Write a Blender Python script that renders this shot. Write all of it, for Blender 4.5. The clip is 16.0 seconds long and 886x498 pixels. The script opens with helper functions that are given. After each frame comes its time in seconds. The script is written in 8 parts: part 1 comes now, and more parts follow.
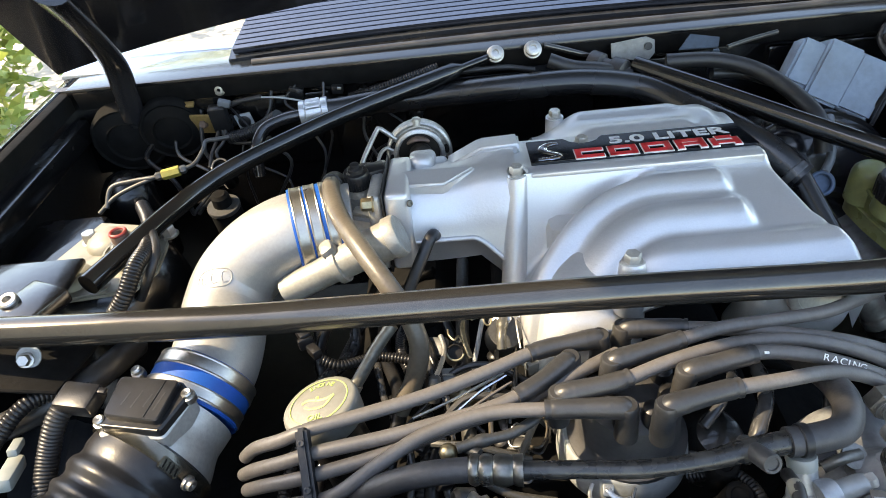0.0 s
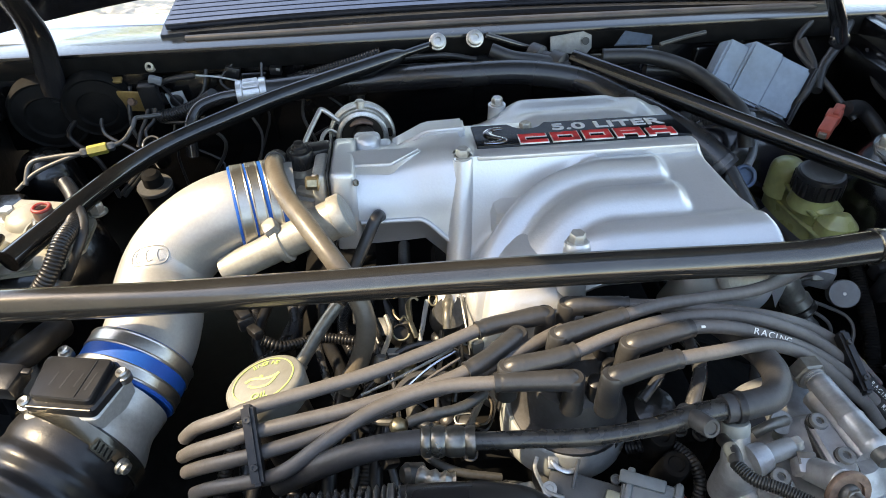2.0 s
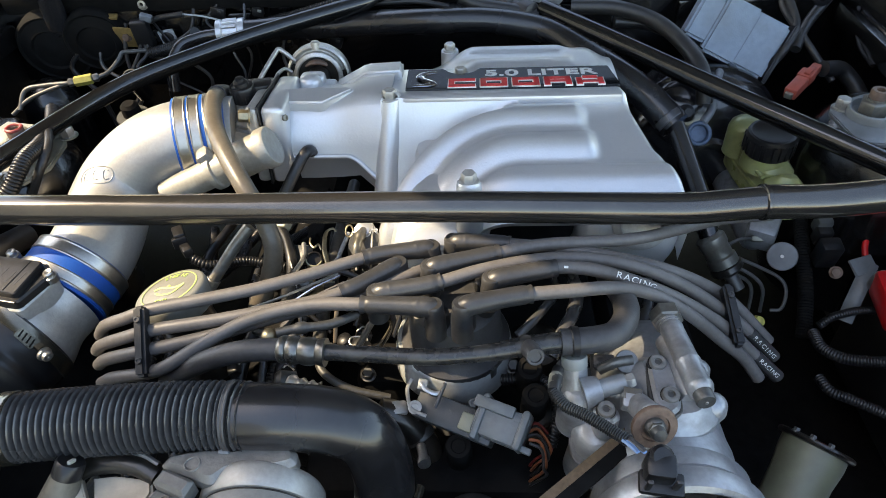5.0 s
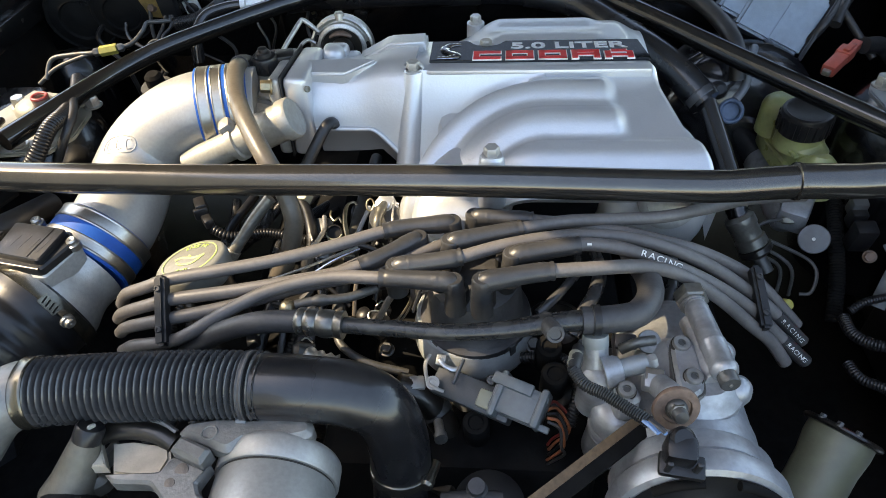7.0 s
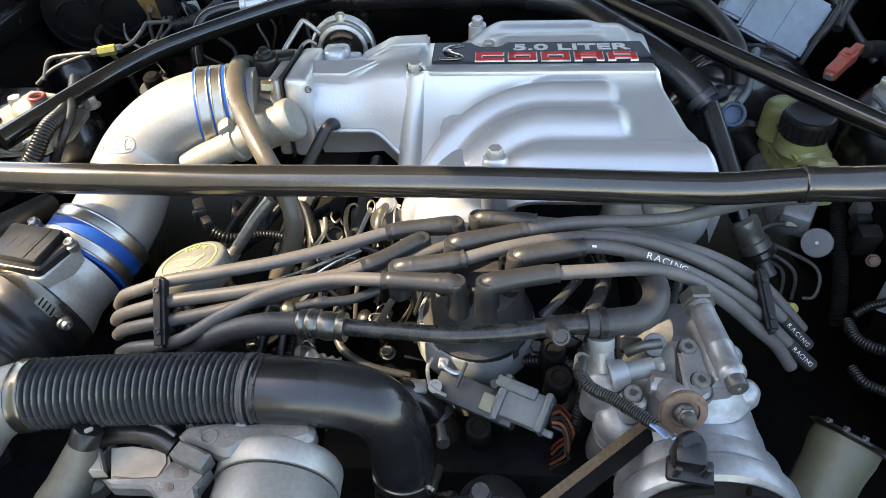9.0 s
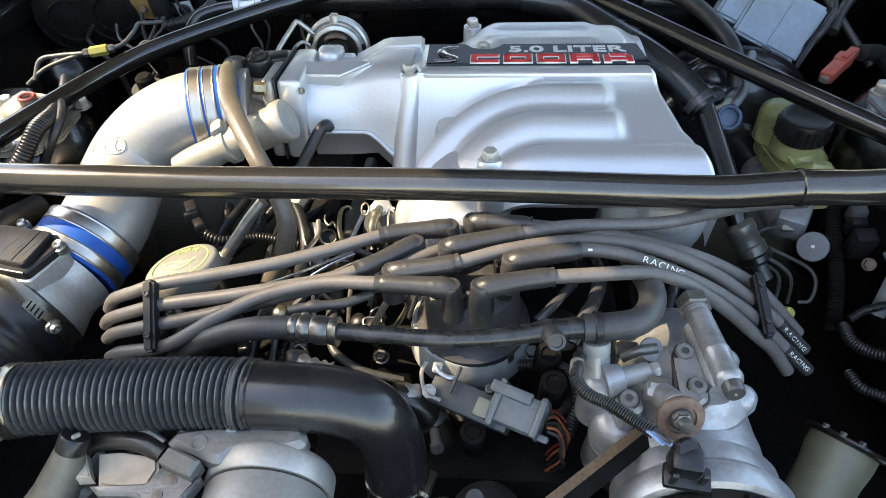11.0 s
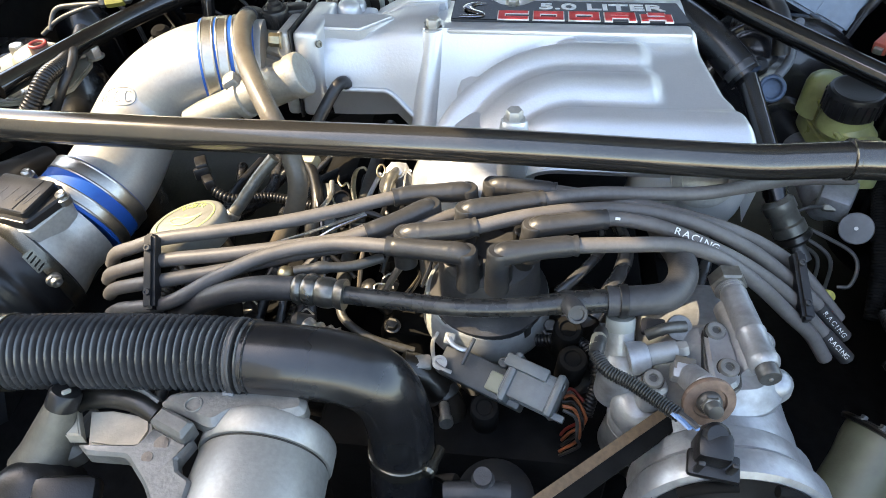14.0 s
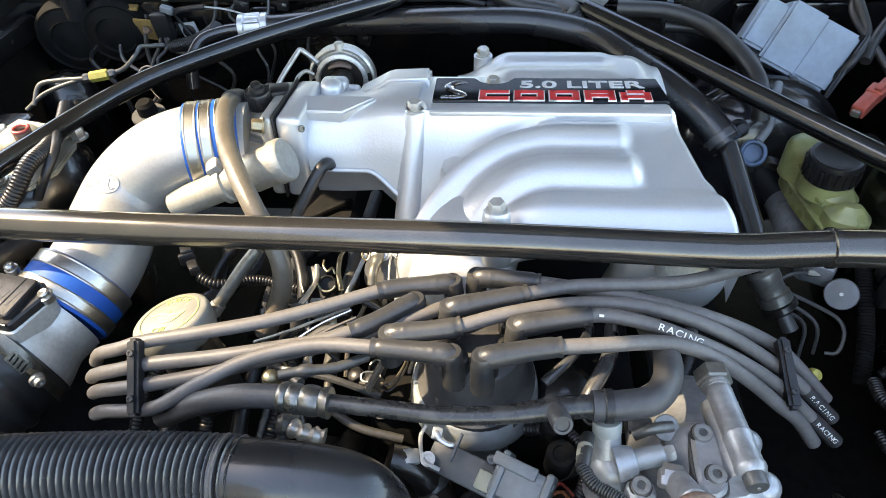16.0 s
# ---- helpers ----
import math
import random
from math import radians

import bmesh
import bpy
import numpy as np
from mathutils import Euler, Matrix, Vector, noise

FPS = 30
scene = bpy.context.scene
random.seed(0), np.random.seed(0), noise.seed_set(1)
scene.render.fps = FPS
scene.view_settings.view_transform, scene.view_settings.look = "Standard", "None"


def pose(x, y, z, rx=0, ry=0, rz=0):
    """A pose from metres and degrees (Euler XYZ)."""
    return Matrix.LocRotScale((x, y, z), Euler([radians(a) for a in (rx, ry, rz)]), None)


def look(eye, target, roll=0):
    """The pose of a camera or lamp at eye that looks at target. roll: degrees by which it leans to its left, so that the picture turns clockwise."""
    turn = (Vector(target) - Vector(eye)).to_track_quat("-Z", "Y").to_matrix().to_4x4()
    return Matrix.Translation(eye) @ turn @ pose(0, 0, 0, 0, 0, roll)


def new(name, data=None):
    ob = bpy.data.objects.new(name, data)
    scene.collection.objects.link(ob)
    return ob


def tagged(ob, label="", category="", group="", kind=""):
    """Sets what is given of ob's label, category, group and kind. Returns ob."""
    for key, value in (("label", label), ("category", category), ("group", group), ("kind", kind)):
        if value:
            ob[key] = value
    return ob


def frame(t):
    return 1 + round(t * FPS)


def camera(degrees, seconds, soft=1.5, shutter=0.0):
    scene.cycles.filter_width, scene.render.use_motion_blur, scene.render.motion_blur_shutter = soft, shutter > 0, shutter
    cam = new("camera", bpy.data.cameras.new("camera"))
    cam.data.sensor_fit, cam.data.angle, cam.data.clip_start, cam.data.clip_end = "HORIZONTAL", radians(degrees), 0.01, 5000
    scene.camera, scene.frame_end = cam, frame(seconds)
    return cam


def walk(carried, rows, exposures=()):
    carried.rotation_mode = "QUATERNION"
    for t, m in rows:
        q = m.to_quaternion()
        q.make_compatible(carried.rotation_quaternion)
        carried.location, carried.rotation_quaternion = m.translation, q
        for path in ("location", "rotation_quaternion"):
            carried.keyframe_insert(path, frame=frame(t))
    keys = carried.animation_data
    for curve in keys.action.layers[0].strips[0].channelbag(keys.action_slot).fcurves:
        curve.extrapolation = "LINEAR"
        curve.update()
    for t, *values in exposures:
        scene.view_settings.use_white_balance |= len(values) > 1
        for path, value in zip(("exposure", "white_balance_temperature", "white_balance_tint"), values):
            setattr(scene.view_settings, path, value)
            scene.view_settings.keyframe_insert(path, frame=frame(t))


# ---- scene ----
cam = camera(67.0, 16.0, 0.9)
PATH = [
    (0, (-0.077, -0.636, 1.278), (-0.198, 0.935, 0.046), -7.5),
    (0.5, (-0.088, -0.642, 1.271), (-0.062, 0.927, 0.031), -4.5),
    (1, (-0.104, -0.655, 1.262), (-0.019, 0.9, 0.006), -2.2),
    (1.5, (-0.1, -0.656, 1.259), (0.005, 0.893, -0.001), -1.4),
    (2, (-0.1, -0.648, 1.264), (0.003, 0.914, 0.019), -1.7),
    (2.5, (-0.088, -0.648, 1.258), (0.037, 0.917, 0.019), -1.5),
    (3, (-0.076, -0.645, 1.252), (0.081, 0.919, 0.015), -1.4),
    (3.5, (-0.062, -0.639, 1.252), (0.133, 0.914, 0.007), -0.8),
    (4, (-0.043, -0.644, 1.251), (0.13, 0.89, -0.02), -0.6),
    (4.5, (0.017, -0.67, 1.257), (0.079, 0.836, -0.057), -0.6),
    (5, (0.06, -0.695, 1.265), (-0.049, 0.792, -0.068), -3.3),
    (5.2, (0.062, -0.701, 1.268), (-0.089, 0.775, -0.073), -4.0),
    (7.5, (0.061, -0.69, 1.253), (-0.119, 0.748, -0.125), -4.2),
    (8, (0.057, -0.691, 1.252), (-0.126, 0.744, -0.13), -4.3),
    (8.5, (0.058, -0.689, 1.254), (-0.112, 0.761, -0.113), -3.8),
    (9, (0.055, -0.689, 1.25), (-0.111, 0.763, -0.114), -3.6),
    (11.5, (0.055, -0.679, 1.244), (-0.082, 0.781, -0.117), -2.6),
    (12, (0.053, -0.671, 1.239), (-0.058, 0.785, -0.128), -2.1),
    (12.5, (0.09, -0.695, 1.26), (-0.066, 0.769, -0.094), -2.4),
    (13, (0.072, -0.68, 1.245), (-0.193, 0.791, -0.084), -4.2),
    (13.5, (0.053, -0.664, 1.236), (-0.186, 0.763, -0.145), -3.6),
    (14, (0.058, -0.667, 1.215), (-0.158, 0.74, -0.19), -2.9),
    (14.5, (0.058, -0.658, 1.22), (-0.165, 0.732, -0.201), -3.4),
    (15, (0.056, -0.65, 1.226), (-0.179, 0.754, -0.179), -4.2),
    (15.5, (0.058, -0.644, 1.232), (-0.162, 0.765, -0.171), -4.3),
    (16, (0.063, -0.623, 1.259), (-0.137, 0.824, -0.106), -3.7),
]
walk(cam, [(t, look(eye, target, roll)) for t, eye, target, roll in PATH], exposures=[(0.0, 2.48, 7900, 10), (3.5, 2.34, 7900, 10), (5.0, 2.32, 7900, 10), (7.5, 2.36, 7900, 10), (9.0, 2.58, 7900, 10), (12.5, 2.69, 7900, 10), (14.5, 2.85, 7900, 10), (16.0, 2.93, 7900, 10)])

# world: late sun from the passenger side, blue sky
SUN_EL, SUN_AZ = 49.0, 270.0          # degrees; azimuth from +y towards +x
world = bpy.data.worlds.new("sky")
scene.world = world
world.use_nodes = True
nt = world.node_tree
sky = nt.nodes.new("ShaderNodeTexSky")
sky.sky_type = "NISHITA"
sky.sun_disc = False
sky.sun_elevation, sky.sun_rotation = radians(SUN_EL), radians(SUN_AZ)
nt.links.new(sky.outputs[0], nt.nodes["Background"].inputs[0])
nt.nodes["Background"].inputs[1].default_value = 0.165
sun = new("sun", bpy.data.lights.new("sun", "SUN"))
sun.data.energy, sun.data.angle, sun.data.color = 2.25, radians(0.5), (1.0, 0.87, 0.68)
_d = Vector((math.sin(radians(SUN_AZ)) * math.cos(radians(SUN_EL)), math.cos(radians(SUN_AZ)) * math.cos(radians(SUN_EL)), math.sin(radians(SUN_EL))))
sun.matrix_world = look((0, 0, 5), Vector((0, 0, 5)) - _d)


# ---- materials ----
def material(name, color, rough=0.5, metal=0.0, var=0.12, scale=60.0, bump=0.0, bscale=300.0, stain=None, stain_amt=0.0, stain_scale=14.0, coat=0.0, spec=0.5, rvar=0.1, trans=0.0, sub=0.0):
    m = bpy.data.materials.new(name)
    m.use_nodes = True
    n, l = m.node_tree.nodes, m.node_tree.links
    b = n["Principled BSDF"]
    co = n.new("ShaderNodeTexCoord")
    fine = n.new("ShaderNodeTexNoise")
    fine.inputs["Scale"].default_value, fine.inputs["Detail"].default_value = scale, 6
    big = n.new("ShaderNodeTexNoise")
    big.inputs["Scale"].default_value, big.inputs["Detail"].default_value = stain_scale, 5
    l.new(co.outputs["Object"], fine.inputs["Vector"])
    l.new(co.outputs["Object"], big.inputs["Vector"])
    ramp = n.new("ShaderNodeMapRange")
    ramp.inputs["From Min"].default_value, ramp.inputs["From Max"].default_value = 0.3, 0.7
    ramp.inputs["To Min"].default_value, ramp.inputs["To Max"].default_value = 1 - var, 1 + var
    l.new(fine.outputs["Fac"], ramp.inputs["Value"])
    mul = n.new("ShaderNodeMix")
    mul.data_type, mul.blend_type = "RGBA", "MULTIPLY"
    mul.inputs["Factor"].default_value = 1.0
    mul.inputs["A"].default_value = (*color, 1)
    l.new(ramp.outputs["Result"], mul.inputs["B"])
    last = mul.outputs["Result"]
    if stain:
        mask = n.new("ShaderNodeMapRange")
        mask.inputs["From Min"].default_value, mask.inputs["From Max"].default_value = 0.48, 0.68
        mask.inputs["To Max"].default_value = stain_amt
        l.new(big.outputs["Fac"], mask.inputs["Value"])
        mx = n.new("ShaderNodeMix")
        mx.data_type = "RGBA"
        mx.inputs["B"].default_value = (*stain, 1)
        l.new(mask.outputs["Result"], mx.inputs["Factor"])
        l.new(last, mx.inputs["A"])
        last = mx.outputs["Result"]
    l.new(last, b.inputs["Base Color"])
    rr = n.new("ShaderNodeMapRange")
    rr.inputs["To Min"].default_value, rr.inputs["To Max"].default_value = max(0.02, rough - rvar), min(1, rough + rvar)
    l.new(big.outputs["Fac"], rr.inputs["Value"])
    l.new(rr.outputs["Result"], b.inputs["Roughness"])
    b.inputs["Metallic"].default_value = metal
    b.inputs["Coat Weight"].default_value = coat
    b.inputs["Coat Roughness"].default_value = 0.08
    b.inputs["Specular IOR Level"].default_value = spec
    b.inputs["Transmission Weight"].default_value = trans
    b.inputs["Subsurface Weight"].default_value = sub
    if sub:
        b.inputs["Subsurface Radius"].default_value = (0.01, 0.01, 0.004)
    if bump:
        bn = n.new("ShaderNodeTexNoise")
        bn.inputs["Scale"].default_value, bn.inputs["Detail"].default_value = bscale, 4
        l.new(co.outputs["Object"], bn.inputs["Vector"])
        bp = n.new("ShaderNodeBump")
        bp.inputs["Strength"].default_value, bp.inputs["Distance"].default_value = bump, 0.001
        l.new(bn.outputs["Fac"], bp.inputs["Height"])
        l.new(bp.outputs["Normal"], b.inputs["Normal"])
    return m


SILVER = material("silver_paint", (0.545, 0.558, 0.572), 0.37, 0.55, 0.05, 900, 0.24, 360, (0.47, 0.48, 0.50), 0.3, 22, coat=0.5)
CAST = material("cast_aluminium", (0.32, 0.332, 0.345), 0.40, 0.55, 0.08, 260, 0.22, 420, (0.14, 0.138, 0.130), 0.5, 60)
PIPE = material("satin_aluminium_pipe", (0.37, 0.365, 0.35), 0.44, 0.5, 0.06, 300, 0.18, 700, (0.33, 0.32, 0.30), 0.45, 22)
RAW = material("raw_aluminium", (0.44, 0.435, 0.41), 0.44, 0.5, 0.10, 260, 0.25, 600, (0.28, 0.265, 0.24), 0.45, 30)
STEEL = material("steel_band", (0.46, 0.44, 0.40), 0.32, 0.95, 0.08, 400, 0.05, 900, (0.32, 0.29, 0.24), 0.4, 30)
CHROME = material("zinc_hardware", (0.50, 0.49, 0.46), 0.40, 0.9, 0.15, 500, 0.15, 900, (0.28, 0.25, 0.21), 0.4, 60)
BLACKG = material("gloss_black_tube", (0.096, 0.091, 0.085), 0.15, 0.82, 0.20, 700, 0.03, 900, (0.13, 0.12, 0.105), 0.35, 30, coat=0.0, spec=0.5, rvar=0.04)
SILVERT = material("silver_print", (0.62, 0.63, 0.65), 0.4, 0.3, 0.05, 300)
# pale blue metal whose colour stands in for reflected sky
MIRRORP = material("sky_bright_scuttle", (0.52, 0.56, 0.62), 0.10, 0.9, 0.05, 30)
BLACKP = material("black_body_paint", (0.010, 0.010, 0.012), 0.22, 0.0, 0.25, 60, 0.05, 400, (0.035, 0.033, 0.03), 0.45, 9, coat=0.6)
BAY = material("black_bay_paint", (0.0035, 0.0035, 0.004), 0.24, 0.0, 0.4, 50, 0.30, 120, (0.010, 0.0095, 0.0085), 0.5, 12, coat=0.4)
GRIME = material("oily_engine_block", (0.012, 0.0105, 0.009), 0.32, 0.1, 0.5, 60, 0.6, 150, (0.05, 0.038, 0.027), 0.5, 22, coat=0.4)
RUBBER = material("black_rubber", (0.018, 0.018, 0.019), 0.42, 0.0, 0.2, 180, 0.15, 500, (0.05, 0.048, 0.044), 0.4, 25)
RUBBERD = material("dusty_rubber_hose", (0.035, 0.035, 0.037), 0.48, 0.0, 0.2, 200, 0.2, 500, (0.085, 0.08, 0.075), 0.45, 30)
PLAST = material("black_plastic", (0.010, 0.010, 0.011), 0.34, 0.0, 0.2, 160, 0.15, 600, (0.035, 0.033, 0.031), 0.35, 25, spec=0.4)
WIRE = material("grey_silicone_wire", (0.100, 0.093, 0.089), 0.46, 0.0, 0.12, 260, 0.15, 800, (0.060, 0.055, 0.050), 0.5, 30)
BOOT = material("dark_grey_boot", (0.030, 0.030, 0.0305), 0.36, 0.0, 0.14, 260, 0.15, 600, (0.042, 0.038, 0.034), 0.4, 40)
BLUE = material("blue_silicone", (0.004, 0.078, 0.34), 0.5, 0.0, 0.06, 300, 0.08, 700, (0.006, 0.050, 0.20), 0.3, 40, spec=0.3)
GREYPL = material("grey_plastic", (0.145, 0.158, 0.172), 0.42, 0.0, 0.10, 150, 0.15, 500, (0.08, 0.085, 0.085), 0.4, 25)
LTGREY = material("light_grey_plastic", (0.36, 0.38, 0.39), 0.42, 0.0, 0.10, 150, 0.15, 500, (0.18, 0.18, 0.17), 0.4, 30)
RESV = material("yellowed_reservoir_plastic", (0.27, 0.285, 0.125), 0.30, 0.0, 0.12, 60, 0.1, 300, (0.13, 0.13, 0.06), 0.7, 34, sub=0.25)
CREAM = material("aged_cream_plastic", (0.24, 0.235, 0.17), 0.45, 0.0, 0.10, 60, 0.1, 300, (0.14, 0.13, 0.095), 0.5, 26, sub=0.1)
RED = material("red_paint", (0.55, 0.012, 0.015), 0.35, 0.0, 0.08, 200, 0.05, 500)
REDDK = material("dark_red_paint_mark", (0.22, 0.022, 0.016), 0.45, 0.0, 0.2, 200, 0.1, 400, (0.10, 0.03, 0.02), 0.5, 60)
REDPL = material("faded_red_plastic", (0.36, 0.075, 0.05), 0.45, 0.0, 0.12, 150, 0.15, 500, (0.36, 0.10, 0.07), 0.4, 30)
RUST = material("rusty_steel", (0.145, 0.095, 0.070), 0.60, 0.2, 0.3, 200, 0.5, 300, (0.10, 0.065, 0.048), 0.6, 90)
GOLD = material("zinc_yellow_plate", (0.30, 0.20, 0.075), 0.45, 0.5, 0.15, 200, 0.2, 400, (0.16, 0.11, 0.05), 0.5, 40)
YELLOW = material("yellow_tape", (0.30, 0.27, 0.055), 0.5, 0.0, 0.15, 200, 0.1, 400, (0.25, 0.2, 0.06), 0.5, 60)
PLAQUE = material("black_plaque", (0.005, 0.006, 0.008), 0.07, 0.0, 0.1, 200, 0.0, 500, spec=0.5, rvar=0.02)
WHITE = material("white_print", (0.72, 0.72, 0.70), 0.45, 0.0, 0.06, 200)
BRIGHT = material("bright_trim", (0.72, 0.74, 0.78), 0.18, 1.0, 0.05, 200)
OILCAP = material("warm_grey_cap", (0.185, 0.185, 0.165), 0.42, 0.0, 0.08, 150, 0.15, 500, (0.14, 0.13, 0.105), 0.4, 30)
# cast grey darkened so that its colour carries the alternator's shade
ALTC = material("shade_toned_casting", (0.19, 0.188, 0.178), 0.46, 0.45, 0.12, 240, 0.28, 420, (0.10, 0.097, 0.088), 0.55, 40)
ALTB = material("turned_aluminium_can", (0.33, 0.325, 0.305), 0.46, 0.5, 0.08, 300, 0.12, 500, (0.26, 0.25, 0.22), 0.5, 30)
STEELT = material("grey_steel_tube", (0.17, 0.165, 0.145), 0.36, 0.6, 0.15, 250, 0.15, 500, (0.09, 0.085, 0.07), 0.5, 40)
DISCB = material("dusty_blue_plastic", (0.055, 0.095, 0.165), 0.38, 0.0, 0.15, 150, 0.1, 500, (0.035, 0.05, 0.075), 0.4, 40)
CONG = material("grey_green_plastic", (0.115, 0.130, 0.135), 0.40, 0.0, 0.10, 150, 0.15, 500, (0.12, 0.13, 0.125), 0.4, 25)
BANDK = material("dark_stained_band", (0.15, 0.14, 0.115), 0.22, 0.9, 0.12, 300, 0.08, 600, (0.06, 0.055, 0.045), 0.5, 30)
IDLEC = material("stained_valve_casting", (0.33, 0.32, 0.285), 0.44, 0.4, 0.10, 260, 0.25, 600, (0.20, 0.185, 0.16), 0.5, 40)
BOTTLE = material("dull_olive_plastic", (0.13, 0.132, 0.088), 0.42, 0.0, 0.12, 60, 0.1, 300, (0.09, 0.088, 0.06), 0.6, 24, sub=0.1)
CRIMP = material("dull_crimped_metal", (0.17, 0.165, 0.15), 0.30, 0.85, 0.12, 300, 0.1, 600, (0.07, 0.065, 0.06), 0.6, 60)
SCUFF = material("scuffed_black_pipe", (0.020, 0.0195, 0.019), 0.28, 0.0, 0.25, 300, 0.15, 600, (0.085, 0.08, 0.07), 0.4, 90)
OILYEL = material("pale_yellow_print", (0.48, 0.60, 0.17), 0.5, 0.0, 0.06, 200)
# tan that paints the sunlit part of the belt back
BELT = material("lit_belt_tan", (0.115, 0.075, 0.043), 0.45, 0.0, 0.25, 250, 0.3, 400, (0.11, 0.072, 0.045), 0.6, 60)
COPPER = material("copper_orange_wire", (0.30, 0.095, 0.04), 0.4, 0.2, 0.15, 200)
BLUEWR = material("blue_tape", (0.10, 0.19, 0.36), 0.45, 0.0, 0.3, 200)
GLASS = material("tinted_windscreen", (0.02, 0.028, 0.033), 0.03, 0.0, 0.02, 10)
HOUSE = material("beige_plaster_wall", (0.62, 0.53, 0.41), 0.75, 0.0, 0.08, 8, 0.3, 60, (0.48, 0.40, 0.31), 0.4, 2)
ASPH = material("driveway_concrete", (0.44, 0.405, 0.345), 0.85, 0.0, 0.15, 40, 0.5, 120, (0.22, 0.205, 0.18), 0.5, 2)
LEAF = material("leaf", (0.16, 0.25, 0.05), 0.45, 0.0, 0.4, 9, 0.0, 100, (0.42, 0.44, 0.10), 0.8, 4)
BARK = material("bark", (0.16, 0.12, 0.09), 0.85, 0.0, 0.3, 40, 0.6, 80)

# near-black matte colour that stands in for shade deep in the bay
SHADEBLK = material("matte_shade_black", (0.005, 0.005, 0.005), 0.80, 0.0, 0.5, 60, 0.5, 150, (0.012, 0.010, 0.008), 0.5, 22, spec=0.12)
MODGREY = material("dark_grey_module", (0.060, 0.066, 0.068), 0.42, 0.0, 0.10, 150, 0.15, 500, (0.045, 0.048, 0.05), 0.4, 25)
TOWERP = material("grimy_cream_plate", (0.26, 0.25, 0.205), 0.45, 0.1, 0.15, 60, 0.2, 300, (0.08, 0.075, 0.058), 0.6, 30)
PLATEG = material("grey_zinc_plate", (0.23, 0.25, 0.26), 0.42, 0.3, 0.12, 120, 0.15, 400, (0.11, 0.115, 0.115), 0.6, 30)
# black hose with its base colour greyed to hold the sky's reflection
HOSEBLK = material("sky_sheen_black_hose", (0.040, 0.041, 0.044), 0.26, 0.0, 0.2, 160, 0.06, 600, (0.07, 0.068, 0.065), 0.35, 25, coat=0.3)
# plastic slats given a blue-grey metal colour to bring up their sky sheen
SLAT = material("sky_sheen_vent_slat", (0.17, 0.18, 0.20), 0.22, 1.0, 0.10, 150, 0.05, 500)
BLACKD = material("clean_gloss_black", (0.062, 0.062, 0.063), 0.11, 0.90, 0.2, 300, 0.02, 700, (0.085, 0.080, 0.072), 0.25, 26, rvar=0.03)
BOWL = material("pale_grey_adapter", (0.33, 0.35, 0.346), 0.45, 0.0, 0.10, 150, 0.15, 500, (0.17, 0.178, 0.175), 0.5, 30)
ELBOW = material("smooth_black_duct", (0.010, 0.010, 0.011), 0.27, 0.0, 0.3, 120, 0.05, 500, (0.03, 0.029, 0.028), 0.3, 20, coat=0.25)
BOXGREY = material("blue_grey_plastic_box", (0.19, 0.245, 0.31), 0.36, 0.0, 0.10, 120, 0.15, 500, (0.13, 0.145, 0.15), 0.4, 25)
# bright tan that holds the warm sunlight these shaded parts lack
TANPL = material("tan_with_painted_sun", (0.50, 0.44, 0.35), 0.5, 0.2, 0.10, 120, 0.15, 500, (0.20, 0.17, 0.13), 0.5, 25)
BRASS = material("dull_brass", (0.27, 0.235, 0.155), 0.38, 0.85, 0.15, 300, 0.1, 500, (0.14, 0.10, 0.05), 0.5, 60)
LINE = material("dull_metal_line", (0.085, 0.085, 0.082), 0.45, 0.5, 0.15, 300, 0.1, 500, (0.06, 0.055, 0.05), 0.5, 40)
BROWNH = material("sun_faded_brown_hose", (0.085, 0.072, 0.056), 0.36, 0.0, 0.15, 250, 0.25, 500, (0.13, 0.115, 0.09), 0.5, 40)
POSTM = material("grimy_tan_casting", (0.13, 0.118, 0.095), 0.5, 0.2, 0.15, 150, 0.25, 400, (0.10, 0.095, 0.07), 0.6, 45)
BRKT = material("blue_grey_painted_bracket", (0.040, 0.058, 0.082), 0.40, 0.1, 0.15, 150, 0.1, 500, (0.02, 0.028, 0.038), 0.5, 40)
CRIMPZ = material("satin_zinc_crimp", (0.62, 0.64, 0.66), 0.36, 0.7, 0.08, 300, 0.15, 500, (0.42, 0.42, 0.42), 0.4, 60)
WHITEC = material("aged_white_plastic", (0.24, 0.26, 0.245), 0.45, 0.0, 0.10, 60, 0.1, 300, (0.30, 0.28, 0.24), 0.5, 30)


# ---- mesh helpers ----
def smooth_bm(bm, angle=40):
    bm.normal_update()
    for f in bm.faces:
        f.smooth = True
    lim = radians(angle)
    for e in bm.edges:
        e.smooth = len(e.link_faces) == 2 and e.calc_face_angle(0) < lim
    return bm


def thing(name, loc, label, category, group="", kind=""):
    ob = new(name)
    ob.empty_display_size = 0.02
    ob.location = loc
    return tagged(ob, label, category, group, kind)


def part(name, bm, mat, parent=None, label="", angle=40):
    """Links bm, built in world coordinates, as one mesh under parent."""
    smooth_bm(bm, angle)
    me = bpy.data.meshes.new(name)
    bm.to_mesh(me)
    bm.free()
    mats = mat if isinstance(mat, (list, tuple)) else [mat]
    for k in mats:
        me.materials.append(k)
    ob = new(name, me)
    if parent is not None:
        ob.parent = parent
        if parent.type == "EMPTY":
            ob.matrix_parent_inverse = Matrix.Translation(-Vector(parent.location))
    return tagged(ob, label) if label else ob


def single(name, bm, mat, label, category, group="", kind="", angle=40):
    return tagged(part(name, bm, mat, None, "", angle), label, category, group, kind)


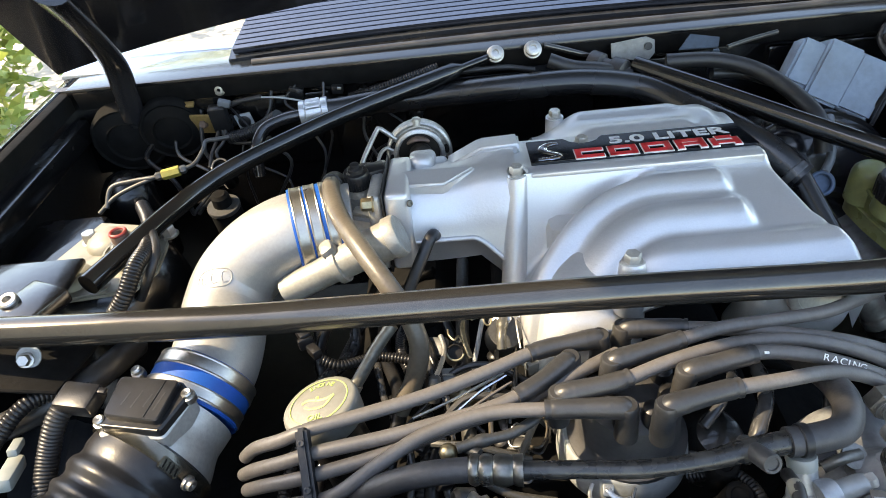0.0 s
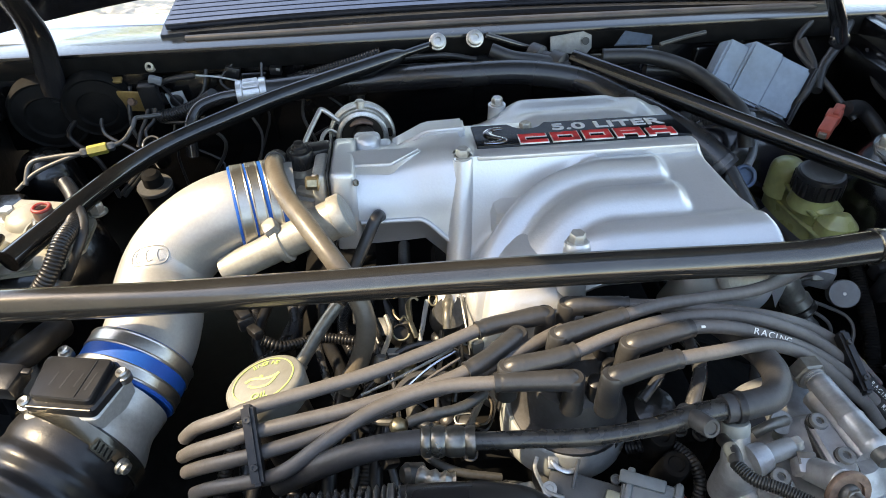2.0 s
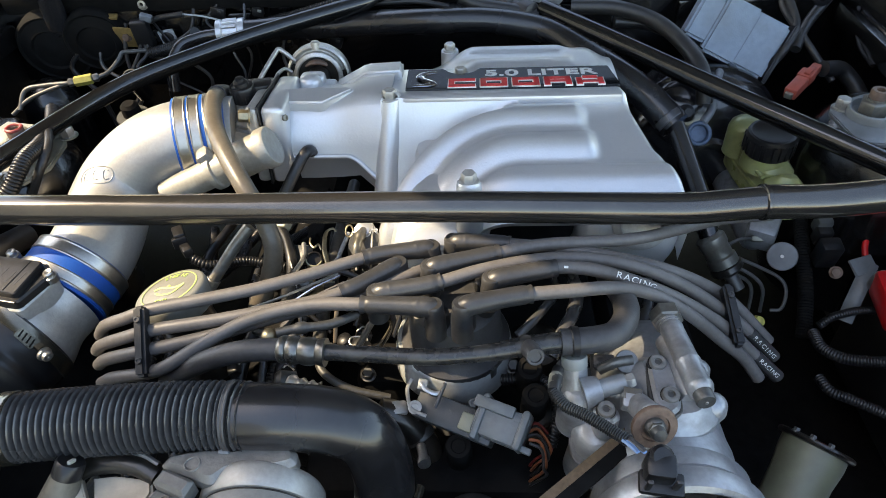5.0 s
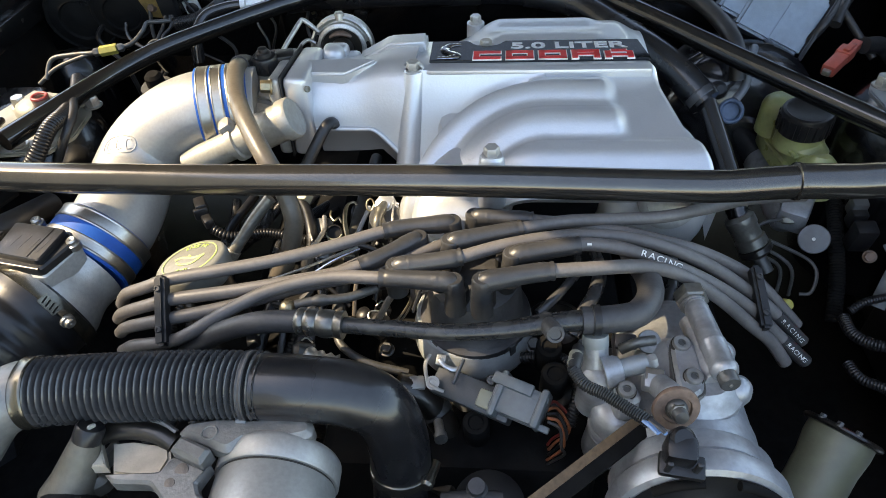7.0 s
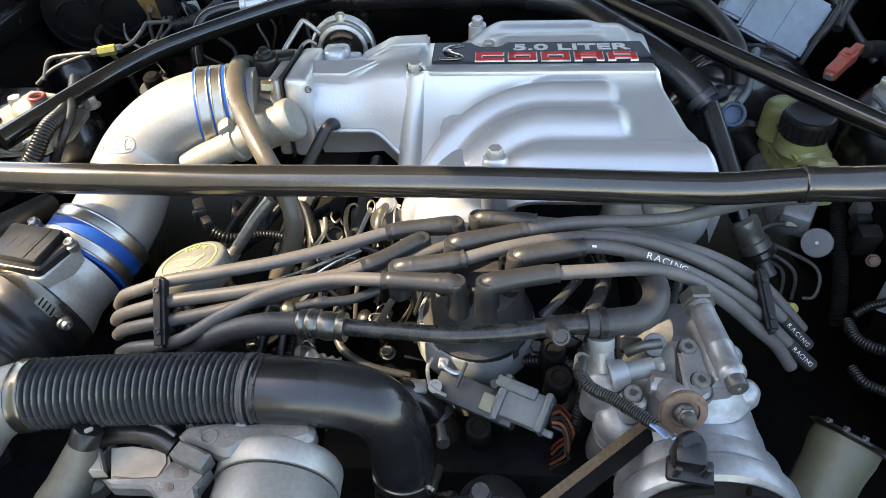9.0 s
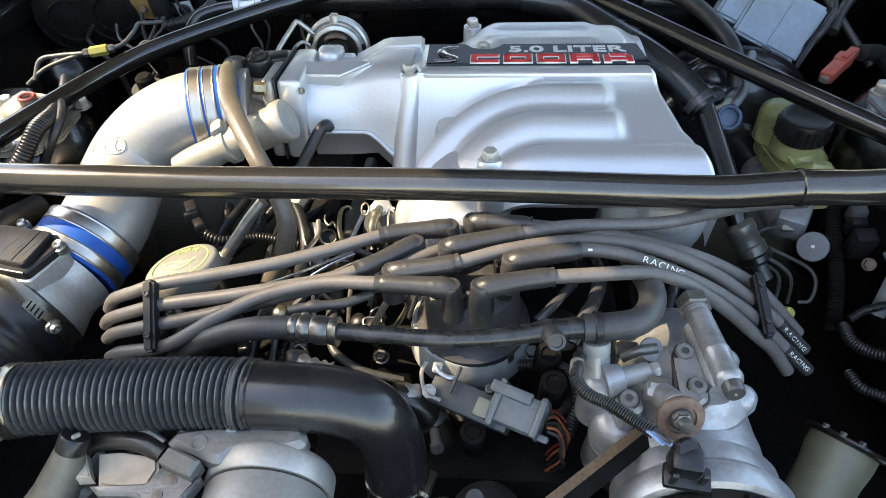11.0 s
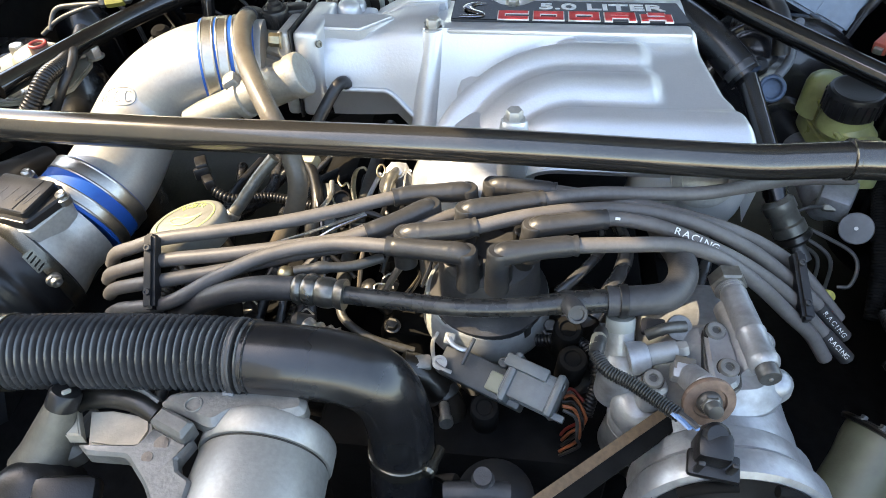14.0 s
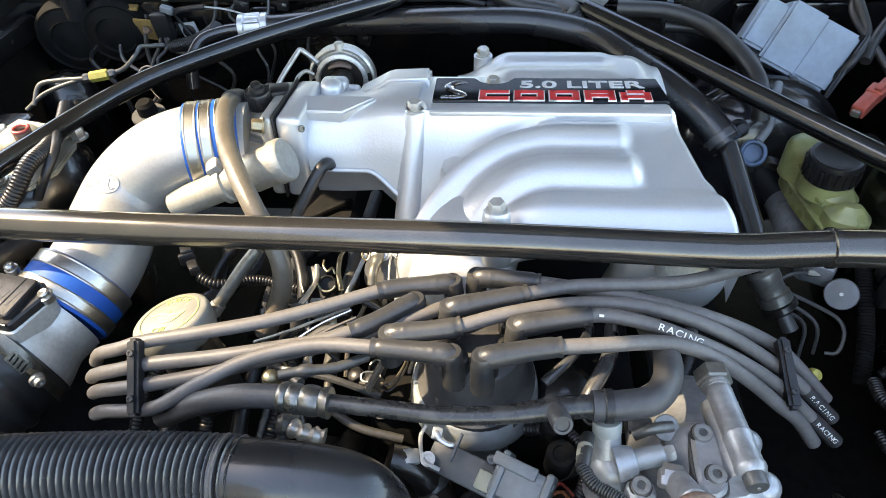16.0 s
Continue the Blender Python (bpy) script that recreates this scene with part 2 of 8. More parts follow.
def spline(pts, n=8):
    """Catmull-Rom through the points."""
    p = [Vector(q) for q in pts]
    if len(p) == 2:
        return [p[0].lerp(p[1], i / n) for i in range(n + 1)]
    p = [2 * p[0] - p[1]] + p + [2 * p[-1] - p[-2]]
    out = []
    for i in range(1, len(p) - 2):
        a, b, c, d = p[i - 1:i + 3]
        for k in range(n):
            t = k / n
            out.append(0.5 * (2 * b + (c - a) * t + (2 * a - 5 * b + 4 * c - d) * t * t + (3 * b - a - 3 * c + d) * t ** 3))
    out.append(p[-2])
    return out


def sweep(bm, line, radius, seg=14, flat=1.0, caps=True):
    """A tube along line; radius is a number or a function of 0..1."""
    line = [Vector(q) for q in line]
    tang = [(line[min(i + 1, len(line) - 1)] - line[max(i - 1, 0)]).normalized() for i in range(len(line))]
    up = Vector((0, 0, 1)) if abs(tang[0].z) < 0.9 else Vector((0, 1, 0))
    u = up.cross(tang[0]).normalized()
    rings = []
    for i, (q, t) in enumerate(zip(line, tang)):
        u = (u - t * u.dot(t)).normalized()
        v = t.cross(u)
        r = radius(i / (len(line) - 1)) if callable(radius) else radius
        rings.append([bm.verts.new(q + r * (math.cos(a) * u + flat * math.sin(a) * v)) for a in (2 * math.pi * k / seg for k in range(seg))])
    for a, b in zip(rings, rings[1:]):
        for k in range(seg):
            bm.faces.new((a[k], a[(k + 1) % seg], b[(k + 1) % seg], b[k]))
    if caps:
        bm.faces.new(rings[0][::-1])
        bm.faces.new(rings[-1])
    return bm


def tube(pts, radius, seg=14, n=8, bm=None, flat=1.0):
    bm = bm or bmesh.new()
    return sweep(bm, spline(pts, n), radius, seg, flat)


def frame_of(axis):
    w = Vector(axis).normalized()
    u = (Vector((1, 0, 0)) if abs(w.x) < 0.9 else Vector((0, 1, 0)))
    u = (u - w * u.dot(w)).normalized()
    return u, w.cross(u), w


def lathe(origin, axis, profile, seg=28, bm=None):
    """profile: (radius, height) pairs along the axis; ends are closed."""
    bm = bm or bmesh.new()
    o = Vector(origin)
    u, v, w = frame_of(axis)
    rings = []
    for r, h in profile:
        r = max(r, 1e-4)
        rings.append([bm.verts.new(o + w * h + r * (math.cos(a) * u + math.sin(a) * v)) for a in (2 * math.pi * k / seg for k in range(seg))])
    for a, b in zip(rings, rings[1:]):
        for k in range(seg):
            bm.faces.new((a[k], a[(k + 1) % seg], b[(k + 1) % seg], b[k]))
    bm.faces.new(rings[0][::-1])
    bm.faces.new(rings[-1])
    return bm


def box(center, size, turn=(0, 0, 0), bevel=0.002, bm=None, seg=2):
    """A bevelled block; turn in degrees."""
    bm = bm or bmesh.new()
    m = pose(*center, *turn) @ Matrix.Diagonal((*size, 1))
    r = bmesh.ops.create_cube(bm, size=1.0, matrix=m)
    if bevel:
        es = list({e for v in r["verts"] for e in v.link_edges})
        bmesh.ops.bevel(bm, geom=es, offset=bevel, segments=seg, affect="EDGES", profile=0.5)
    return bm


def plate(outline, m, thick, bevel=0.001, bm=None):
    """A flat plate: outline in 2D, laid by the pose m, thick along its z."""
    bm = bm or bmesh.new()
    lo = [bm.verts.new(m @ Vector((x, y, 0))) for x, y in outline]
    f = bm.faces.new(lo)
    r = bmesh.ops.extrude_face_region(bm, geom=[f])
    vs = [g for g in r["geom"] if isinstance(g, bmesh.types.BMVert)]
    bmesh.ops.translate(bm, vec=m.to_3x3() @ Vector((0, 0, thick)), verts=vs)
    top = [g for g in r["geom"] if isinstance(g, bmesh.types.BMFace)]
    bmesh.ops.recalc_face_normals(bm, faces=list(bm.faces))
    if bevel:
        es = list({e for ff in top for e in ff.edges})
        bmesh.ops.bevel(bm, geom=es, offset=bevel, segments=2, affect="EDGES", clamp_overlap=True)
    return bm


def hexbolt(loc, axis, size=0.008, h=0.006, washer=True, bm=None):
    bm = bm or bmesh.new()
    if washer:
        lathe(loc, axis, [(size * 1.25, 0), (size * 1.25, 0.0016), (size * 1.1, 0.002)], 20, bm)
    o = Vector(loc) + Vector(axis).normalized() * 0.0016
    return lathe(o, axis, [(size * 0.98, 0), (size, 0.001), (size, h * 0.85), (size * 0.86, h)], 6, bm)


def screw(loc, axis, r=0.006, h=0.006, bm=None):
    """A socket-head screw."""
    return lathe(loc, axis, [(r, 0), (r, h * 0.8), (r * 0.85, h), (r * 0.5, h), (r * 0.45, h * 0.55), (0.0002, h * 0.5)], 16, bm)


def sample(line, s):
    """Point and direction at the share s of a polyline."""
    line = [Vector(q) for q in line]
    d = [0.0]
    for a, b in zip(line, line[1:]):
        d.append(d[-1] + (b - a).length)
    x = s * d[-1]
    for i in range(len(line) - 1):
        if x <= d[i + 1] or i == len(line) - 2:
            return line[i].lerp(line[i + 1], (x - d[i]) / max(1e-9, d[i + 1] - d[i])), (line[i + 1] - line[i]).normalized()


def along(line, a, b, n=10):
    return [sample(line, a + (b - a) * i / n)[0] for i in range(n + 1)]


def conduit(pts, r, pitch=0.0045, depth=0.12, bm=None, seg=12):
    """Corrugated hose."""
    line = spline(pts, 10)
    length = sum((b - a).length for a, b in zip(line, line[1:]))
    n = max(8, int(length / pitch) * 4)
    pts2 = along(line, 0, 1, n)
    return sweep(bm or bmesh.new(), pts2, lambda t: r * (1 - depth * (0.5 - 0.5 * math.cos(2 * math.pi * t * n / 4)) ** 2), seg)


def clamp_band(line, s, w, r, name, parent, mat=None, screwside=None):
    """A worm-drive band round a pipe."""
    p, d = sample(line, s)
    bm = lathe(p - d * w / 2, d, [(r * 0.97, 0), (r, 0.0003), (r * 1.02, 0.001), (r * 1.005, w * 0.3), (r * 1.005, w * 0.7), (r * 1.02, w - 0.001), (r, w), (r * 0.97, w)], 40)
    if screwside is not None:
        q = p + Vector(screwside).normalized() * r
        t = d.cross(Vector(screwside)).normalized()
        lathe(q - t * 0.012, t, [(0.003, 0), (0.005, 0.001), (0.005, 0.018), (0.006, 0.018), (0.006, 0.024), (0.004, 0.026)], 12, bm)
    return part(name, bm, mat or STEEL, parent)


# ---- setting ----
def quad_sheet(name, corners, mat, label, thick=0.0, n=1):
    bm = bmesh.new()
    vs = [bm.verts.new(c) for c in corners]
    f = bm.faces.new(vs)
    if thick:
        r = bmesh.ops.extrude_face_region(bm, geom=[f])
        bmesh.ops.translate(bm, vec=-f.normal * thick if f.normal.length else Vector((0, 0, -thick)), verts=[g for g in r["geom"] if isinstance(g, bmesh.types.BMVert)])
        bmesh.ops.recalc_face_normals(bm, faces=list(bm.faces))
    return tagged(part(name, bm, mat), label, "", "", "structure")


quad_sheet("ground", [(-300, -300, 0), (300, -300, 0), (300, 300, 0), (-300, 300, 0)], ASPH, "pale concrete driveway under the car")


# added out-of-view wall; its rear edge sets where sun enters the bay
house = thing("house", (-4.6, -5, 0), "tall unseen plastered wall added to shade the front of the bay", "house")
part("wall", box((-4.6, -5.326, 2.5), (4.0, 10.0, 5.0), (0, 0, 0), 0.01), HOUSE, house)
part("roof", box((-4.6, -5.326, 5.06), (4.0, 10.0, 0.10), (0, 0, 0), 0.02), ASPH, house)


def bush(name, loc, r, n, seed, label):
    """A shrub of many leaves on a few stems."""
    rnd = random.Random(seed)
    th = thing(name, loc, label, "bush", "bushes by the drive")
    bm = bmesh.new()
    for k in range(7):
        a = rnd.uniform(0, 6.28)
        tip = Vector(loc) + Vector((math.cos(a) * r * 0.6, math.sin(a) * r * 0.6, r * rnd.uniform(0.8, 1.6)))
        sweep(bm, spline([loc, Vector(loc).lerp(tip, 0.5) + Vector((0, 0, 0.1)), tip], 4), lambda t: 0.03 * (1.1 - t), 6)
    part("stem", bm, BARK, th)
    bm = bmesh.new()
    for k in range(n):
        u = Vector((rnd.gauss(0, 1), rnd.gauss(0, 1), rnd.gauss(0, 1))).normalized()
        lump = 0.75 + 0.25 * math.sin(u.x * 5 + seed) * math.sin(u.z * 6)
        c = Vector(loc) + Vector((0, 0, r * 0.95)) + u * r * lump * rnd.uniform(0.55, 1.0)
        w = rnd.uniform(0.018, 0.04)
        q = Euler((rnd.uniform(0, 6), rnd.uniform(0, 6), rnd.uniform(0, 6))).to_matrix()
        vs = [bm.verts.new(c + q @ Vector(p)) for p in ((-w * 0.5, 0, 0), (0, -w * 1.3, 0.006), (w * 0.5, 0, 0), (0, w * 1.3, 0.006))]
        bm.faces.new(vs)
    cr = part("crown", bm, LEAF, th)
    tagged(cr, "", "", "", "stuff")


for k, (x, y, r) in enumerate(((-1.9, 1.3, 0.50), (-2.3, 2.1, 0.62), (-3.0, 2.6, 0.85), (-3.4, 1.4, 0.80), (-2.2, 3.6, 0.9), (-4.2, 2.2, 1.1), (-1.4, 4.6, 0.9))):
    bush("bush", (x, y, 0.0), r, 1500, 11 + k, "sunlit green and yellow garden bush")
car = thing("car_body", (0, 0.3, 0), "black car with its bonnet raised over the engine bay", "car")

# firewall: upright sheet with pressed swages
bm = box((0, 0.325, 0.68), (1.36, 0.02, 0.43), (0, 0, 0), 0.004)
firewall = part("firewall", bm, BAY, car, "dusty black firewall")
for x, w in ((-0.40, 0.22), (-0.08, 0.20), (0.20, 0.18), (0.46, 0.20)):
    part("pressing", box((x, 0.314, 0.80), (w, 0.012, 0.12), (0, 0, 0), 0.005), BAY, firewall)
# cowl channel lip in front of the wipers
lip = part("cowl_lip", box((0, 0.350, 0.898), (1.36, 0.110, 0.014), (-1, 0, 0), 0.004), BAY, car, "black cowl flange under the vents")
part("flange", box((0, 0.300, 0.886), (1.34, 0.010, 0.030), (8, 0, 0), 0.003), SHADEBLK, lip)
part("seal", tube([(-0.40, 0.330, 0.906), (-0.2, 0.332, 0.907), (0.0, 0.334, 0.908), (0.3, 0.332, 0.907), (0.58, 0.330, 0.906)], 0.0060, 12, 8), RUBBER, lip, "black rubber seal")
# ribbed cowl vent panel


def bowed_strip(y0, z0, depth, thick, tilt, x0=-0.438, x1=0.575):
    """A strip across the car that follows the bowed foot of the windscreen."""
    bm = bmesh.new()
    ca, sa = math.cos(radians(tilt)), math.sin(radians(tilt))
    sect = [(-0.5, -0.5), (0.5, -0.5), (0.5, 0.2), (0.35, 0.5), (-0.35, 0.5), (-0.5, 0.2)]
    rings = []
    for k in range(25):
        x = x0 + (x1 - x0) * k / 24
        yc = y0 + 0.030 * (1 - (x / 0.438) ** 2)
        rings.append([bm.verts.new((x, yc + a * depth * ca - b * thick * sa, z0 + a * depth * sa + b * thick * ca)) for a, b in sect])
    for p_, q_ in zip(rings, rings[1:]):
        for k in range(6):
            bm.faces.new((p_[k], p_[(k + 1) % 6], q_[(k + 1) % 6], q_[k]))
    bm.faces.new(rings[0][::-1])
    bm.faces.new(rings[-1])
    bmesh.ops.recalc_face_normals(bm, faces=list(bm.faces))
    return bm


vent = part("cowl_panel", bowed_strip(0.440, 0.917, 0.20, 0.012, 5), BLACKP, car, "black cowl vent panel")
for i in range(11):
    y = 0.352 + i * 0.0165
    part("slat", bowed_strip(y, 0.928 + (y - 0.440) * 0.0875, 0.0095, 0.010, 27, -0.430, 0.570), SLAT, vent)
# windscreen and scuttle beyond the vents
bm = bmesh.new()
vs = [bm.verts.new(c) for c in ((-0.70, 0.55, 0.975), (0.70, 0.55, 0.975), (0.62, 1.15, 1.36), (-0.62, 1.15, 1.36))]
r = bmesh.ops.extrude_face_region(bm, geom=[bm.faces.new(vs)])
bmesh.ops.translate(bm, vec=(0, 0.003, -0.006), verts=[g for g in r["geom"] if isinstance(g, bmesh.types.BMVert)])
bmesh.ops.recalc_face_normals(bm, faces=list(bm.faces))
part("windscreen", bm, GLASS, car, "sky-reflecting windscreen")
part("roof", box((0, 1.9, 1.36), (1.2, 1.5, 0.05), (0, 0, 0), 0.02), BLACKP, car)
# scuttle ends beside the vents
# passenger end is coloured as reflected sky; the driver end stays black
part("scuttle_end", box((-0.575, 0.404, 0.900), (0.27, 0.110, 0.012), (2, 2, 0), 0.004), MIRRORP, car, "scuttle panel with the sky reflection put into its colour")
part("scuttle_end", box((0.64, 0.42, 0.900), (0.12, 0.18, 0.012), (2, -2, 0), 0.004), BLACKP, car)
# inner aprons and wings
for sx in (-1, 1):
    off = 0.045 if sx < 0 else -0.03
    bm = box((sx * (0.655 + off), -0.10, 0.72), (0.02, 0.95, 0.36), (0, sx * -4, 0), 0.004)
    # passenger panel gets the blacker colour in place of shade
    ap = part("inner_apron", bm, SHADEBLK if sx < 0 else BAY, car, "black inner wing panel")
    part("apron_rail", box((sx * (0.630 + off), -0.02, 0.845), (0.035, 0.62, 0.035), (0, 0, 0), 0.008), BAY, ap)
    bm = bmesh.new()
    sect = [(0.632, 0.858), (0.638, 0.890), (0.648, 0.902), (0.660, 0.900), (0.69, 0.880), (0.75, 0.835), (0.82, 0.77), (0.86, 0.66), (0.875, 0.40)]
    ys = [-0.95, -0.7, -0.4, -0.1, 0.2, 0.42, 0.6]
    rows = [[bm.verts.new((sx * (x + off - 0.10 * max(0, -y - 0.4) ** 2), y, z - 0.06 * max(0, -y - 0.1))) for x, z in sect] for y in ys]
    for a_, b_ in zip(rows, rows[1:]):
        for k in range(len(sect) - 1):
            bm.faces.new((a_[k], a_[k + 1], b_[k + 1], b_[k]) if sx > 0 else (b_[k], b_[k + 1], a_[k + 1], a_[k]))
    bmesh.ops.solidify(bm, geom=list(bm.faces), thickness=0.003)
    part("wing", bm, BLACKP, car, "gloss black front wing")
# strut towers
towers = {}
for sx in (-1, 1):
    bm = lathe((0.548 if sx > 0 else -0.520, 0.005 if sx > 0 else -0.038, 0.60), (0, 0, 1), [(0.095, 0), (0.090, 0.18), (0.084, 0.215), (0.070, 0.232), (0.0, 0.234)], 36)
    box((sx * 0.62, 0.01, 0.70), (0.10, 0.18, 0.22), (0, 0, 0), 0.01, bm)
    towers[sx] = part("strut_tower", bm, BAY, car, "black strut tower")
# front of the bay: radiator support and floor
part("radiator_support", box((0, -0.66, 0.66), (1.30, 0.05, 0.30), (0, 0, 0), 0.01), BAY, car)
# floor coloured near black because shade should fall on it
part("subframe", box((0, -0.15, 0.42), (1.30, 1.05, 0.03), (0, 0, 0), 0.01), SHADEBLK, car)
part("header_panel", box((0, -0.84, 0.775), (1.44, 0.40, 0.03), (3, 0, 0), 0.012, None, 3), BLACKP, car, "black nose panel ahead of the radiator")
part("bumper", box((0, -0.86, 0.52), (1.6, 0.30, 0.40), (0, 0, 0), 0.06), BLACKP, car)
for sx in (-1, 1):
    part("tyre", lathe((sx * 0.72, 0.0, 0.31), (1, 0, 0), [(0.20, -0.10), (0.29, -0.11), (0.31, -0.09), (0.31, 0.09), (0.29, 0.11), (0.20, 0.10)], 40), RUBBER, car)

# raised bonnet with underside ribs, hinged at the cowl
HA = radians(56)
hood = thing("bonnet", (0, 0.33, 0.97), "black bonnet propped open on curved hinges", "car bonnet")


def hp(x, s, d):
    """A point of the crowned bonnet: across, up its length, below its skin."""
    c = 0.030 * (1 - (x / 0.68) ** 2) - d
    s += (0.11 * (1 - (x / 0.68) ** 2) + 0.030 * (x / 0.68) ** 2) * (1 - s / 1.2)
    return (x, 0.335 - s * math.cos(HA) + c * math.sin(HA), 0.918 + s * math.sin(HA) + c * math.cos(HA))


def hood_sheet(xs, ss, d0, d1):
    bm = bmesh.new()
    lay = [[[bm.verts.new(hp(x, s_, d)) for s_ in ss] for x in xs] for d in (d0, d1)]
    for i in range(len(xs) - 1):
        for j in range(len(ss) - 1):
            for L_ in (0, 1):
                q = (lay[L_][i][j], lay[L_][i + 1][j], lay[L_][i + 1][j + 1], lay[L_][i][j + 1])
                bm.faces.new(q if L_ else q[::-1])
    bmesh.ops.recalc_face_normals(bm, faces=list(bm.faces))
    edge = [e for e in bm.edges if len(e.link_faces) == 1]
    bmesh.ops.bridge_loops(bm, edges=edge)
    bmesh.ops.recalc_face_normals(bm, faces=list(bm.faces))
    return bm


lin = lambda a, b, n: [a + (b - a) * i / n for i in range(n + 1)]
part("skin", hood_sheet(lin(-0.68, 0.68, 24), lin(0, 1.25, 16), -0.004, 0.0), BLACKP, hood)
for nm, xs, ss in (("side_rail", lin(-0.675, -0.57, 4), lin(0.004, 1.24, 16)), ("side_rail", lin(0.57, 0.675, 4), lin(0.004, 1.24, 16)), ("rear_rail", lin(-0.57, 0.57, 20), lin(0.004, 0.12, 3)), ("front_rail", lin(-0.57, 0.57, 20), lin(1.12, 1.24, 3)), ("centre_rib", lin(-0.06, 0.06, 4), lin(0.12, 1.12, 10))):
    part(nm, hood_sheet(xs, ss, 0.001, 0.028), BLACKP, hood)
# hinge arms
for sx, pts in ((-1, [(-0.5880, 0.2830, 0.8550), (-0.5800, 0.2780, 0.9000), (-0.5680, 0.2580, 0.9550), (-0.5400, 0.1760, 1.0300), (-0.5020, 0.0700, 1.1000)]), (1, [(0.5250, 0.2230, 0.8950), (0.5070, 0.2170, 0.9300), (0.4560, 0.1730, 0.9800), (0.3830, 0.0990, 1.0400)])):
    bm = tube(pts, 0.019 if sx < 0 else 0.014, 16, 8, None, 0.6)
    lathe(pts[0], (0, -0.95, 0.1), [(0.013, -0.004), (0.013, 0.004), (0.008, 0.006)], 20, bm)
    part("hinge_arm", bm, BLACKP, hood, "curved gloss black hinge arm")


# ---- triangulated strut brace ----
R_BAR = 0.0146
brace = thing("strut_brace", (0, -0.2, 0.86), "gloss black tubular three-point strut brace", "strut brace")
barL, barJ = (-0.5090, -0.2050, 0.8860), (0.313, -0.214, 0.8865)
bar = [(barL[0] - 0.10, barL[1] + 0.012, barL[2] - 0.003), barL, (-0.3050, -0.2120, 0.8850), (0.0080, -0.2140, 0.8860), (0.2100, -0.2140, 0.8810), (0.2530, -0.2140, 0.8810), (0.2760, -0.2140, 0.8830), barJ]
barR = [barJ, (0.3830, -0.2100, 0.8850), (0.47, -0.196, 0.887), (0.55, -0.150, 0.880)]
front = part("front_bar", tube(bar, R_BAR, 28, 10), BLACKG, brace, "gloss black cross tube")
part("end_tube", tube(barR, R_BAR * 1.06, 28, 8), BLACKG, brace)
part("collar", lathe(Vector(barJ) - Vector((0.003, 0, 0)), Vector(barR[1]) - Vector(barJ), [(R_BAR, 0), (R_BAR * 1.13, 0.001), (R_BAR * 1.13, 0.004), (R_BAR, 0.006)], 28), BLACKG, front)
dl = [(-0.0460, 0.2900, 0.8940), (-0.1741, 0.2200, 0.8860), (-0.2630, 0.1760, 0.8770), (-0.3297, 0.1328, 0.8700), (-0.3830, 0.0936, 0.8640), (-0.4149, 0.0590, 0.8600), (-0.4393, 0.0140, 0.8590), (-0.4605, -0.0472, 0.8610), (-0.4857, -0.1158, 0.8620)]
part("diagonal_tube", tube(dl, lambda t: 0.0055 if t < 0.04 else 0.0118, 20, 10), BLACKD, brace, "gloss black diagonal tube")
dr = [(0.152, 0.246, 0.880), (0.240, 0.163, 0.868), (0.340, 0.068, 0.853), (0.440, -0.027, 0.840), (0.540, -0.120, 0.828)]
part("diagonal_tube", tube(dr, 0.0125, 20, 10), BLACKD, brace, "gloss black diagonal tube")
rod = [(0.0320, 0.2780, 0.9080), (0.0970, 0.2850, 0.8830)]
part("tie_rod", tube(rod, 0.0045, 12, 4), BLACKG, brace)
# rod-end clamp
cm = (0.1270, 0.2680, 0.8780)
bm = lathe(Vector(cm) - Vector((0.032, -0.01, 0)), Vector(dr[1]) - Vector(dr[0]), [(0.010, 0), (0.017, 0.003), (0.017, 0.020), (0.012, 0.024), (0.012, 0.036), (0.018, 0.038), (0.018, 0.056), (0.013, 0.060)], 20)
part("rod_clamp", bm, RUBBER, brace, "black rubber clamp on the diagonal")
part("clamp_bolt", hexbolt(Vector(cm) + Vector((0.006, -0.018, -0.004)), (0, -1, 0.3), 0.006, 0.006), CHROME, brace)
for q in ((-0.0370, 0.2810, 0.9030), (0.0140, 0.2590, 0.9130)):
    part("cowl_bolt", lathe(Vector(q) + Vector((0, 0.01, -0.006)), (0, -0.8, 0.6), [(0.0125, 0), (0.0125, 0.003), (0.0105, 0.004), (0.0105, 0.010), (0.008, 0.0115), (0.0045, 0.0115), (0.004, 0.007), (0.0002, 0.007)], 24), CHROME, brace, "bright socket bolt")
for sx in (-1, 1):
    bm = box((sx * 0.555, -0.125, 0.868), (0.11, 0.09, 0.008), (0, 0, 0), 0.003)
    box((sx * 0.52, -0.16, 0.874), (0.05, 0.06, 0.016), (0, 0, sx * 25), 0.004, bm)
    part("end_plate", bm, BAY, brace)


# ---- upper intake manifold ----
intake = thing("upper_intake_manifold", (0.09, -0.1, 0.75), "silver painted cast upper intake manifold with ribbed runners", "intake manifold")
CX, CY = 0.105, -0.215


def sstep(a, b, x):
    t = max(0.0, min(1.0, (x - a) / (b - a)))
    return t * t * (3 - 2 * t)


def smax(a, b, k):
    h = max(0.0, min(1.0, 0.5 + 0.5 * (a - b) / k))
    return b + (a - b) * h + k * h * (1 - h)


def hump(d, c, w):
    q = 1 - ((d - c) / w) ** 2
    return q ** 1.25 if q > 0 else 0.0


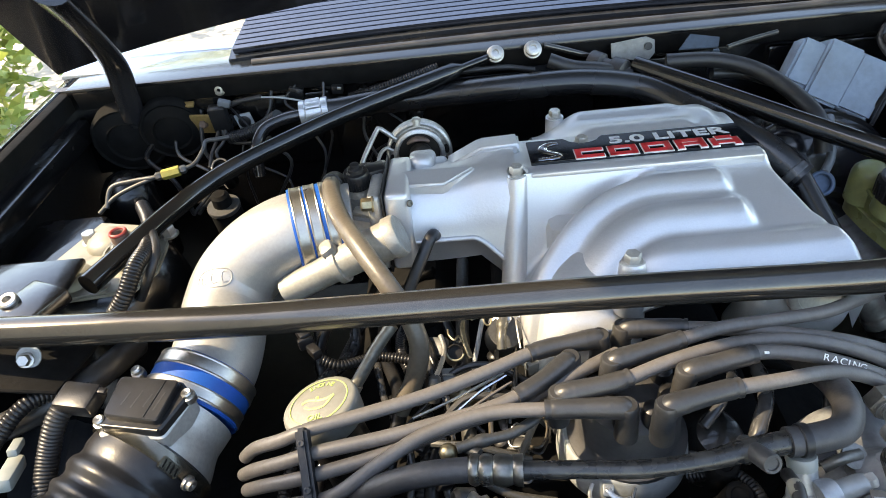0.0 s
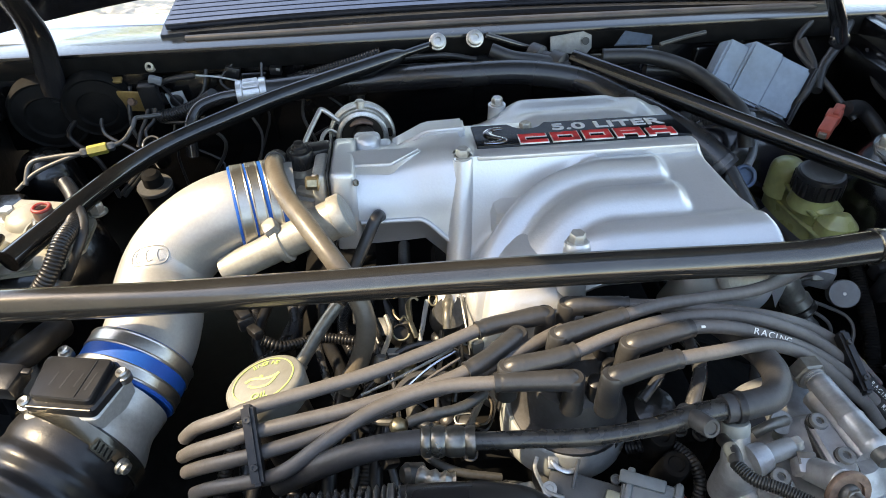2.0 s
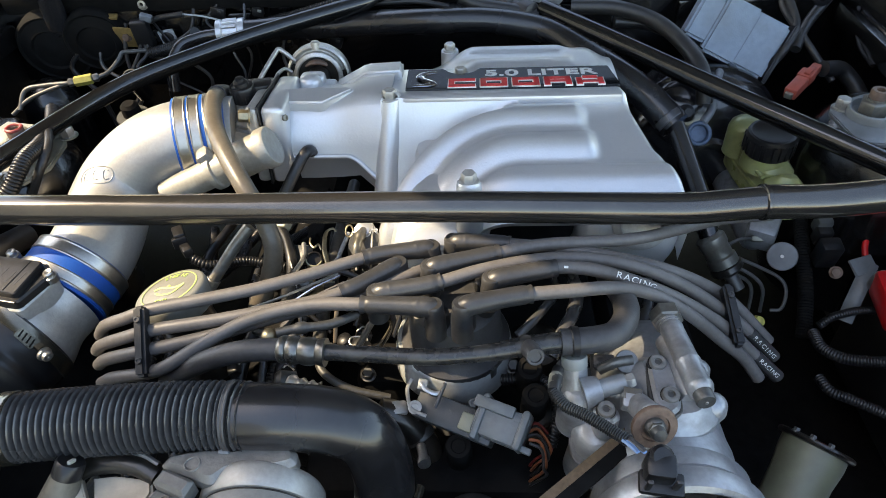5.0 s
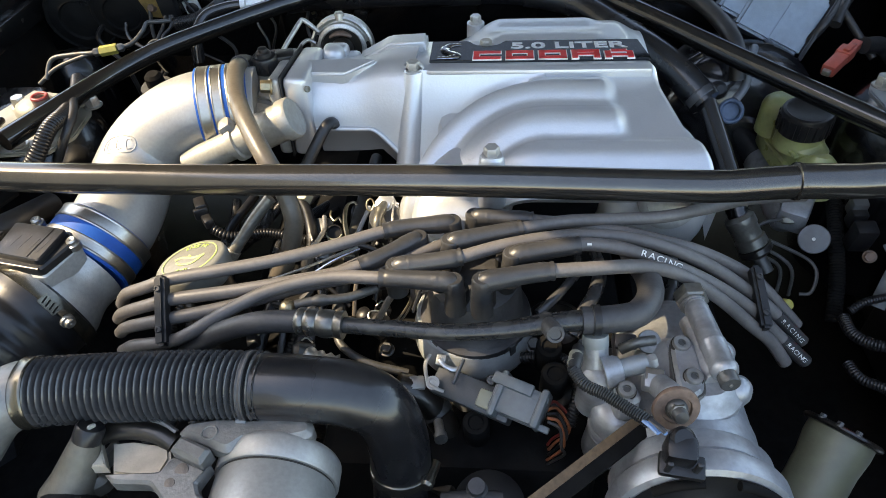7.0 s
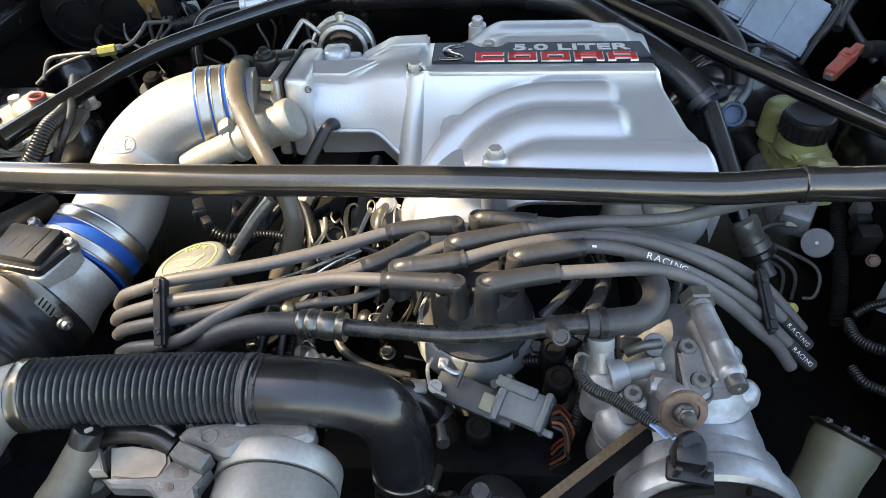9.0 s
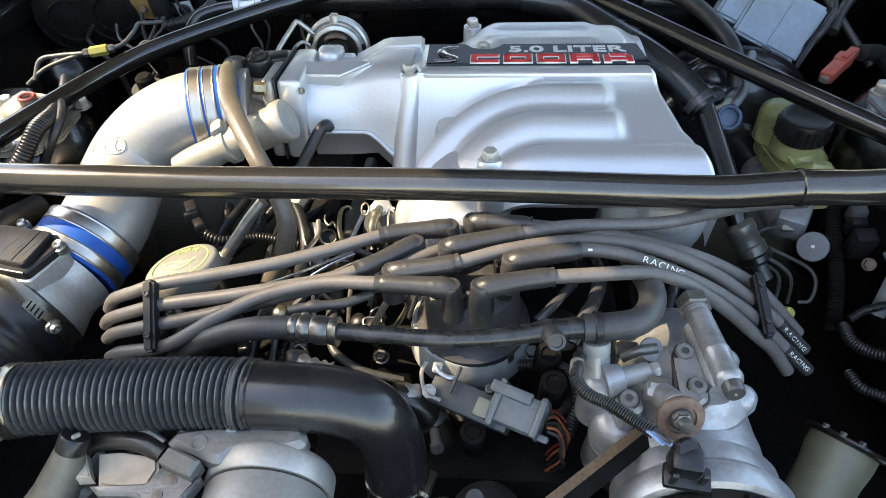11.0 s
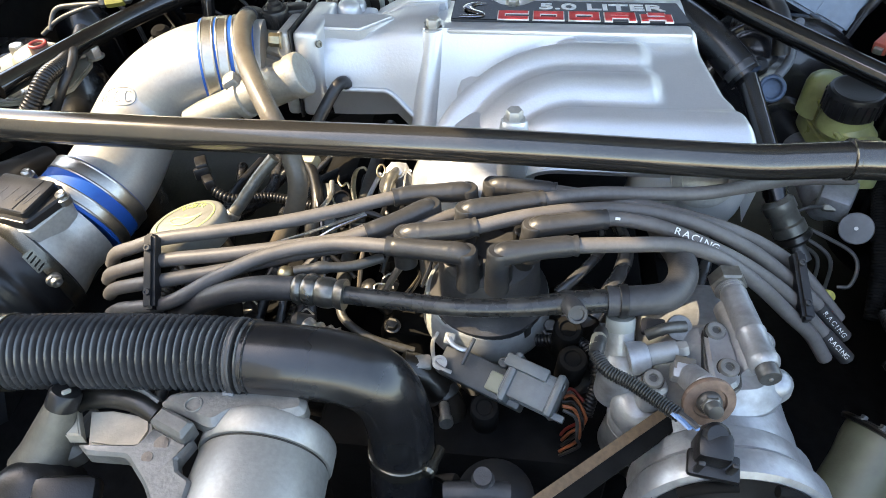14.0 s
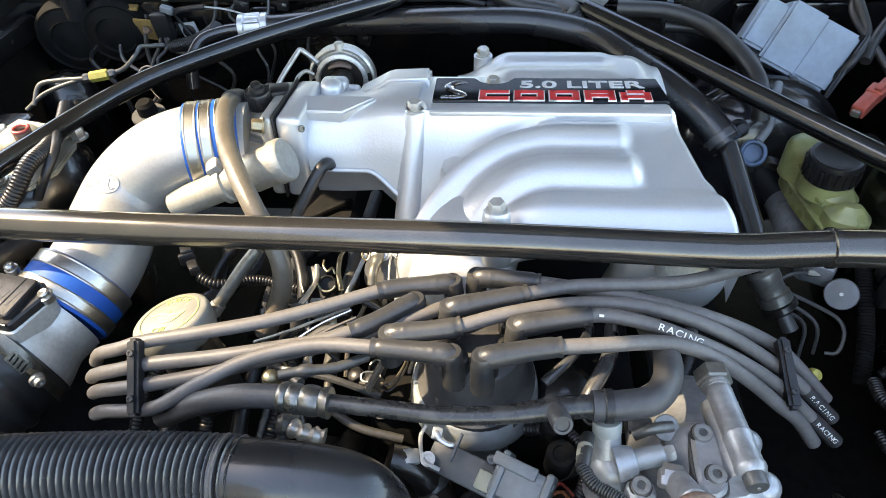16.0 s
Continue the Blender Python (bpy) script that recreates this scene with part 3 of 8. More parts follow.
def intake_z(x, y):
    """Height of the plenum casting: three runners that sweep across and roll down at the throttle end."""
    if y >= -0.035:
        return 0.904 - 0.18 * (y + 0.035)
    top = 0.898 + 0.17 * (y + 0.035)
    wall = max(0.904 - 2.3 * max(0.0, -0.046 - y), 0.785)
    if x < CX:
        d, ang = math.hypot(x - CX, y - CY), math.atan2(y - CY, CX - x)
    else:
        d, ang = y - CY, math.pi / 2
    turn = 1 - math.sin(max(0.0, ang))
    z = top - 0.004
    e1 = 1 - sstep(0.160, 0.178, x)
    e2 = 1 - sstep(0.168, 0.186, x)
    z += 0.0125 * e1 * hump(d, 0.146, 0.026) + 0.0125 * e2 * hump(d, 0.103, 0.026)
    z += 0.0075 * (1 - sstep(0.066, 0.084, d))
    z -= 0.085 * turn ** 1.15 * sstep(0.02, 0.11, d)
    if x < CX and d > 0.150:
        z -= 1.6 * (d - 0.150) * sstep(0.02, 0.35, math.cos(ang))
    z -= 6.0 * max(0.0, -0.158 - y) ** 1.6
    return smax(z, wall, 0.010) if x < CX else smax(z, 0.904 - 1.1 * max(0.0, -0.037 - y), 0.008)


bm = bmesh.new()
NX, NY = 110, 104
grid = []
for j in range(NY + 1):
    v = j / NY
    y = 0.05 - 0.2425 * v
    xr = 0.2155 + 0.252 * max(0.0, -0.02 - y) + 0.004 * sstep(0.112, 0.128, -y)
    row = []
    for i in range(NX + 1):
        x = -0.046 + (xr + 0.046) * i / NX
        z = intake_z(x, y)
        e = min(1.0, (xr - x) / 0.008)
        z -= 0.006 * (1 - e) ** 2
        row.append(bm.verts.new((x, y, z)))
    grid.append(row)
for a, b in zip(grid, grid[1:]):
    for i in range(NX):
        bm.faces.new((a[i], b[i], b[i + 1], a[i + 1]))
# skirts
def skirt(edge, dz, push):
    low = [bm.verts.new((v.co.x + push[0], v.co.y + push[1], min(v.co.z - 0.004, v.co.z + dz))) for v in edge]
    for k in range(len(edge) - 1):
        bm.faces.new((edge[k], low[k], low[k + 1], edge[k + 1]))
skirt([r[-1] for r in grid][::-1], -0.045, (-0.004, 0))
skirt(grid[-1], -0.007, (0, 0.004))
skirt([r[0] for r in grid], -0.05, (0.0, 0))
bmesh.ops.recalc_face_normals(bm, faces=list(bm.faces))
part("plenum_top", bm, SILVER, intake, "silver ribbed plenum casting", 50)
# rear half of the plenum with its own ribs, behind the plaque
bm = bmesh.new()
rows = []
for j in range(25):
    v = j / 24
    y = 0.034 + 0.102 * v
    row = []
    for i in range(49):
        u = i / 48
        x = 0.0 + 0.225 * u - 0.028 * v * (1 - u) + 0.02 * v * (1 - u) ** 2
        arch = sstep(0.0, 0.28, u) * (1 - 0.55 * sstep(0.86, 1.0, u))
        z = 0.867 + 0.026 * arch - 0.03 * v ** 4 + 0.0045 * math.sin(v * math.pi * 3.2) * sstep(0.1, 0.3, u) * (1 - sstep(0.72, 0.80, u))
        row.append(bm.verts.new((x, y, z)))
    rows.append(row)
for a, b in zip(rows, rows[1:]):
    for i in range(48):
        bm.faces.new((a[i], a[i + 1], b[i + 1], b[i]))
r = bmesh.ops.extrude_edge_only(bm, edges=[e for e in bm.edges if len(e.link_faces) == 1])
bmesh.ops.translate(bm, vec=(0, 0, -0.05), verts=[g for g in r["geom"] if isinstance(g, bmesh.types.BMVert)])
bmesh.ops.recalc_face_normals(bm, faces=list(bm.faces))
part("rear_runner_casting", bm, SILVER, intake, "silver rear runner casting", 50)
# core under the top, runners to the lower intake
bm = box((0.10, -0.025, 0.822), (0.22, 0.13, 0.08), (0, 0, 0), 0.012)
part("plenum_core", bm, SILVER, intake)
def oval_runner(pts, rx, ry, name):
    bm = bmesh.new()
    line = spline(pts, 8)
    n = len(line)
    rings = []
    for i, q in enumerate(line):
        t = (line[min(i + 1, n - 1)] - line[max(i - 1, 0)]).normalized()
        u = Vector((1, 0, 0))
        v = t.cross(u).normalized()
        rings.append([bm.verts.new(q + rx * math.copysign(abs(math.cos(a)) ** 0.7, math.cos(a)) * u + ry * math.copysign(abs(math.sin(a)) ** 0.7, math.sin(a)) * v) for a in (2 * math.pi * k / 32 for k in range(32))])
    for a, b in zip(rings, rings[1:]):
        for k in range(32):
            bm.faces.new((a[k], a[(k + 1) % 32], b[(k + 1) % 32], b[k]))
    bm.faces.new(rings[0])
    bm.faces.new(rings[-1])
    bmesh.ops.recalc_face_normals(bm, faces=list(bm.faces))
    return part(name, bm, SILVER, intake)
oval_runner([(0.040, -0.120, 0.835), (0.024, -0.160, 0.822), (0.015, -0.186, 0.79), (0.012, -0.195, 0.74), (0.012, -0.195, 0.69)], 0.050, 0.030, "runner")
oval_runner([(0.207, -0.13, 0.846), (0.209, -0.166, 0.832), (0.207, -0.172, 0.81), (0.203, -0.165, 0.785)], 0.052, 0.024, "end_housing")
part("core_plug", lathe((0.2150, -0.1980, 0.8500), (0, -1, 0.35), [(0.028, -0.006), (0.028, 0.0), (0.026, 0.0015), (0.020, 0.0015), (0.019, -0.001), (0.0002, -0.001)], 30), RAW, intake)
# bolt bosses
for q, h in (((-0.0365, -0.041, 0.902), 0.075), ((0.0505, -0.187, 0.894), 0.055)):
    foot = Vector((-0.047, -0.090, 0.795)) if q[0] < 0 else Vector(q) - Vector((0, 0, h))
    part("bolt_boss", tube([foot, Vector(q) - Vector((0, 0.003, 0.012)), q], lambda t: 0.0138 - 0.0026 * t, 24, 8), SILVER, intake)
    part("bolt", hexbolt(q, (0, 0, 1), 0.0075, 0.0085), RAW, intake)
for q in ((0.0240, 0.1180, 0.8800),):
    part("bolt", hexbolt(q, (0, 0, 1), 0.0070, 0.008), CHROME, intake)
    part("bolt_boss", lathe(Vector(q) - Vector((0, 0, 0.05)), (0, 0, 1), [(0.013, 0), (0.011, 0.05)], 20), SILVER, intake)
# plaque
PU = Vector((0.2375, 0.004, -0.002)).normalized()
PV = Vector((0.0, 0.075, -0.0060)).normalized()
PN = PU.cross(PV)
PO = Vector((-0.0200, -0.0320, 0.9045))
PM = Matrix((PU, PV, PN)).transposed().to_4x4()
PM.translation = PO
notch = [(0.061 + 0.0185 * math.cos(a), 0.0545 + 0.0155 * math.sin(a)) for a in [-math.pi * k / 10 for k in range(1, 10)]]
plaque = part("plaque", plate([(0.001, 0.0), (0.2345, 0.0), (0.2355, 0.001), (0.2290, 0.052), (0.2270, 0.0535), (0.082, 0.0535)] + notch + [(0.040, 0.0535), (0.0, 0.0535), (-0.001, 0.0525), (0.0, 0.001)], PM, 0.003, 0.0008), PLAQUE, intake, "black maker's plaque with red and silver lettering")
part("plaque_bolt", hexbolt(PM @ Vector((0.0600, 0.0475, -0.001)), PN, 0.0068, 0.006), CHROME, intake)


def glyphs(text, m, size, mat, name, parent, depth=0.0006, xs=1.0, bold=0.0):
    cu = bpy.data.curves.new(name, "FONT")
    cu.body, cu.size, cu.extrude, cu.offset = text, size, depth, bold
    tmp = bpy.data.objects.new(name, cu)
    scene.collection.objects.link(tmp)
    me = bpy.data.meshes.new_from_object(tmp.evaluated_get(bpy.context.evaluated_depsgraph_get()))
    bpy.data.objects.remove(tmp)
    me.transform(m @ Matrix.Diagonal((xs, 1, 1, 1)))
    bmx = bmesh.new()
    bmx.from_mesh(me)
    return part(name, bmx, mat, parent)


glyphs("5.0 LITER", PM @ Matrix.Translation((0.0870, 0.0300, 0.0032)), 0.0222, SILVERT, "lettering", plaque, 0.0004, 1.44, 0.0005)
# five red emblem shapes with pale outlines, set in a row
for k in range(5):
    x0 = 0.0475 + k * 0.0352
    for grow, mat, hgt in ((0.0011, WHITE, 0.0030), (0.0, RED, 0.0036)):
        bm = bmesh.new()
        w, h, s = 0.0292, 0.0210, 0.0060
        if k in (1, 2):
            bars = ((0, 0, w, s), (0, h - s, w, h), (0, 0, s, h), (w - s, 0, w, h))
        elif k == 0:
            bars = ((0, 0, w, s), (0, h - s, w, h), (0, 0, s, h))
        elif k == 3:
            bars = ((0, h - s, w, h), (0, 0, s, h), (w - s, 0, w, h), (0, h * 0.36, w, h * 0.36 + s * 0.8))
        else:
            bars = ((w * 0.25, h - s, w * 0.8, h), (0, 0, s, h * 0.8), (w - s, 0, w, h * 0.8), (0, h * 0.22, w, h * 0.22 + s * 0.8))
        for a, b, c, d in bars:
            m = PM @ Matrix.Translation((x0 + (a + c) / 2, 0.0009 + (b + d) / 2, hgt))
            bmesh.ops.create_cube(bm, size=1.0, matrix=m @ Matrix.Diagonal((c - a + 2 * grow, d - b + 2 * grow, 0.0012 + 0.0001 * k, 1)))
        part("emblem_bar", bm, mat, plaque)
# plain S-shaped emblem at the plaque's end
part("emblem", tube([PM @ Vector(q) for q in ((0.008, 0.006, 0.0036), (0.026, 0.007, 0.004), (0.029, 0.013, 0.004), (0.019, 0.021, 0.004), (0.015, 0.030, 0.004), (0.021, 0.039, 0.004), (0.033, 0.042, 0.0036))], lambda t: 0.0018 + 0.0034 * math.sin(math.pi * t), 10, 6, None, 0.3), BRIGHT, plaque, "silver emblem")
# raised pad in front of the plaque
part("plaque_pad", box((0.096, -0.0385, 0.8985), (0.238, 0.0190, 0.0115), (0, 0, 0), 0.0032), SILVER, intake)
# throttle neck: from flange to the plenum wall
bm = bmesh.new()
secs = [(-0.152, [(0.045, 0.800), (-0.046, 0.800), (-0.054, 0.836), (-0.068, 0.846), (-0.063, 0.862), (-0.053, 0.880), (-0.040, 0.893), (-0.012, 0.897), (0.045, 0.876)]),
        (-0.125, [(0.045, 0.800), (-0.046, 0.800), (-0.054, 0.836), (-0.068, 0.846), (-0.062, 0.862), (-0.052, 0.881), (-0.040, 0.893), (-0.012, 0.897), (0.045, 0.876)]),
        (-0.100, [(0.045, 0.800), (-0.046, 0.801), (-0.054, 0.836), (-0.068, 0.846), (-0.060, 0.864), (-0.049, 0.884), (-0.038, 0.894), (-0.012, 0.897), (0.045, 0.877)]),
        (-0.080, [(0.045, 0.800), (-0.048, 0.804), (-0.057, 0.836), (-0.070, 0.845), (-0.060, 0.867), (-0.048, 0.889), (-0.036, 0.899), (-0.012, 0.902), (0.045, 0.884)]),
        (-0.062, [(0.045, 0.785), (-0.056, 0.790), (-0.066, 0.820), (-0.077, 0.829), (-0.066, 0.860), (-0.053, 0.890), (-0.040, 0.9025), (-0.020, 0.905), (0.045, 0.893)]),
        (-0.036, [(0.045, 0.765), (-0.074, 0.772), (-0.080, 0.796), (-0.088, 0.805), (-0.074, 0.845), (-0.060, 0.882), (-0.044, 0.9020), (-0.024, 0.905), (0.045, 0.898)])]
rings = [[bm.verts.new((x, p, q)) for p, q in ring] for x, ring in secs]
for a_, b_ in zip(rings, rings[1:]):
    for k in range(9):
        bm.faces.new((a_[k], a_[(k + 1) % 9], b_[(k + 1) % 9], b_[k]))
bm.faces.new(rings[0])
bm.faces.new(rings[-1])
bmesh.ops.recalc_face_normals(bm, faces=list(bm.faces))
lip = {e for r_ in rings for v in (r_[2], r_[3]) for e in v.link_edges if e.other_vert(v).co.x != v.co.x}
bmesh.ops.bevel(bm, geom=list(lip), offset=0.0016, segments=3, affect="EDGES", clamp_overlap=True)
part("throttle_neck", bm, SILVER, intake, "silver throttle neck casting", 48)
part("neck_lip", tube([(-0.148, -0.0685, 0.8450), (-0.100, -0.0685, 0.8450), (-0.081, -0.0705, 0.8440), (-0.062, -0.0775, 0.8285), (-0.046, -0.0845, 0.8140)], 0.0030, 10, 6), SILVER, intake)
# wedge-shaped ledge on the neck and the ridge towards the plenum
bm = bmesh.new()
wedge = [(-0.160, -0.043), (-0.112, -0.045), (-0.078, -0.022), (-0.086, -0.018), (-0.160, -0.016)]
lo = [bm.verts.new((x, y, 0.886)) for x, y in wedge]
hi = [bm.verts.new((x, y + 0.001, 0.9030 + (x + 0.160) * 0.012 - max(0.0, -0.030 - y) * 0.25)) for x, y in wedge]
bm.faces.new(lo[::-1])
bm.faces.new(hi)
for k in range(5):
    bm.faces.new((lo[k], lo[(k + 1) % 5], hi[(k + 1) % 5], hi[k]))
bmesh.ops.recalc_face_normals(bm, faces=list(bm.faces))
bmesh.ops.bevel(bm, geom=list(bm.edges), offset=0.0022, segments=3, affect="EDGES", clamp_overlap=True)
part("neck_ledge", bm, SILVER, intake, "", 50)
bm = bmesh.new()
ridge = [(-0.112, 0.880), (-0.072, 0.9030), (-0.028, 0.9070), (-0.028, 0.870), (-0.112, 0.862)]
fr_ = [bm.verts.new((x, 0.022 - (x + 0.112) * 0.12, z)) for x, z in ridge]
bk_ = [bm.verts.new((x, 0.052 - (x + 0.112) * 0.10, z - 0.003)) for x, z in ridge]
bm.faces.new(fr_)
bm.faces.new(bk_[::-1])
for k in range(5):
    bm.faces.new((fr_[k], bk_[k], bk_[(k + 1) % 5], fr_[(k + 1) % 5]))
bmesh.ops.recalc_face_normals(bm, faces=list(bm.faces))
bmesh.ops.bevel(bm, geom=list(bm.edges), offset=0.0030, segments=3, affect="EDGES", clamp_overlap=True)
part("neck_ridge", bm, SILVER, intake, "", 50)

# lower intake below the bar, its colour blackened to hold the valley's shade
lower = thing("lower_intake_manifold", (0.05, -0.15, 0.60), "grimy cast lower intake manifold blackened for the shade of the engine valley", "intake manifold")
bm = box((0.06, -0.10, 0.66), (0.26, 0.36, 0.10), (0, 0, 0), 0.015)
part("casting", bm, SHADEBLK, lower)
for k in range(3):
    part("port_runner", lathe((-0.03 + 0.075 * k, -0.235, 0.690), (0, -0.6, 0.8), [(0.022, -0.03), (0.024, 0.0), (0.021, 0.006), (0.008, 0.008)], 24), SHADEBLK, lower)
for k in range(6):
    part("bolt", hexbolt((-0.055 + 0.045 * k, -0.272, 0.712), (0, -0.3, 1), 0.0062, 0.007), LINE, lower)


# ---- engine mass under everything, painted near black in place of deep shade ----
engine = thing("engine_block", (0, -0.1, 0.45), "oily engine block and cylinder heads, blackened for the shade deep in the bay", "engine")
part("block", box((0.02, -0.05, 0.54), (0.30, 0.56, 0.20), (0, 0, 0), 0.02), SHADEBLK, engine)
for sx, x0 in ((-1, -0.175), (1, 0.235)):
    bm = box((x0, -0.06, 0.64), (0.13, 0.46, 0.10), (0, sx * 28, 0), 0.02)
    vc = part("valve_cover", bm, SHADEBLK, engine, "dark ribbed valve cover")
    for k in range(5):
        part("rib", box((x0 + sx * 0.012, -0.25 + k * 0.095, 0.696), (0.10, 0.010, 0.010), (0, sx * 28, 0), 0.003), SHADEBLK, vc)
part("timing_cover", box((0.02, -0.36, 0.58), (0.26, 0.07, 0.24), (0, 0, 0), 0.02), SHADEBLK, engine)
random.seed(4)
for k in range(14):
    x, y = random.uniform(-0.20, 0.28), random.uniform(-0.40, -0.18)
    part("casting", box((x, y, random.uniform(0.64, 0.70)), (random.uniform(0.02, 0.06), random.uniform(0.02, 0.06), random.uniform(0.02, 0.05)), (random.uniform(-20, 20), random.uniform(-20, 20), random.uniform(0, 90)), 0.004), GRIME, engine)


def rounded(px, z0, thick, bev=0.003, soft=0.32):
    """A block with a softened, chamfered outline through the given points."""
    ring = [Vector((q[0], q[1], 0)) for q in px]
    n = len(ring)
    turn = sum(ring[k].x * ring[(k + 1) % n].y - ring[(k + 1) % n].x * ring[k].y for k in range(n))

    def shrunk(d):
        out = []
        for k in range(n):
            e0, e1 = (ring[k] - ring[k - 1]).normalized(), (ring[(k + 1) % n] - ring[k]).normalized()
            s = 1 if turn > 0 else -1
            w = Vector((-e0.y - e1.y, e0.x + e1.x, 0)).normalized() * s
            out.append(ring[k] + w * d / max(0.45, w.dot(Vector((-e0.y, e0.x, 0)) * s)))
        return out

    def soften(pts):
        out = []
        for k in range(n):
            p_, q_, r_ = pts[k - 1], pts[k], pts[(k + 1) % n]
            a_, b_ = q_.lerp(p_, soft), q_.lerp(r_, soft)
            out += [a_.lerp(q_, t).lerp(q_.lerp(b_, t), t) for t in (0.0, 0.25, 0.5, 0.75, 1.0)]
        return out

    bm = bmesh.new()
    lay = [[bm.verts.new((q.x, q.y, z0 + z)) for q in soften(shrunk(d))] for d, z in ((0.0, 0.0), (0.0, thick - bev), (bev * 0.9, thick))]
    m = len(lay[0])
    for p_, q_ in zip(lay, lay[1:]):
        for k in range(m):
            bm.faces.new((p_[k], p_[(k + 1) % m], q_[(k + 1) % m], q_[k]))
    bm.faces.new(lay[0][::-1])
    bm.faces.new(lay[-1])
    bmesh.ops.recalc_face_normals(bm, faces=list(bm.faces))
    return bm


# ---- inlet pipe, mass-air meter ----
EL = [(-0.2150, -0.0430, 0.8600), (-0.2450, -0.0480, 0.8610), (-0.2810, -0.0580, 0.8620), (-0.3160, -0.0690, 0.8500), (-0.3450, -0.0860, 0.8290), (-0.3550, -0.1160, 0.8130), (-0.3520, -0.1550, 0.8060), (-0.3540, -0.1860, 0.8000), (-0.3630, -0.2120, 0.7940)]
R_EL = 0.0440
pipe = thing("intake_elbow", EL[4], "satin aluminium mass-air intake elbow with cast maker's oval", "intake pipe")
elbow = spline(EL, 12)
part("elbow_tube", sweep(bmesh.new(), elbow, R_EL, 48), PIPE, pipe)


def ring_stack(center, axis, rows, name, mat, parent, label="", seg=64):
    """A short sleeve round an axis; rows are (radius, offset)."""
    return part(name, lathe(center, axis, rows, seg), mat, parent, label, 14)


cax = Vector((0.0360, 0.0100, -0.0010)).normalized()
cc = Vector((-0.2545, -0.0510, 0.8615))
coup = ring_stack(cc, cax, [(0.0440, -0.024), (0.0476, -0.0235), (0.0480, -0.022), (0.0480, 0.030), (0.0470, 0.031), (0.0440, 0.0315)], "coupler", BLUE, pipe, "blue silicone coupler")
for o_, w in ((-0.0212, 0.0135), (-0.0060, 0.0125), (0.0100, 0.0110)):
    ring_stack(cc + cax * o_, cax, [(0.0478, 0.0), (0.0488, 0.0004), (0.0491, 0.0012), (0.0486, 0.0022), (0.0486, w - 0.0022), (0.0491, w - 0.0012), (0.0488, w - 0.0004), (0.0478, w)], "band", STEEL, coup)
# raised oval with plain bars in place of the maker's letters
OC = Vector((-0.3520, -0.1150, 0.8535))
oa = min((sample(elbow, 0.40 + 0.002 * k) for k in range(140)), key=lambda q: (q[0] - OC).length)
on_ = (OC - oa[0])
on_ = (on_ - oa[1] * on_.dot(oa[1])).normalized()
oe = (Vector((1, 0.10, 0)) - on_ * on_.x).normalized()
of = on_.cross(oe)


def on_elbow(u, v):
    """A point of the elbow's skin beside the cast oval."""
    q = oa[0] + on_ * R_EL + oe * u + of * v
    k = min((sample(elbow, 0.40 + 0.004 * i)[0] for i in range(70)), key=lambda p: (p - q).length)
    return k + (q - k).normalized() * (R_EL + 0.0001)


bm = sweep(bmesh.new(), [on_elbow(0.0185 * math.copysign(abs(math.cos(a)) ** 0.6, math.cos(a)), 0.0100 * math.copysign(abs(math.sin(a)) ** 0.8, math.sin(a))) for a in [2 * math.pi * k / 36 for k in range(37)]], 0.0007, 8)
for k in (-1, 0, 1):
    sweep(bm, spline([on_elbow(0.0108 * k + 0.0030 * u, 0.0056 * v) for u, v in ((1, 0.8), (-0.4, 1), (-1, 0), (-0.4, -1), (1, -0.8))], 4), 0.0006, 8)
part("cast_oval", bm, PIPE, pipe)

MF = [EL[-1], (-0.3660, -0.2270, 0.7900), (-0.3730, -0.2430, 0.7870), (-0.3870, -0.2720, 0.7830), (-0.4030, -0.3020, 0.7780), (-0.4200, -0.3350, 0.7720), (-0.4400, -0.3700, 0.7680)]
meter = thing("mass_air_meter", MF[3], "aluminium mass-air meter with a black electronics box", "air meter")
bc, bax = Vector(EL[-1]), Vector((-0.32, -0.90, -0.24)).normalized()
cpl = ring_stack(bc, bax, [(0.0440, -0.0225), (0.0482, -0.0220), (0.0486, -0.0205), (0.0486, 0.0195), (0.0476, 0.0208), (0.0440, 0.0210)], "coupler", BLUE, meter, "bright blue silicone coupler")
for o_, w in ((-0.0215, 0.0150), (0.0055, 0.0125)):
    ring_stack(bc + bax * o_, bax, [(0.0484, 0.0), (0.0493, 0.0004), (0.0497, 0.0014), (0.0492, 0.0026), (0.0492, w - 0.0026), (0.0497, w - 0.0014), (0.0493, w - 0.0004), (0.0484, w)], "band", STEEL, cpl)
body = spline([EL[-1]] + MF[1:5], 12)
part("meter_body", sweep(bmesh.new(), along(body, 0.22, 0.84, 30), lambda t: 0.0452 + 0.0095 * sstep(0.25, 0.75, t), 48), RAW, meter)


def sheet_from(pts, z_low, bev):
    """A softened block with the plan of pts (their z is the top) down to z_low."""
    return rounded(pts, z_low, pts[0][2] - z_low, bev, 0.10)


part("saddle", sheet_from([(-0.4160, -0.2880, 0.8360), (-0.3550, -0.2950, 0.8360), (-0.3410, -0.2530, 0.8360), (-0.3510, -0.2400, 0.8360), (-0.4200, -0.2260, 0.8360)], 0.800, 0.002), RAW, meter)
eb = part("electronics_box", sheet_from([(-0.4120, -0.2850, 0.8450), (-0.3560, -0.2940, 0.8450), (-0.3410, -0.2550, 0.8450), (-0.3530, -0.2410, 0.8450), (-0.4150, -0.2300, 0.8450)], 0.8362, 0.002), PLAST, meter, "black electronics box")
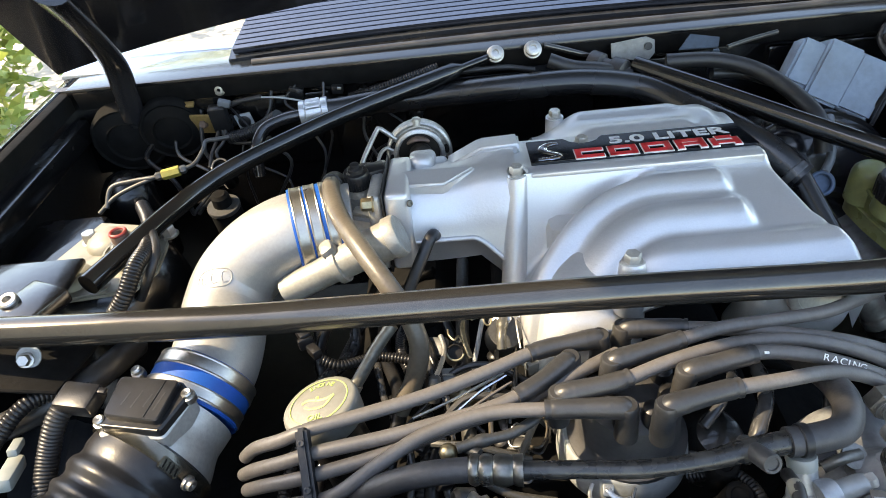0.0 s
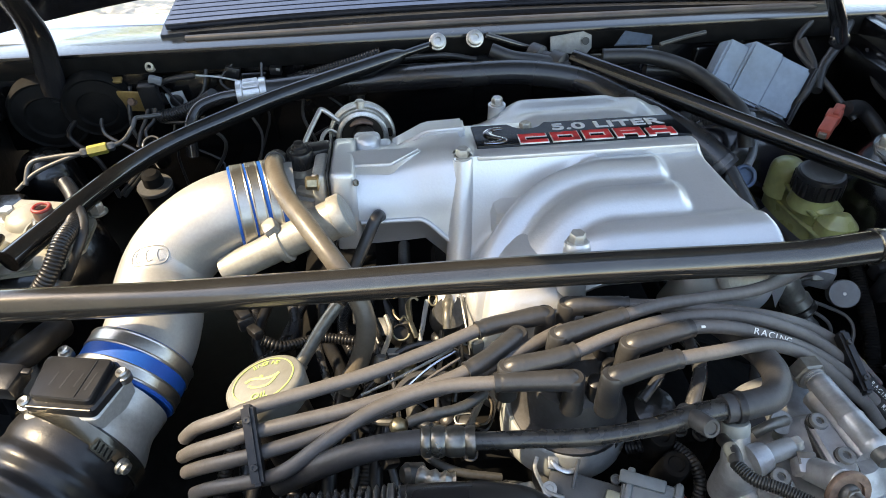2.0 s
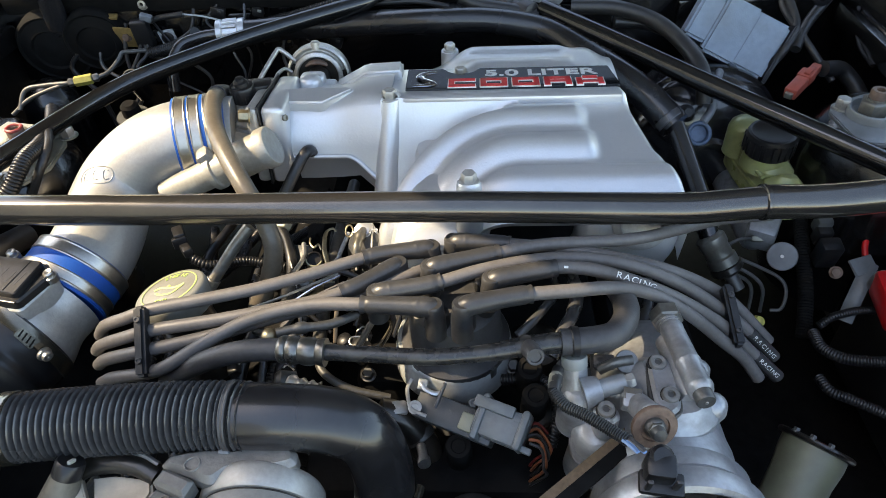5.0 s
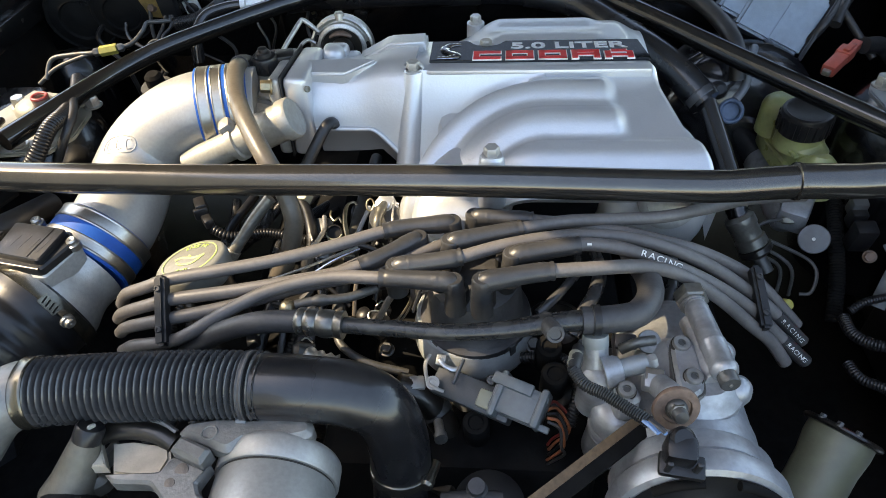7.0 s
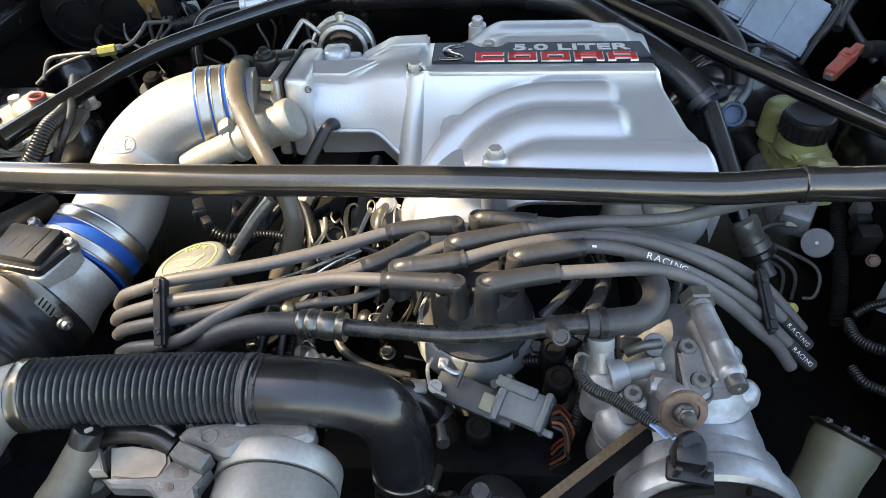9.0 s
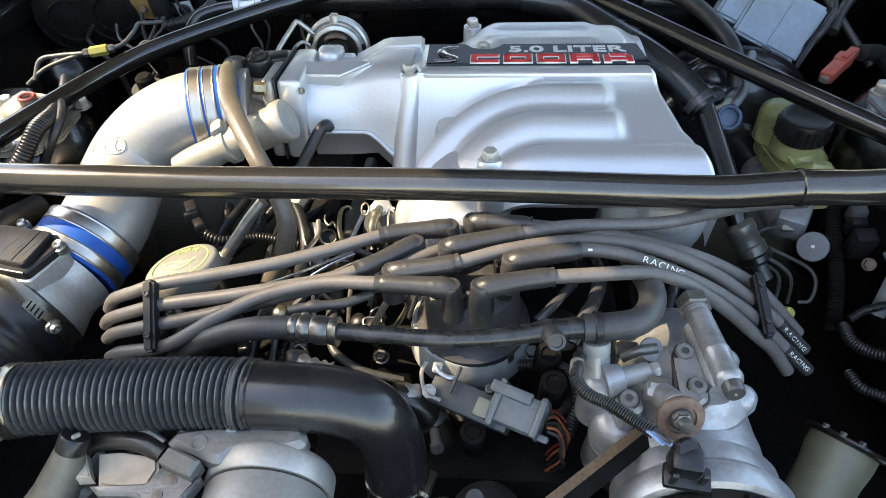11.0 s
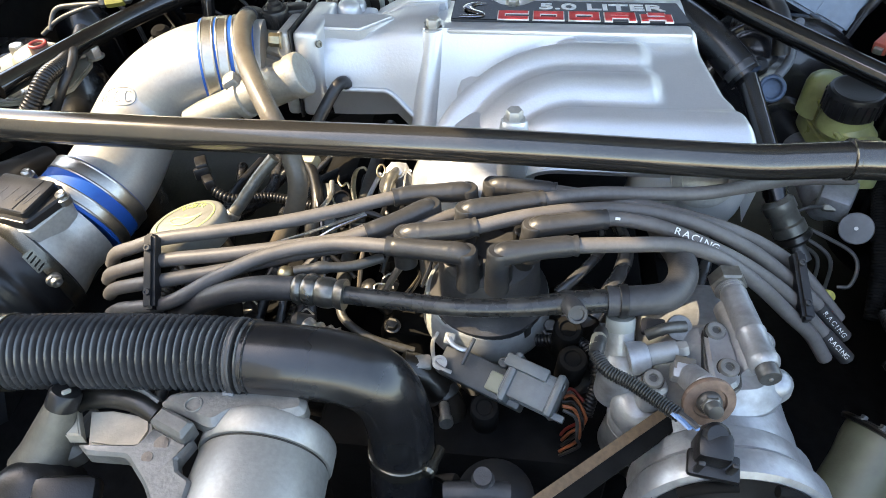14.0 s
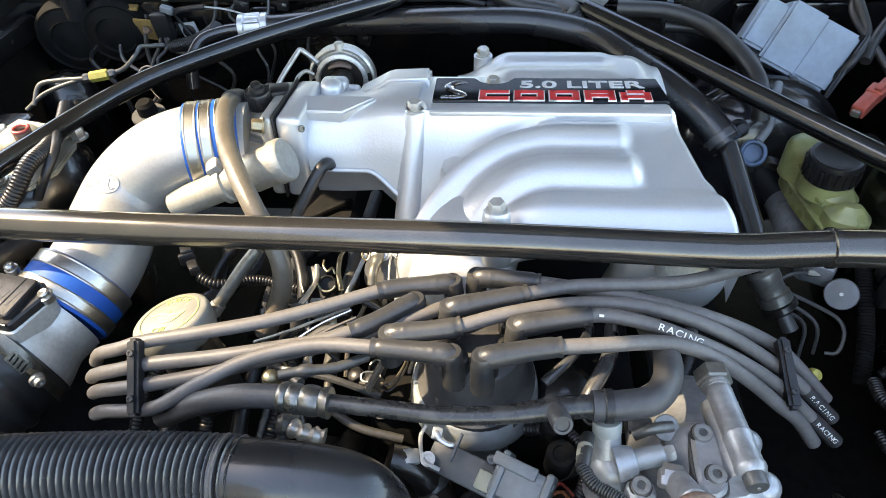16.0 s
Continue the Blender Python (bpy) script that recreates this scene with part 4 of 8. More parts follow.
part("box_lid", sheet_from([(-0.4090, -0.2780, 0.8510), (-0.3580, -0.2890, 0.8510), (-0.3520, -0.2450, 0.8510), (-0.4090, -0.2350, 0.8510)], 0.844, 0.0012), PLAST, eb, "embossed box lid")
part("lid_rib", tube([(-0.3710, -0.2840, 0.8510), (-0.3640, -0.2450, 0.8510)], 0.0007, 8, 2), PLAST, eb)
part("front_lip", tube([(-0.4100, -0.2840, 0.8450), (-0.3570, -0.2940, 0.8450)], 0.0012, 8, 2), PLAST, eb)
for k in range(4):
    part("print_bar", box(Vector((-0.3940, -0.2620, 0.8510)) + Vector((0.0105 * k, -0.002 * k, 0)), (0.0016, 0.014 + 0.005 * (k % 2), 0.0004), (0, 0, -14), 0), RUBBER, eb)
for q in ((-0.3430, -0.2570, 0.8470), (-0.4140, -0.2780, 0.8450), (-0.4110, -0.2110, 0.8320)):
    part("screw", lathe(Vector(q) - Vector((0, 0, 0.004)), (0, -0.15, 1), [(0.0062, -0.006), (0.0062, 0.0005), (0.0045, 0.001), (0.0048, 0.005), (0.0035, 0.0062), (0.0012, 0.0055), (0.0003, 0.004)], 18), STEEL, meter)
part("plug", box((-0.4490, -0.2460, 0.8360), (0.038, 0.027, 0.018), (6, 0, -12), 0.004), PLAST, meter, "black harness plug")
part("plug_ridge", box((-0.4390, -0.2410, 0.8420), (0.034, 0.006, 0.004), (6, 0, -12), 0.0012), PLAST, meter)
part("harness", conduit([(-0.4660, -0.2500, 0.8300), (-0.4720, -0.2610, 0.8220), (-0.4800, -0.2800, 0.8000), (-0.4800, -0.3070, 0.7800), (-0.4690, -0.3380, 0.7600)], 0.010, 0.0034, 0.10), RUBBER, meter)
# black duct in front of the meter
duct = thing("air_duct", MF[5], "black rubber air duct clamped to the meter", "air duct")
dline = spline([MF[2], MF[3], MF[4], MF[5], MF[6]], 10)
part("duct_tube", sweep(bmesh.new(), along(dline, 0.225, 1.0, 30), lambda t: 0.0560 + (0.0020 * math.copysign(abs(math.cos(t * 34)) ** 0.5, math.cos(t * 34)) if t > 0.22 else 0.0), 56), PLAST, duct)
clamp_band(dline, 0.277, 0.014, 0.0578, "band", duct, BANDK)
sc0, sc1 = Vector((-0.3424, -0.3122, 0.7940)), Vector((-0.3577, -0.3077, 0.8234))
sdir = (sc0 - sc1).normalized()
wz = Vector((0.55, -0.45, 0.70))
wz = (wz - sdir * wz.dot(sdir)).normalized()
WM = Matrix((sdir, wz.cross(sdir), wz)).transposed().to_4x4()
WM.translation = sc1.lerp(sc0, 0.30)
bm = bmesh.new()
bmesh.ops.create_cube(bm, size=1.0, matrix=WM @ Matrix.Diagonal((0.020, 0.0105, 0.0034, 1)))
bmesh.ops.bevel(bm, geom=list(bm.edges), offset=0.0008, segments=2, affect="EDGES")
worm = part("worm_housing", bm, BANDK, duct, "slotted worm housing")
for k in range(4):
    bm = bmesh.new()
    bmesh.ops.create_cube(bm, size=1.0, matrix=WM @ Matrix.Translation((-0.0066 + 0.0044 * k, 0, 0.0016)) @ Matrix.Rotation(radians(14), 4, "Z") @ Matrix.Diagonal((0.0014, 0.0074, 0.0008, 1)))
    part("worm_slot", bm, SHADEBLK, worm)
part("screw_head", lathe(sc0 + wz * 0.001, wz * 0.8 + sdir * 0.6, [(0.0066, -0.004), (0.0068, -0.0010), (0.0050, 0.0), (0.0050, 0.0035), (0.0038, 0.0042), (0.0016, 0.0036), (0.0003, 0.002)], 18), CHROME, duct)

# ---- throttle body and its fittings ----
tb = thing("throttle_body", (-0.19, -0.03, 0.80), "cast aluminium throttle body on the intake neck", "throttle body")
part("flange", box((-0.1625, -0.026, 0.857), (0.026, 0.096, 0.092), (-6, 0, 0), 0.006, None, 3), SILVER, tb, "silver painted neck flange")
part("gasket", box((-0.1768, -0.026, 0.858), (0.0022, 0.099, 0.095), (-6, 0, 0), 0.0008), PLAST, tb, "dark gasket edge")
part("body_flange", box((-0.1855, -0.026, 0.857), (0.015, 0.094, 0.090), (-6, 0, 0), 0.005, None, 3), RAW, tb)
part("flange_bolt", hexbolt((-0.1860, -0.0690, 0.8990), (-1, -0.25, 0.2), 0.0068, 0.011), BRASS, tb, "brassy flange bolt")
part("flange_screw", screw((-0.1490, -0.0690, 0.8960), (0.8, -0.5, 0.3), 0.0036, 0.0025), STEELT, tb)
part("housing", lathe((-0.255, -0.032, 0.846), (1, 0, 0), [(0.036, 0), (0.036, 0.02), (0.034, 0.050), (0.036, 0.070)], 36), ALTC, tb)
tp = Vector((-0.2085, -0.0150, 0.8890))
part("sensor_base", lathe(tp, (0.03, -0.05, 1), [(0.0125, -0.04), (0.0130, -0.016), (0.0150, -0.014), (0.0150, -0.006), (0.0130, -0.003), (0.0130, 0.001)], 28), IDLEC, tb, "dull cast sensor base")
part("sensor", lathe(tp, (0.03, -0.05, 1), [(0.0130, 0.0), (0.0142, 0.001), (0.0142, 0.0165), (0.0128, 0.0190), (0.0088, 0.0195), (0.0080, 0.0235), (0.0055, 0.0250), (0.0050, 0.0280), (0.0025, 0.0290)], 28), PLAST, tb, "black throttle sensor")
for k in range(7):
    a = radians(205 + 24 * k)
    part("sensor_rib", box(tp + Vector((0.0140 * math.cos(a), 0.0140 * math.sin(a), 0.009)), (0.0022, 0.0034, 0.014), (0, 0, math.degrees(a)), 0.0006), PLAST, tb)
part("sensor_screw", lathe(tp + Vector((-0.006, -0.006, 0.0185)), (0, 0, 1), [(0.003, 0), (0.003, 0.0016), (0.002, 0.002)], 12), LINE, tb)
part("arm", box(tp + Vector((0.012, -0.034, -0.016)), (0.034, 0.012, 0.008), (8, 14, -14), 0.003), IDLEC, tb)
part("arm_plate", box(tp + Vector((0.004, -0.050, -0.022)), (0.040, 0.016, 0.006), (20, 10, -8), 0.002), IDLEC, tb)
part("sensor_plug", box(tp + Vector((0.020, 0.012, 0.006)), (0.022, 0.022, 0.020), (0, 0, 15), 0.003), PLAST, tb)
part("lever", box(tp + Vector((0.020, -0.022, -0.010)), (0.014, 0.010, 0.016), (0, 10, 0), 0.003), CHROME, tb)
part("linkage_plate", plate([(-0.016, -0.012), (0.010, -0.014), (0.018, 0.0), (0.012, 0.014), (-0.010, 0.010)], pose(*(tp + Vector((0.020, -0.016, -0.014))), 70, 10, 20), 0.0022, 0.0006), CHROME, tb)
part("hex_fitting", lathe(tp + Vector((0.022, -0.024, -0.020)), (0.9, -0.2, 0.1), [(0.0085, 0), (0.0095, 0.001), (0.0095, 0.010), (0.0065, 0.011), (0.0065, 0.018)], 6), BRASS, tb)
part("return_spring", conduit([tp + Vector((0.004, -0.020, -0.016)), tp + Vector((0.012, -0.022, -0.016)), tp + Vector((0.020, -0.022, -0.017))], 0.0068, 0.0022, 0.30), CHROME, tb)
part("cable_end", tube([tp + Vector((0.030, 0.010, 0.0)), tp + Vector((0.022, 0.018, 0.012)), tp + Vector((0.002, 0.026, 0.010)), tp + Vector((-0.02, 0.045, -0.01))], 0.0022, 8, 6), RUBBER, tb)
part("stud", lathe(tp + Vector((-0.028, -0.006, -0.010)), (-1, 0, 0.1), [(0.007, 0), (0.007, 0.006), (0.004, 0.007), (0.004, 0.016)], 12), CHROME, tb)
# idle valve
i0, i1 = Vector((-0.2600, -0.1070, 0.8380)), Vector((-0.1580, -0.0990, 0.8810))
isc = thing("idle_air_valve", i0, "pale aluminium idle air valve cylinder", "engine valve")
ax = (i1 - i0).normalized()
L = (i1 - i0).length
part("body", lathe(i0, ax, [(0.014, -0.03), (0.0155, -0.01), (0.0160, L * 0.26), (0.0160, L * 0.30), (0.0205, L * 0.31), (0.0205, L * 0.37), (0.0175, L * 0.38), (0.0175, L * 0.62)], 32), IDLEC, isc)
part("solenoid", lathe(i0, ax, [(0.0190, L * 0.60), (0.0200, L * 0.62), (0.0200, L * 0.88), (0.0222, L * 0.89), (0.0222, L * 0.98), (0.0205, L), (0.0003, L)], 32), IDLEC, isc, "white-capped solenoid")
part("ear", box(i0 + ax * L * 0.38 + Vector((-0.012, 0.002, 0.014)), (0.016, 0.020, 0.020), (0, -25, 20), 0.005), IDLEC, isc)
# breather hose over the coupler
hz = [(-0.2330, 0.0050, 0.8750), (-0.2340, -0.0080, 0.8930), (-0.2310, -0.0460, 0.9070), (-0.2160, -0.0960, 0.9060), (-0.1920, -0.1430, 0.9010), (-0.1660, -0.1810, 0.8850), (-0.1500, -0.1970, 0.8600), (-0.1430, -0.2100, 0.8320), (-0.1520, -0.2210, 0.8000), (-0.1690, -0.2310, 0.7700)]
brh = thing("breather_hose", hz[4], "grey-brown rubber breather hose looping over the coupler", "hose")
part("hose", tube(hz, 0.0094, 20, 8), BROWNH, brh)
part("end_sleeve", tube(along(spline(hz, 8), 0.0, 0.13, 8), 0.0112, 20, 3), RUBBER, brh, "black end sleeve")
single("vacuum_hose", tube([(-0.1270, -0.0640, 0.8480), (-0.1290, -0.0720, 0.8560), (-0.1330, -0.0820, 0.8560), (-0.1400, -0.0930, 0.8470), (-0.1500, -0.1060, 0.8320), (-0.1620, -0.1200, 0.8130), (-0.1740, -0.1330, 0.7920)], 0.0064, 14, 8), RUBBER, "short black rubber vacuum hose bent under the neck", "hose")
dt = [(-0.1660, -0.1960, 0.8500), (-0.1810, -0.2060, 0.8350), (-0.1980, -0.2210, 0.8150), (-0.2110, -0.2320, 0.8000), (-0.2240, -0.2420, 0.7800)]
dip = thing("dipstick_tube", dt[-1], "black oil dipstick tube with a bright collar", "dipstick")
part("tube", tube(dt, 0.0060, 16, 8), STEELT, dip)
part("collar", lathe(dt[3], Vector(dt[3]) - Vector(dt[2]), [(0.0045, -0.012), (0.0072, -0.011), (0.0072, 0), (0.0045, 0.002)], 16), CHROME, dip)

# EGR valve dome
eg = Vector((-0.1465, 0.0930, 0.8590))
egr = thing("egr_valve", eg, "zinc-plated domed exhaust recirculation valve with a rusty diaphragm", "engine valve")
ea = Vector((0.06, -0.98, 0.16)).normalized()
eu, ev_, _ = frame_of(ea)


def egr_ring(a, r, h):
    return eg + ea * h + r * (math.cos(a) * eu + math.sin(a) * ev_)


part("dome", lathe(eg, ea, [(0.012, -0.040), (0.030, -0.036), (0.0375, -0.026), (0.0385, -0.018), (0.0410, -0.017), (0.0415, -0.010), (0.0405, -0.004), (0.0380, -0.002), (0.0355, -0.004), (0.0345, -0.006), (0.0330, -0.006), (0.0320, -0.001), (0.0290, 0.001), (0.0270, 0.001), (0.0262, -0.003), (0.0100, -0.003)], 56), CHROME, egr)
part("recess", lathe(eg, ea, [(0.0258, -0.004), (0.0258, -0.0022), (0.0003, -0.0020)], 40), GRIME, egr, "dark opening under the dome")
part("rear_nub", lathe(eg + Vector((0, 0.012, 0.034)), (0, 0.2, 1), [(0.006, 0), (0.006, 0.008), (0.004, 0.010)], 16), CHROME, egr)
part("diaphragm", sweep(bmesh.new(), [egr_ring(radians(48 + 84 * k / 14), 0.0205, 0.0005) for k in range(15)], lambda t: 0.0052 * math.sin(math.pi * (0.06 + 0.88 * t)) ** 0.5, 10, 0.6), RUST, egr, "rusty diaphragm edge")
for th in (-24, 4, 158, 186, 212):
    part("slot", sweep(bmesh.new(), [egr_ring(radians(th + d), 0.0340, -0.004) for d in (-9, -4.5, 0, 4.5, 9)], lambda t: 0.0048 * math.sin(math.pi * (0.1 + 0.8 * t)) ** 0.5, 8, 0.6), SHADEBLK, egr)
part("tower", lathe((-0.1385, 0.0240, 0.850), (0.0, -0.06, 1), [(0.0150, 0.0), (0.0142, 0.026), (0.0138, 0.038), (0.0126, 0.0435), (0.0098, 0.0475), (0.0050, 0.0495), (0.0003, 0.0500)], 32), SILVER, egr, "silver cast valve tower", 60)
part("tower_back", box((-0.1385, 0.0360, 0.872), (0.031, 0.020, 0.044), (-4, 0, 0), 0.007, None, 3), SILVER, egr)
part("shoulder", box((-0.1390, 0.0340, 0.866), (0.058, 0.026, 0.034), (-4, 0, 0), 0.006, None, 3), SILVER, egr)
part("link", lathe((-0.1420, 0.040, 0.862), (-0.05, 1, 0), [(0.014, 0), (0.014, 0.052)], 24), GRIME, egr)
part("foot", box((-0.148, 0.018, 0.872), (0.052, 0.050, 0.024), (-8, 0, 0), 0.006, None, 3), SILVER, egr)
single("vacuum_pipe", tube([(-0.2140, 0.0600, 0.8720), (-0.2090, 0.0720, 0.8790), (-0.1960, 0.0980, 0.8935), (-0.1925, 0.1010, 0.8950), (-0.1870, 0.1000, 0.8920), (-0.1740, 0.0990, 0.8800)], 0.0030, 10, 6), CHROME, "thin bent metal vacuum pipe by the throttle", "pipe")
single("vacuum_pipe", tube([(-0.1960, 0.0560, 0.8640), (-0.1930, 0.0720, 0.8740), (-0.1860, 0.0850, 0.8760), (-0.1780, 0.0880, 0.8700)], 0.0024, 10, 6), CHROME, "short thin metal pipe beside the recirculation valve", "pipe")

# ---- oil filler cap ----
oc = Vector((-0.2290, -0.2650, 0.8320))
oil = thing("oil_filler_cap", oc, "warm grey oil filler cap with a yellow printed ring", "oil cap")
oax = Vector((-0.24, 0.16, 1)).normalized()
part("cap", lathe(oc, oax, [(0.029, -0.026), (0.033, -0.022), (0.0345, -0.006), (0.0335, -0.002), (0.031, 0.0), (0.0003, 0.0006)], 44), OILCAP, oil)
part("neck", lathe(oc, oax, [(0.026, -0.10), (0.026, -0.026)], 28), GRIME, oil)
uu, vv, ww = frame_of(oax)
OMx = Matrix((uu, vv, ww)).transposed().to_4x4()
OMx.translation = oc + ww * 0.0008
part("printed_ring", sweep(bmesh.new(), [OMx @ Vector((0.0265 * math.cos(a), 0.0265 * math.sin(a), 0)) for a in [2 * math.pi * k / 48 for k in range(49)]], 0.0006, 6, 0.4), OILYEL, oil)
glyphs("OIL", OMx @ Matrix.Translation((-0.0075, -0.0225, 0)), 0.0095, OILYEL, "lettering", oil, 0.0003)
for k, ch in enumerate("ENGINE"):
    a = radians(118 - k * 11.5)
    glyphs(ch, OMx @ Matrix.Translation((0.019 * math.cos(a), 0.019 * math.sin(a), 0)) @ pose(0, 0, 0, 0, 0, math.degrees(a) - 90) @ Matrix.Translation((-0.002, 0, 0)), 0.0066, OILYEL, "lettering", oil, 0.0003)
bm = tube([OMx @ Vector(q) for q in ((-0.012, -0.004, 0.0002), (-0.006, -0.008, 0.0002), (0.006, -0.008, 0.0002), (0.013, 0.003, 0.0002))], 0.0012, 8, 4, None, 0.3)
tube([OMx @ Vector(q) for q in ((-0.016, 0.001, 0.0002), (-0.010, 0.004, 0.0002), (0.0, 0.001, 0.0002), (0.008, 0.001, 0.0002), (0.014, 0.004, 0.0002))], 0.0011, 8, 4, bm, 0.3)
tube([OMx @ Vector(q) for q in ((-0.002, 0.001, 0.0002), (-0.002, 0.006, 0.0002))], 0.0014, 8, 4, bm, 0.3)
part("oil_can_sign", bm, OILYEL, oil)

# ---- distributor ----
dc = Vector((0.036, -0.268, 0.803))
dist = thing("distributor", dc - Vector((0, 0, 0.1)), "black distributor cap on a grey plastic base with a module", "distributor")
part("cap", lathe(dc, (0, -0.05, 1), [(0.047, -0.056), (0.0525, -0.046), (0.0525, -0.034), (0.0465, -0.028), (0.0445, -0.020), (0.043, 0.004), (0.040, 0.014), (0.026, 0.020), (0.0003, 0.021)], 44), RUBBERD, dist)
part("base_ring", lathe(dc + Vector((-0.002, 0.002, 0.012)), (0, -0.05, 1), [(0.034, -0.106), (0.050, -0.094), (0.0585, -0.083), (0.0592, -0.077), (0.0580, -0.066), (0.0556, -0.052), (0.0546, -0.0490), (0.0535, -0.0482), (0.0518, -0.0490)], 56), BOWL, dist, "light grey adapter ring")
part("shaft_housing", lathe(dc, (0, 0, 1), [(0.030, -0.20), (0.034, -0.10), (0.040, -0.075)], 28), CAST, dist)
for k in range(8):
    th = radians(22 + 45 * k)
    part("cap_tower", lathe(dc + Vector((0.030 * math.cos(th), 0.030 * math.sin(th), 0.0)), (0, -0.05, 1), [(0.011, 0.0), (0.0095, 0.012), (0.0085, 0.032), (0.006, 0.034)], 16), PLAST, dist)
for k in range(4):
    th = radians(-135 + 90 * k)
    part("clip", box(dc + Vector((0.0500 * math.cos(th), 0.0500 * math.sin(th), -0.044)), (0.004, 0.008, 0.014), (0, 0, math.degrees(th)), 0.0012), LINE, dist)
m0, m1 = Vector((0.0150, -0.3410, 0.7640)), Vector((0.0920, -0.3760, 0.7720))
md_ = (m1 - m0)
mang = math.degrees(math.atan2(md_.y, md_.x))
part("ignition_module", box(m0.lerp(m1, 0.30) - Vector((0, 0, 0.012)), (0.076, 0.026, 0.020), (26, 0, mang), 0.002), MODGREY, dist, "dark grey ignition module")
part("module_rib", box(m0.lerp(m1, 0.12) + Vector((0.0, 0.004, 0.009)), (0.003, 0.024, 0.004), (26, 0, mang), 0.001), MODGREY, dist)
part("module_screw", screw(m0.lerp(m1, 0.50) + Vector((0.0, 0.006, 0.010)), (0, -0.4, 0.9), 0.0042, 0.003), LINE, dist)
# cream colour puts a sun patch on the dark grey module
part("module_sun_slot", box(m0.lerp(m1, 0.42) + Vector((0.002, -0.012, 0.004)), (0.016, 0.016, 0.006), (26, 0, mang), 0.002), CREAM, dist)
cn = part("connector", box(m0.lerp(m1, 0.80), (0.044, 0.029, 0.021), (26, 0, mang), 0.002), CONG, dist, "grey harness connector")
for oy, oz in ((-0.014, -0.004), (0.004, 0.011)):
    part("rail", box(m0.lerp(m1, 0.82) + Vector((0.002, oy, oz)), (0.046, 0.006, 0.006), (26, 0, mang), 0.0015), CONG, cn)
part("shroud", box(m0.lerp(m1, 0.60) + Vector((0, 0, 0.002)), (0.006, 0.040, 0.026), (26, 0, mang), 0.002), CONG, cn)
part("latch", box(m0.lerp(m1, 0.74) + Vector((0, 0.006, 0.016)), (0.036, 0.010, 0.006), (26, 0, mang), 0.0015), CONG, cn)
part("collar", box(m0.lerp(m1, 1.04), (0.007, 0.034, 0.026), (26, 0, mang), 0.003), CONG, cn)
for k in range(5):
    q = m0.lerp(m1, 1.06) + Vector((0.003, -0.012 + 0.006 * k, 0.004 - 0.004 * k))
    part("lead", tube([q, q + Vector((0.010, -0.004 + 0.003 * k, -0.004)), q + Vector((0.012 + 0.003 * k, -0.010 + 0.002 * k, -0.022)), q + Vector((0.016 - 0.002 * k, -0.004, -0.044)), q + Vector((0.004, 0.004, -0.075))], 0.0014, 8, 5), (RUBBER, COPPER, RUBBER, COPPER, REDDK)[k], cn)
brk = part("bracket_tab", tube([(-0.0030, -0.3188, 0.7680), (-0.0066, -0.3273, 0.7660), (-0.0050, -0.3400, 0.7660), (-0.0017, -0.3493, 0.7660), (0.0050, -0.3540, 0.7660), (0.0120, -0.3565, 0.7650)], 0.0018, 10, 6, None, 0.5), RAW, dist, "bent bright bracket")
part("eyelet", lathe((0.0015, -0.3482, 0.7655), (0, -0.35, 0.94), [(0.0060, 0), (0.0062, 0.0012), (0.0036, 0.0014), (0.0034, 0.0004), (0.0002, 0.0004)], 20), RAW, brk)
part("spring_clip", tube([(0.0080, -0.3262, 0.7740), (0.0074, -0.3300, 0.7760), (0.0110, -0.3350, 0.7740), (0.0190, -0.3376, 0.7720), (0.0260, -0.3360, 0.7710)], 0.0022, 10, 6, None, 0.5), CRIMPZ, dist, "bright spring clip")
part("clip_base", box((0.0080, -0.3290, 0.7730), (0.009, 0.010, 0.005), (24, 0, -10), 0.0012), PLATEG, dist)

# ---- plug leads ----
LEAD_R = 0.0058


